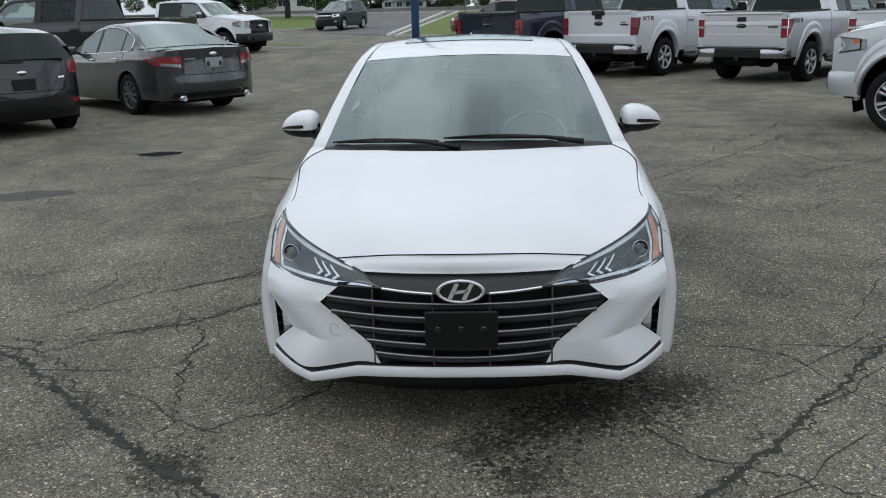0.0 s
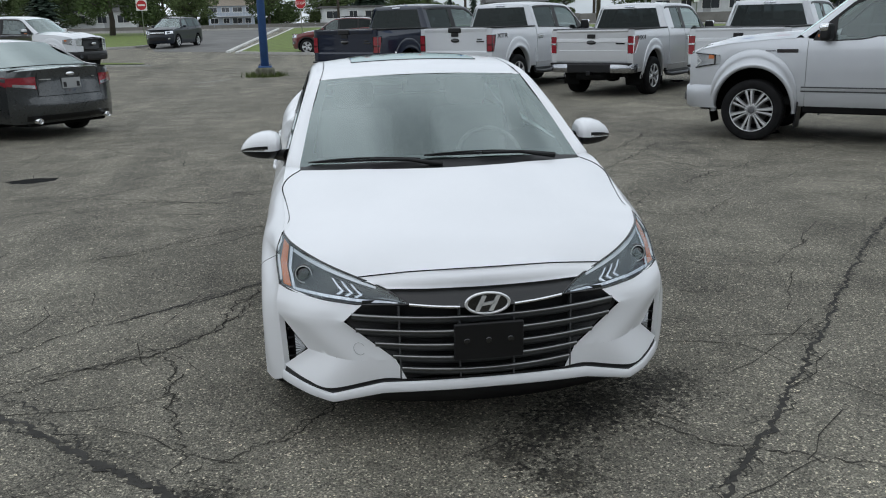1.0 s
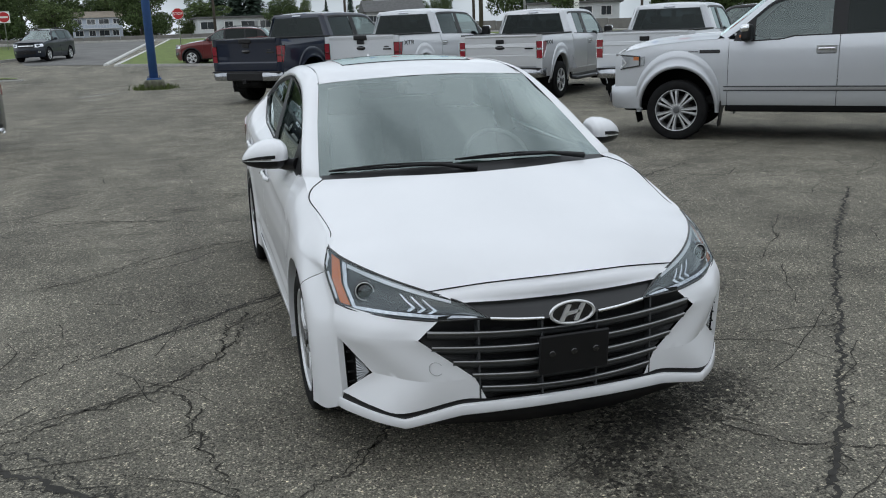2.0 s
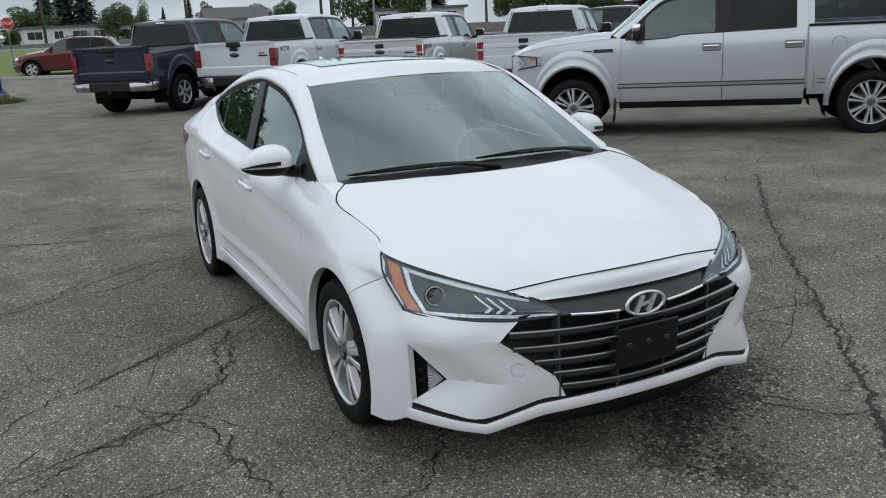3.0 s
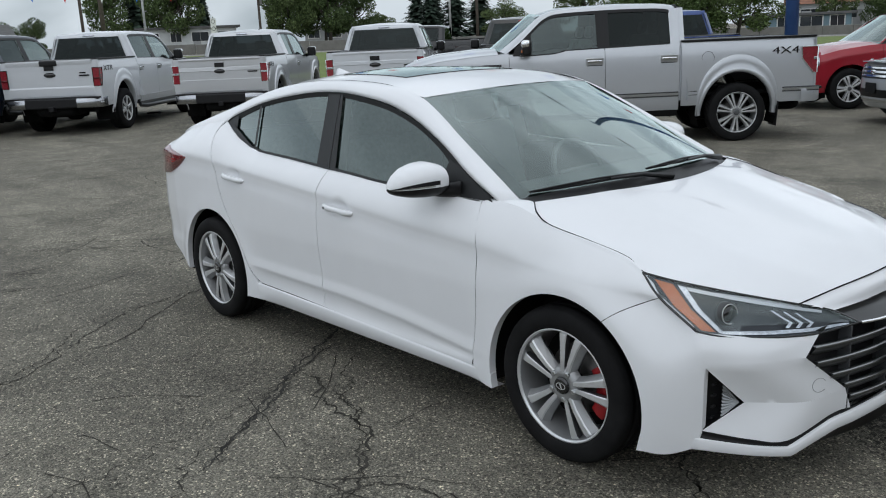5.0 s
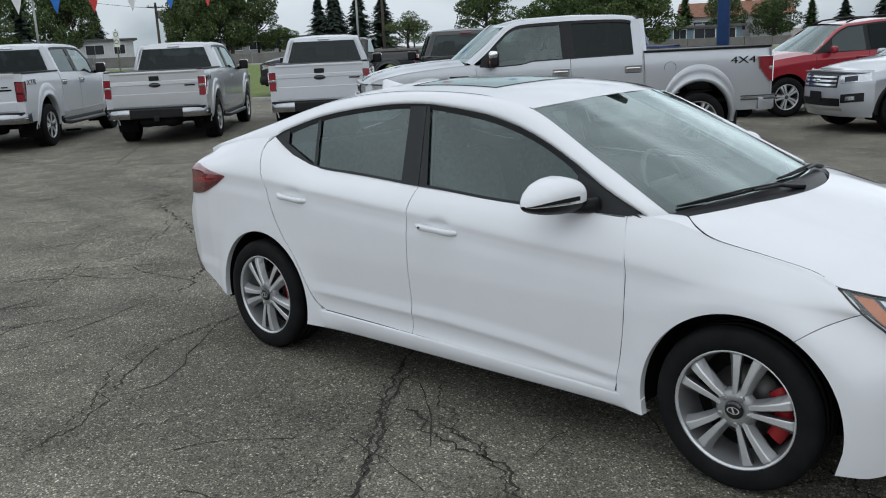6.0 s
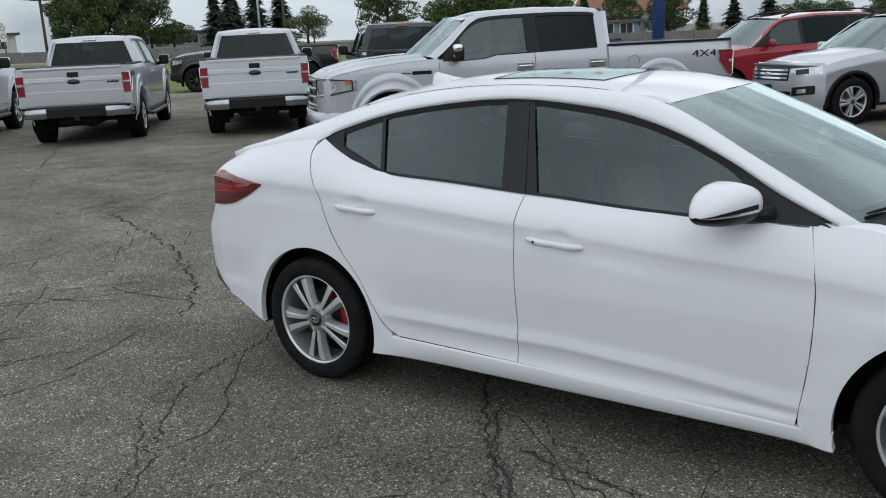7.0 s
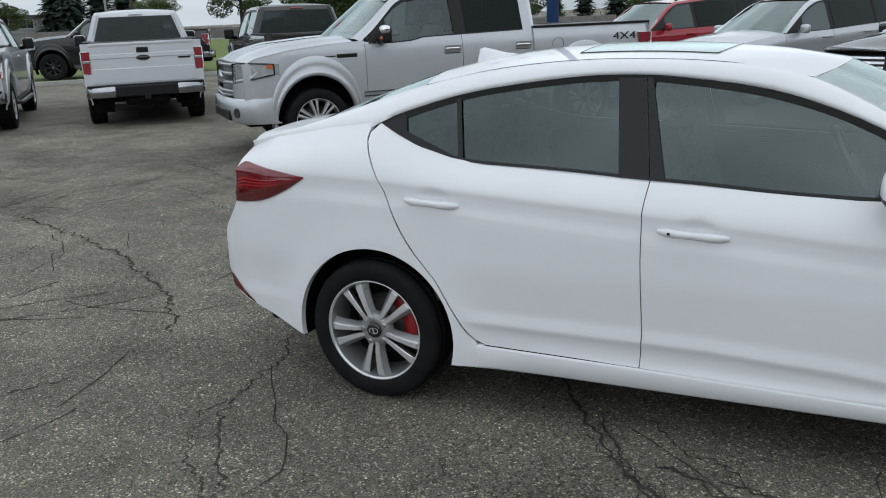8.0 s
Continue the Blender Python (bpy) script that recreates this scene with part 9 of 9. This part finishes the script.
def broadleaf(seed, mat, label, sparse=1.0):
    """A broadleaf tree of height 1 and crown width about 0.8, to be scaled."""
    r_ = random.Random(seed)
    t = thing("tree", label, "tree", group="trees across the street")
    bm = bmesh.new()
    tube(bm, [(0, 0, -0.02), (0.01, 0, 0.15), (-0.005, 0.01, 0.32), (0.01, 0, 0.6), (0, 0, 0.85)], [0.025, 0.019, 0.016, 0.010, 0.003], 8)
    blobs = []
    for k in range(11):
        a = k * 2.4 + r_.uniform(-0.4, 0.4)
        z0 = r_.uniform(0.22, 0.5)
        ln = r_.uniform(0.16, 0.30)
        e = (math.cos(a) * ln, math.sin(a) * ln, z0 + r_.uniform(0.10, 0.28))
        tube(bm, [(0, 0, z0), (e[0] * 0.5, e[1] * 0.5, z0 + 0.06), e], [0.012, 0.008, 0.003], 5)
        blobs.append((e[0], e[1], e[2] + 0.02, r_.uniform(0.10, 0.17), 0.8))
    blobs += [(0.22 * math.cos(k * 2.1), 0.22 * math.sin(k * 2.1), r_.uniform(0.20, 0.34), r_.uniform(0.10, 0.15), 0.8) for k in range(5)]
    blobs += [(r_.uniform(-0.1, 0.1), r_.uniform(-0.1, 0.1), z, r_.uniform(0.12, 0.19), 0.85) for z in (0.5, 0.62, 0.74, 0.85)]
    part("trunk", bm, BARK, t)
    bm = bmesh.new()
    leaf_cloud(bm, blobs, int(11000 * sparse), 0.0155, r_)
    part("crown", bm, mat, t)
    return t


def spruce(seed, mat, label, wide=0.26, droop=0.10):
    r_ = random.Random(seed)
    t = thing("tree", label, "tree", group="trees across the street")
    bm = bmesh.new()
    tube(bm, [(0, 0, -0.02), (0, 0, 0.5), (0, 0, 1.0)], [0.024, 0.014, 0.002], 7)
    part("trunk", bm, BARK, t)
    bm = bmesh.new()
    z = 0.06
    while z < 0.985:
        rad = wide * (1 - z) ** 0.85 * r_.uniform(0.8, 1.12) + 0.008
        for k in range(14):
            a = r_.uniform(0, math.tau)
            rr = rad * r_.uniform(0.40, 1.22)
            z += r_.uniform(-0.004, 0.004)
            c, s = math.cos(a), math.sin(a)
            for q in range(5):
                f = (q + 0.7) / 5
                p = Vector((c * rr * f, s * rr * f, z - droop * rr * f * f * 2 + r_.uniform(-0.018, 0.018)))
                w = 0.012 + 0.022 * (1 - f) * rad / wide + 0.008
                side = Vector((-s, c, 0)) * w
                tip = Vector((c, s, -0.5)) * w * 1.1
                bm.faces.new([bm.verts.new(p + side), bm.verts.new(p + tip), bm.verts.new(p - side), bm.verts.new(p - tip * 0.6 + Vector((0, 0, 0.014)))])
        z += 0.028
    part("crown", bm, mat, t)
    return t


KINDS = {"D": [broadleaf(k, m_, lb) for k, m_, lb in ((3, LEAF, "leafy broadleaf tree with a dark green crown"), (8, LEAF2, "leafy broadleaf tree with a pale green crown"), (15, LEAF, "tall broadleaf tree with an uneven crown"))],
         "C": [spruce(4, NEEDLE, "dark green spruce tree"), spruce(9, NEEDLE, "dark pointed spruce tree", 0.22, 0.16)],
         "K": [spruce(5, CEDAR, "narrow green columnar cedar", 0.17, -0.25)], "B": [broadleaf(21, LEAF2, "thin airy birch tree", 0.45)]}
TREES = []


def trees(kind, rows):
    for x, y, h, w in rows:
        f = 1.36 if y < 80 else 1.66
        x, y, h, w = x * f, y * f, h * f, w * f
        if kind == "C":
            w, h = w * rng.uniform(1.05, 1.5), h * rng.uniform(0.88, 1.1)
        pool = KINDS["D" if kind == "S" else kind]
        src = pool[len(TREES) % len(pool)]
        sx = w / {"D": 0.74, "S": 0.74, "C": 0.44, "K": 0.34, "B": 0.74}[kind]
        m = Matrix.Translation((x, y, ground_z(x, y) - (0.32 * h if kind == "S" else 0.1))) @ Matrix.Rotation(len(TREES) * 2.1, 4, "Z") @ Matrix.Diagonal((sx, sx, h, 1))
        TREES.append(copy_thing(src, m))


trees("C", [(3.0, 91.6, 7.6, 2.8), (5.0, 96.5, 9.1, 3.6), (6.8, 94.4, 7.2, 3.2), (17.8, 115.1, 4.0, 1.3), (19.1, 104.7, 5.1, 1.0), (33.3, 82.4, 8.1, 3.6), (45.0, 91.3, 5.4, 2.3), (63.0, 72.9, 6.0, 3.1), (68.0, 71.0, 6.2, 4.0), (40.6, 83.3, 5.1, 3.0)])
trees("C", [(59.7, 70.0, 6.0, 3.1), (63.7, 70.3, 6.7, 3.5), (102.5, 74.2, 4.6, 1.0), (72.8, 22.8, 3.5, 2.9), (73.5, 20.1, 3.3, 2.6), (61.3, 74.1, 5.7, 3.8), (-23.2, 78.1, 5.1, 3.3), (5.3, 95.9, 5.3, 3.3)])
trees("D", [(8.7, 86.1, 3.8, 3.5), (23.2, 114.1, 4.9, 3.1), (23.6, 93.5, 3.5, 3.9), (29.8, 102.9, 4.3, 3.2), (27.2, 103.7, 3.5, 2.9), (30.5, 81.5, 8.5, 4.6), (34.3, 77.6, 8.9, 5.6), (42.3, 69.8, 6.5, 4.8), (46.7, 70.5, 7.1, 5.0), (51.4, 72.0, 6.5, 4.0), (35.5, 78.0, 8.8, 4.5)])
trees("D", [(42.8, 70.4, 7.6, 4.8), (46.3, 69.2, 8.6, 6.2), (52.3, 69.7, 3.1, 4.1), (66.8, 55.1, 7.9, 6.5), (90.6, 55.9, 5.7, 6.1), (67.7, 30.6, 5.5, 3.2), (71.0, 27.9, 4.9, 4.2), (74.0, 18.1, 2.9, 3.6), (74.7, 15.4, 2.9, 3.6), (76.0, 12.0, 3.1, 3.8)])
trees("D", [(-12.2, 52.2, 6.6, 5.8), (-11.3, 83.5, 3.8, 4.6), (-4.0, 74.0, 6.0, 4.4), (-21.7, 83.6, 4.7, 3.9), (1.4, 91.1, 4.0, 5.6), (-23.2, 80.9, 4.7, 5.2), (-16.7, 86.5, 5.7, 5.4), (13.0, 104, 3.2, 4.0), (76, 8.0, 3.0, 4.0)])
trees("D", [(41.0, 26.3, 5.0, 4.8), (42.4, 24.2, 4.4, 4.4), (39.8, 28.6, 4.6, 4.6)])
trees("D", [(-9 - 4.6 * k + 1.2 * math.sin(k * 7.0), 132 + 4 * math.sin(k * 3.0), 8.6 + 2.2 * math.sin(k * 5.0), 7.4) for k in range(-1, 11)])
trees("S", [(-34 + 3.4 * k + 1.1 * math.sin(k * 4.0), 134 + 3 * math.sin(k * 2.0), 4.0 + 1.0 * math.sin(k * 6.0), 5.2) for k in range(17)])
trees("B", [(10.5, 80.8, 4.3, 1.2), (69.0, 67.2, 4.0, 3.3), (61.7, 61.1, 3.8, 4.7)])
trees("K", [(63.7, 32.2, 3.8, 2.2), (70.1, 24.5, 3.3, 2.1)])
for lst in KINDS.values():
    for k, src in enumerate(lst):
        src.matrix_basis = Matrix.Translation((-60 - 9 * k, 130 + 4 * k, 1.3)) @ Matrix.Diagonal((8, 8, 9, 1))
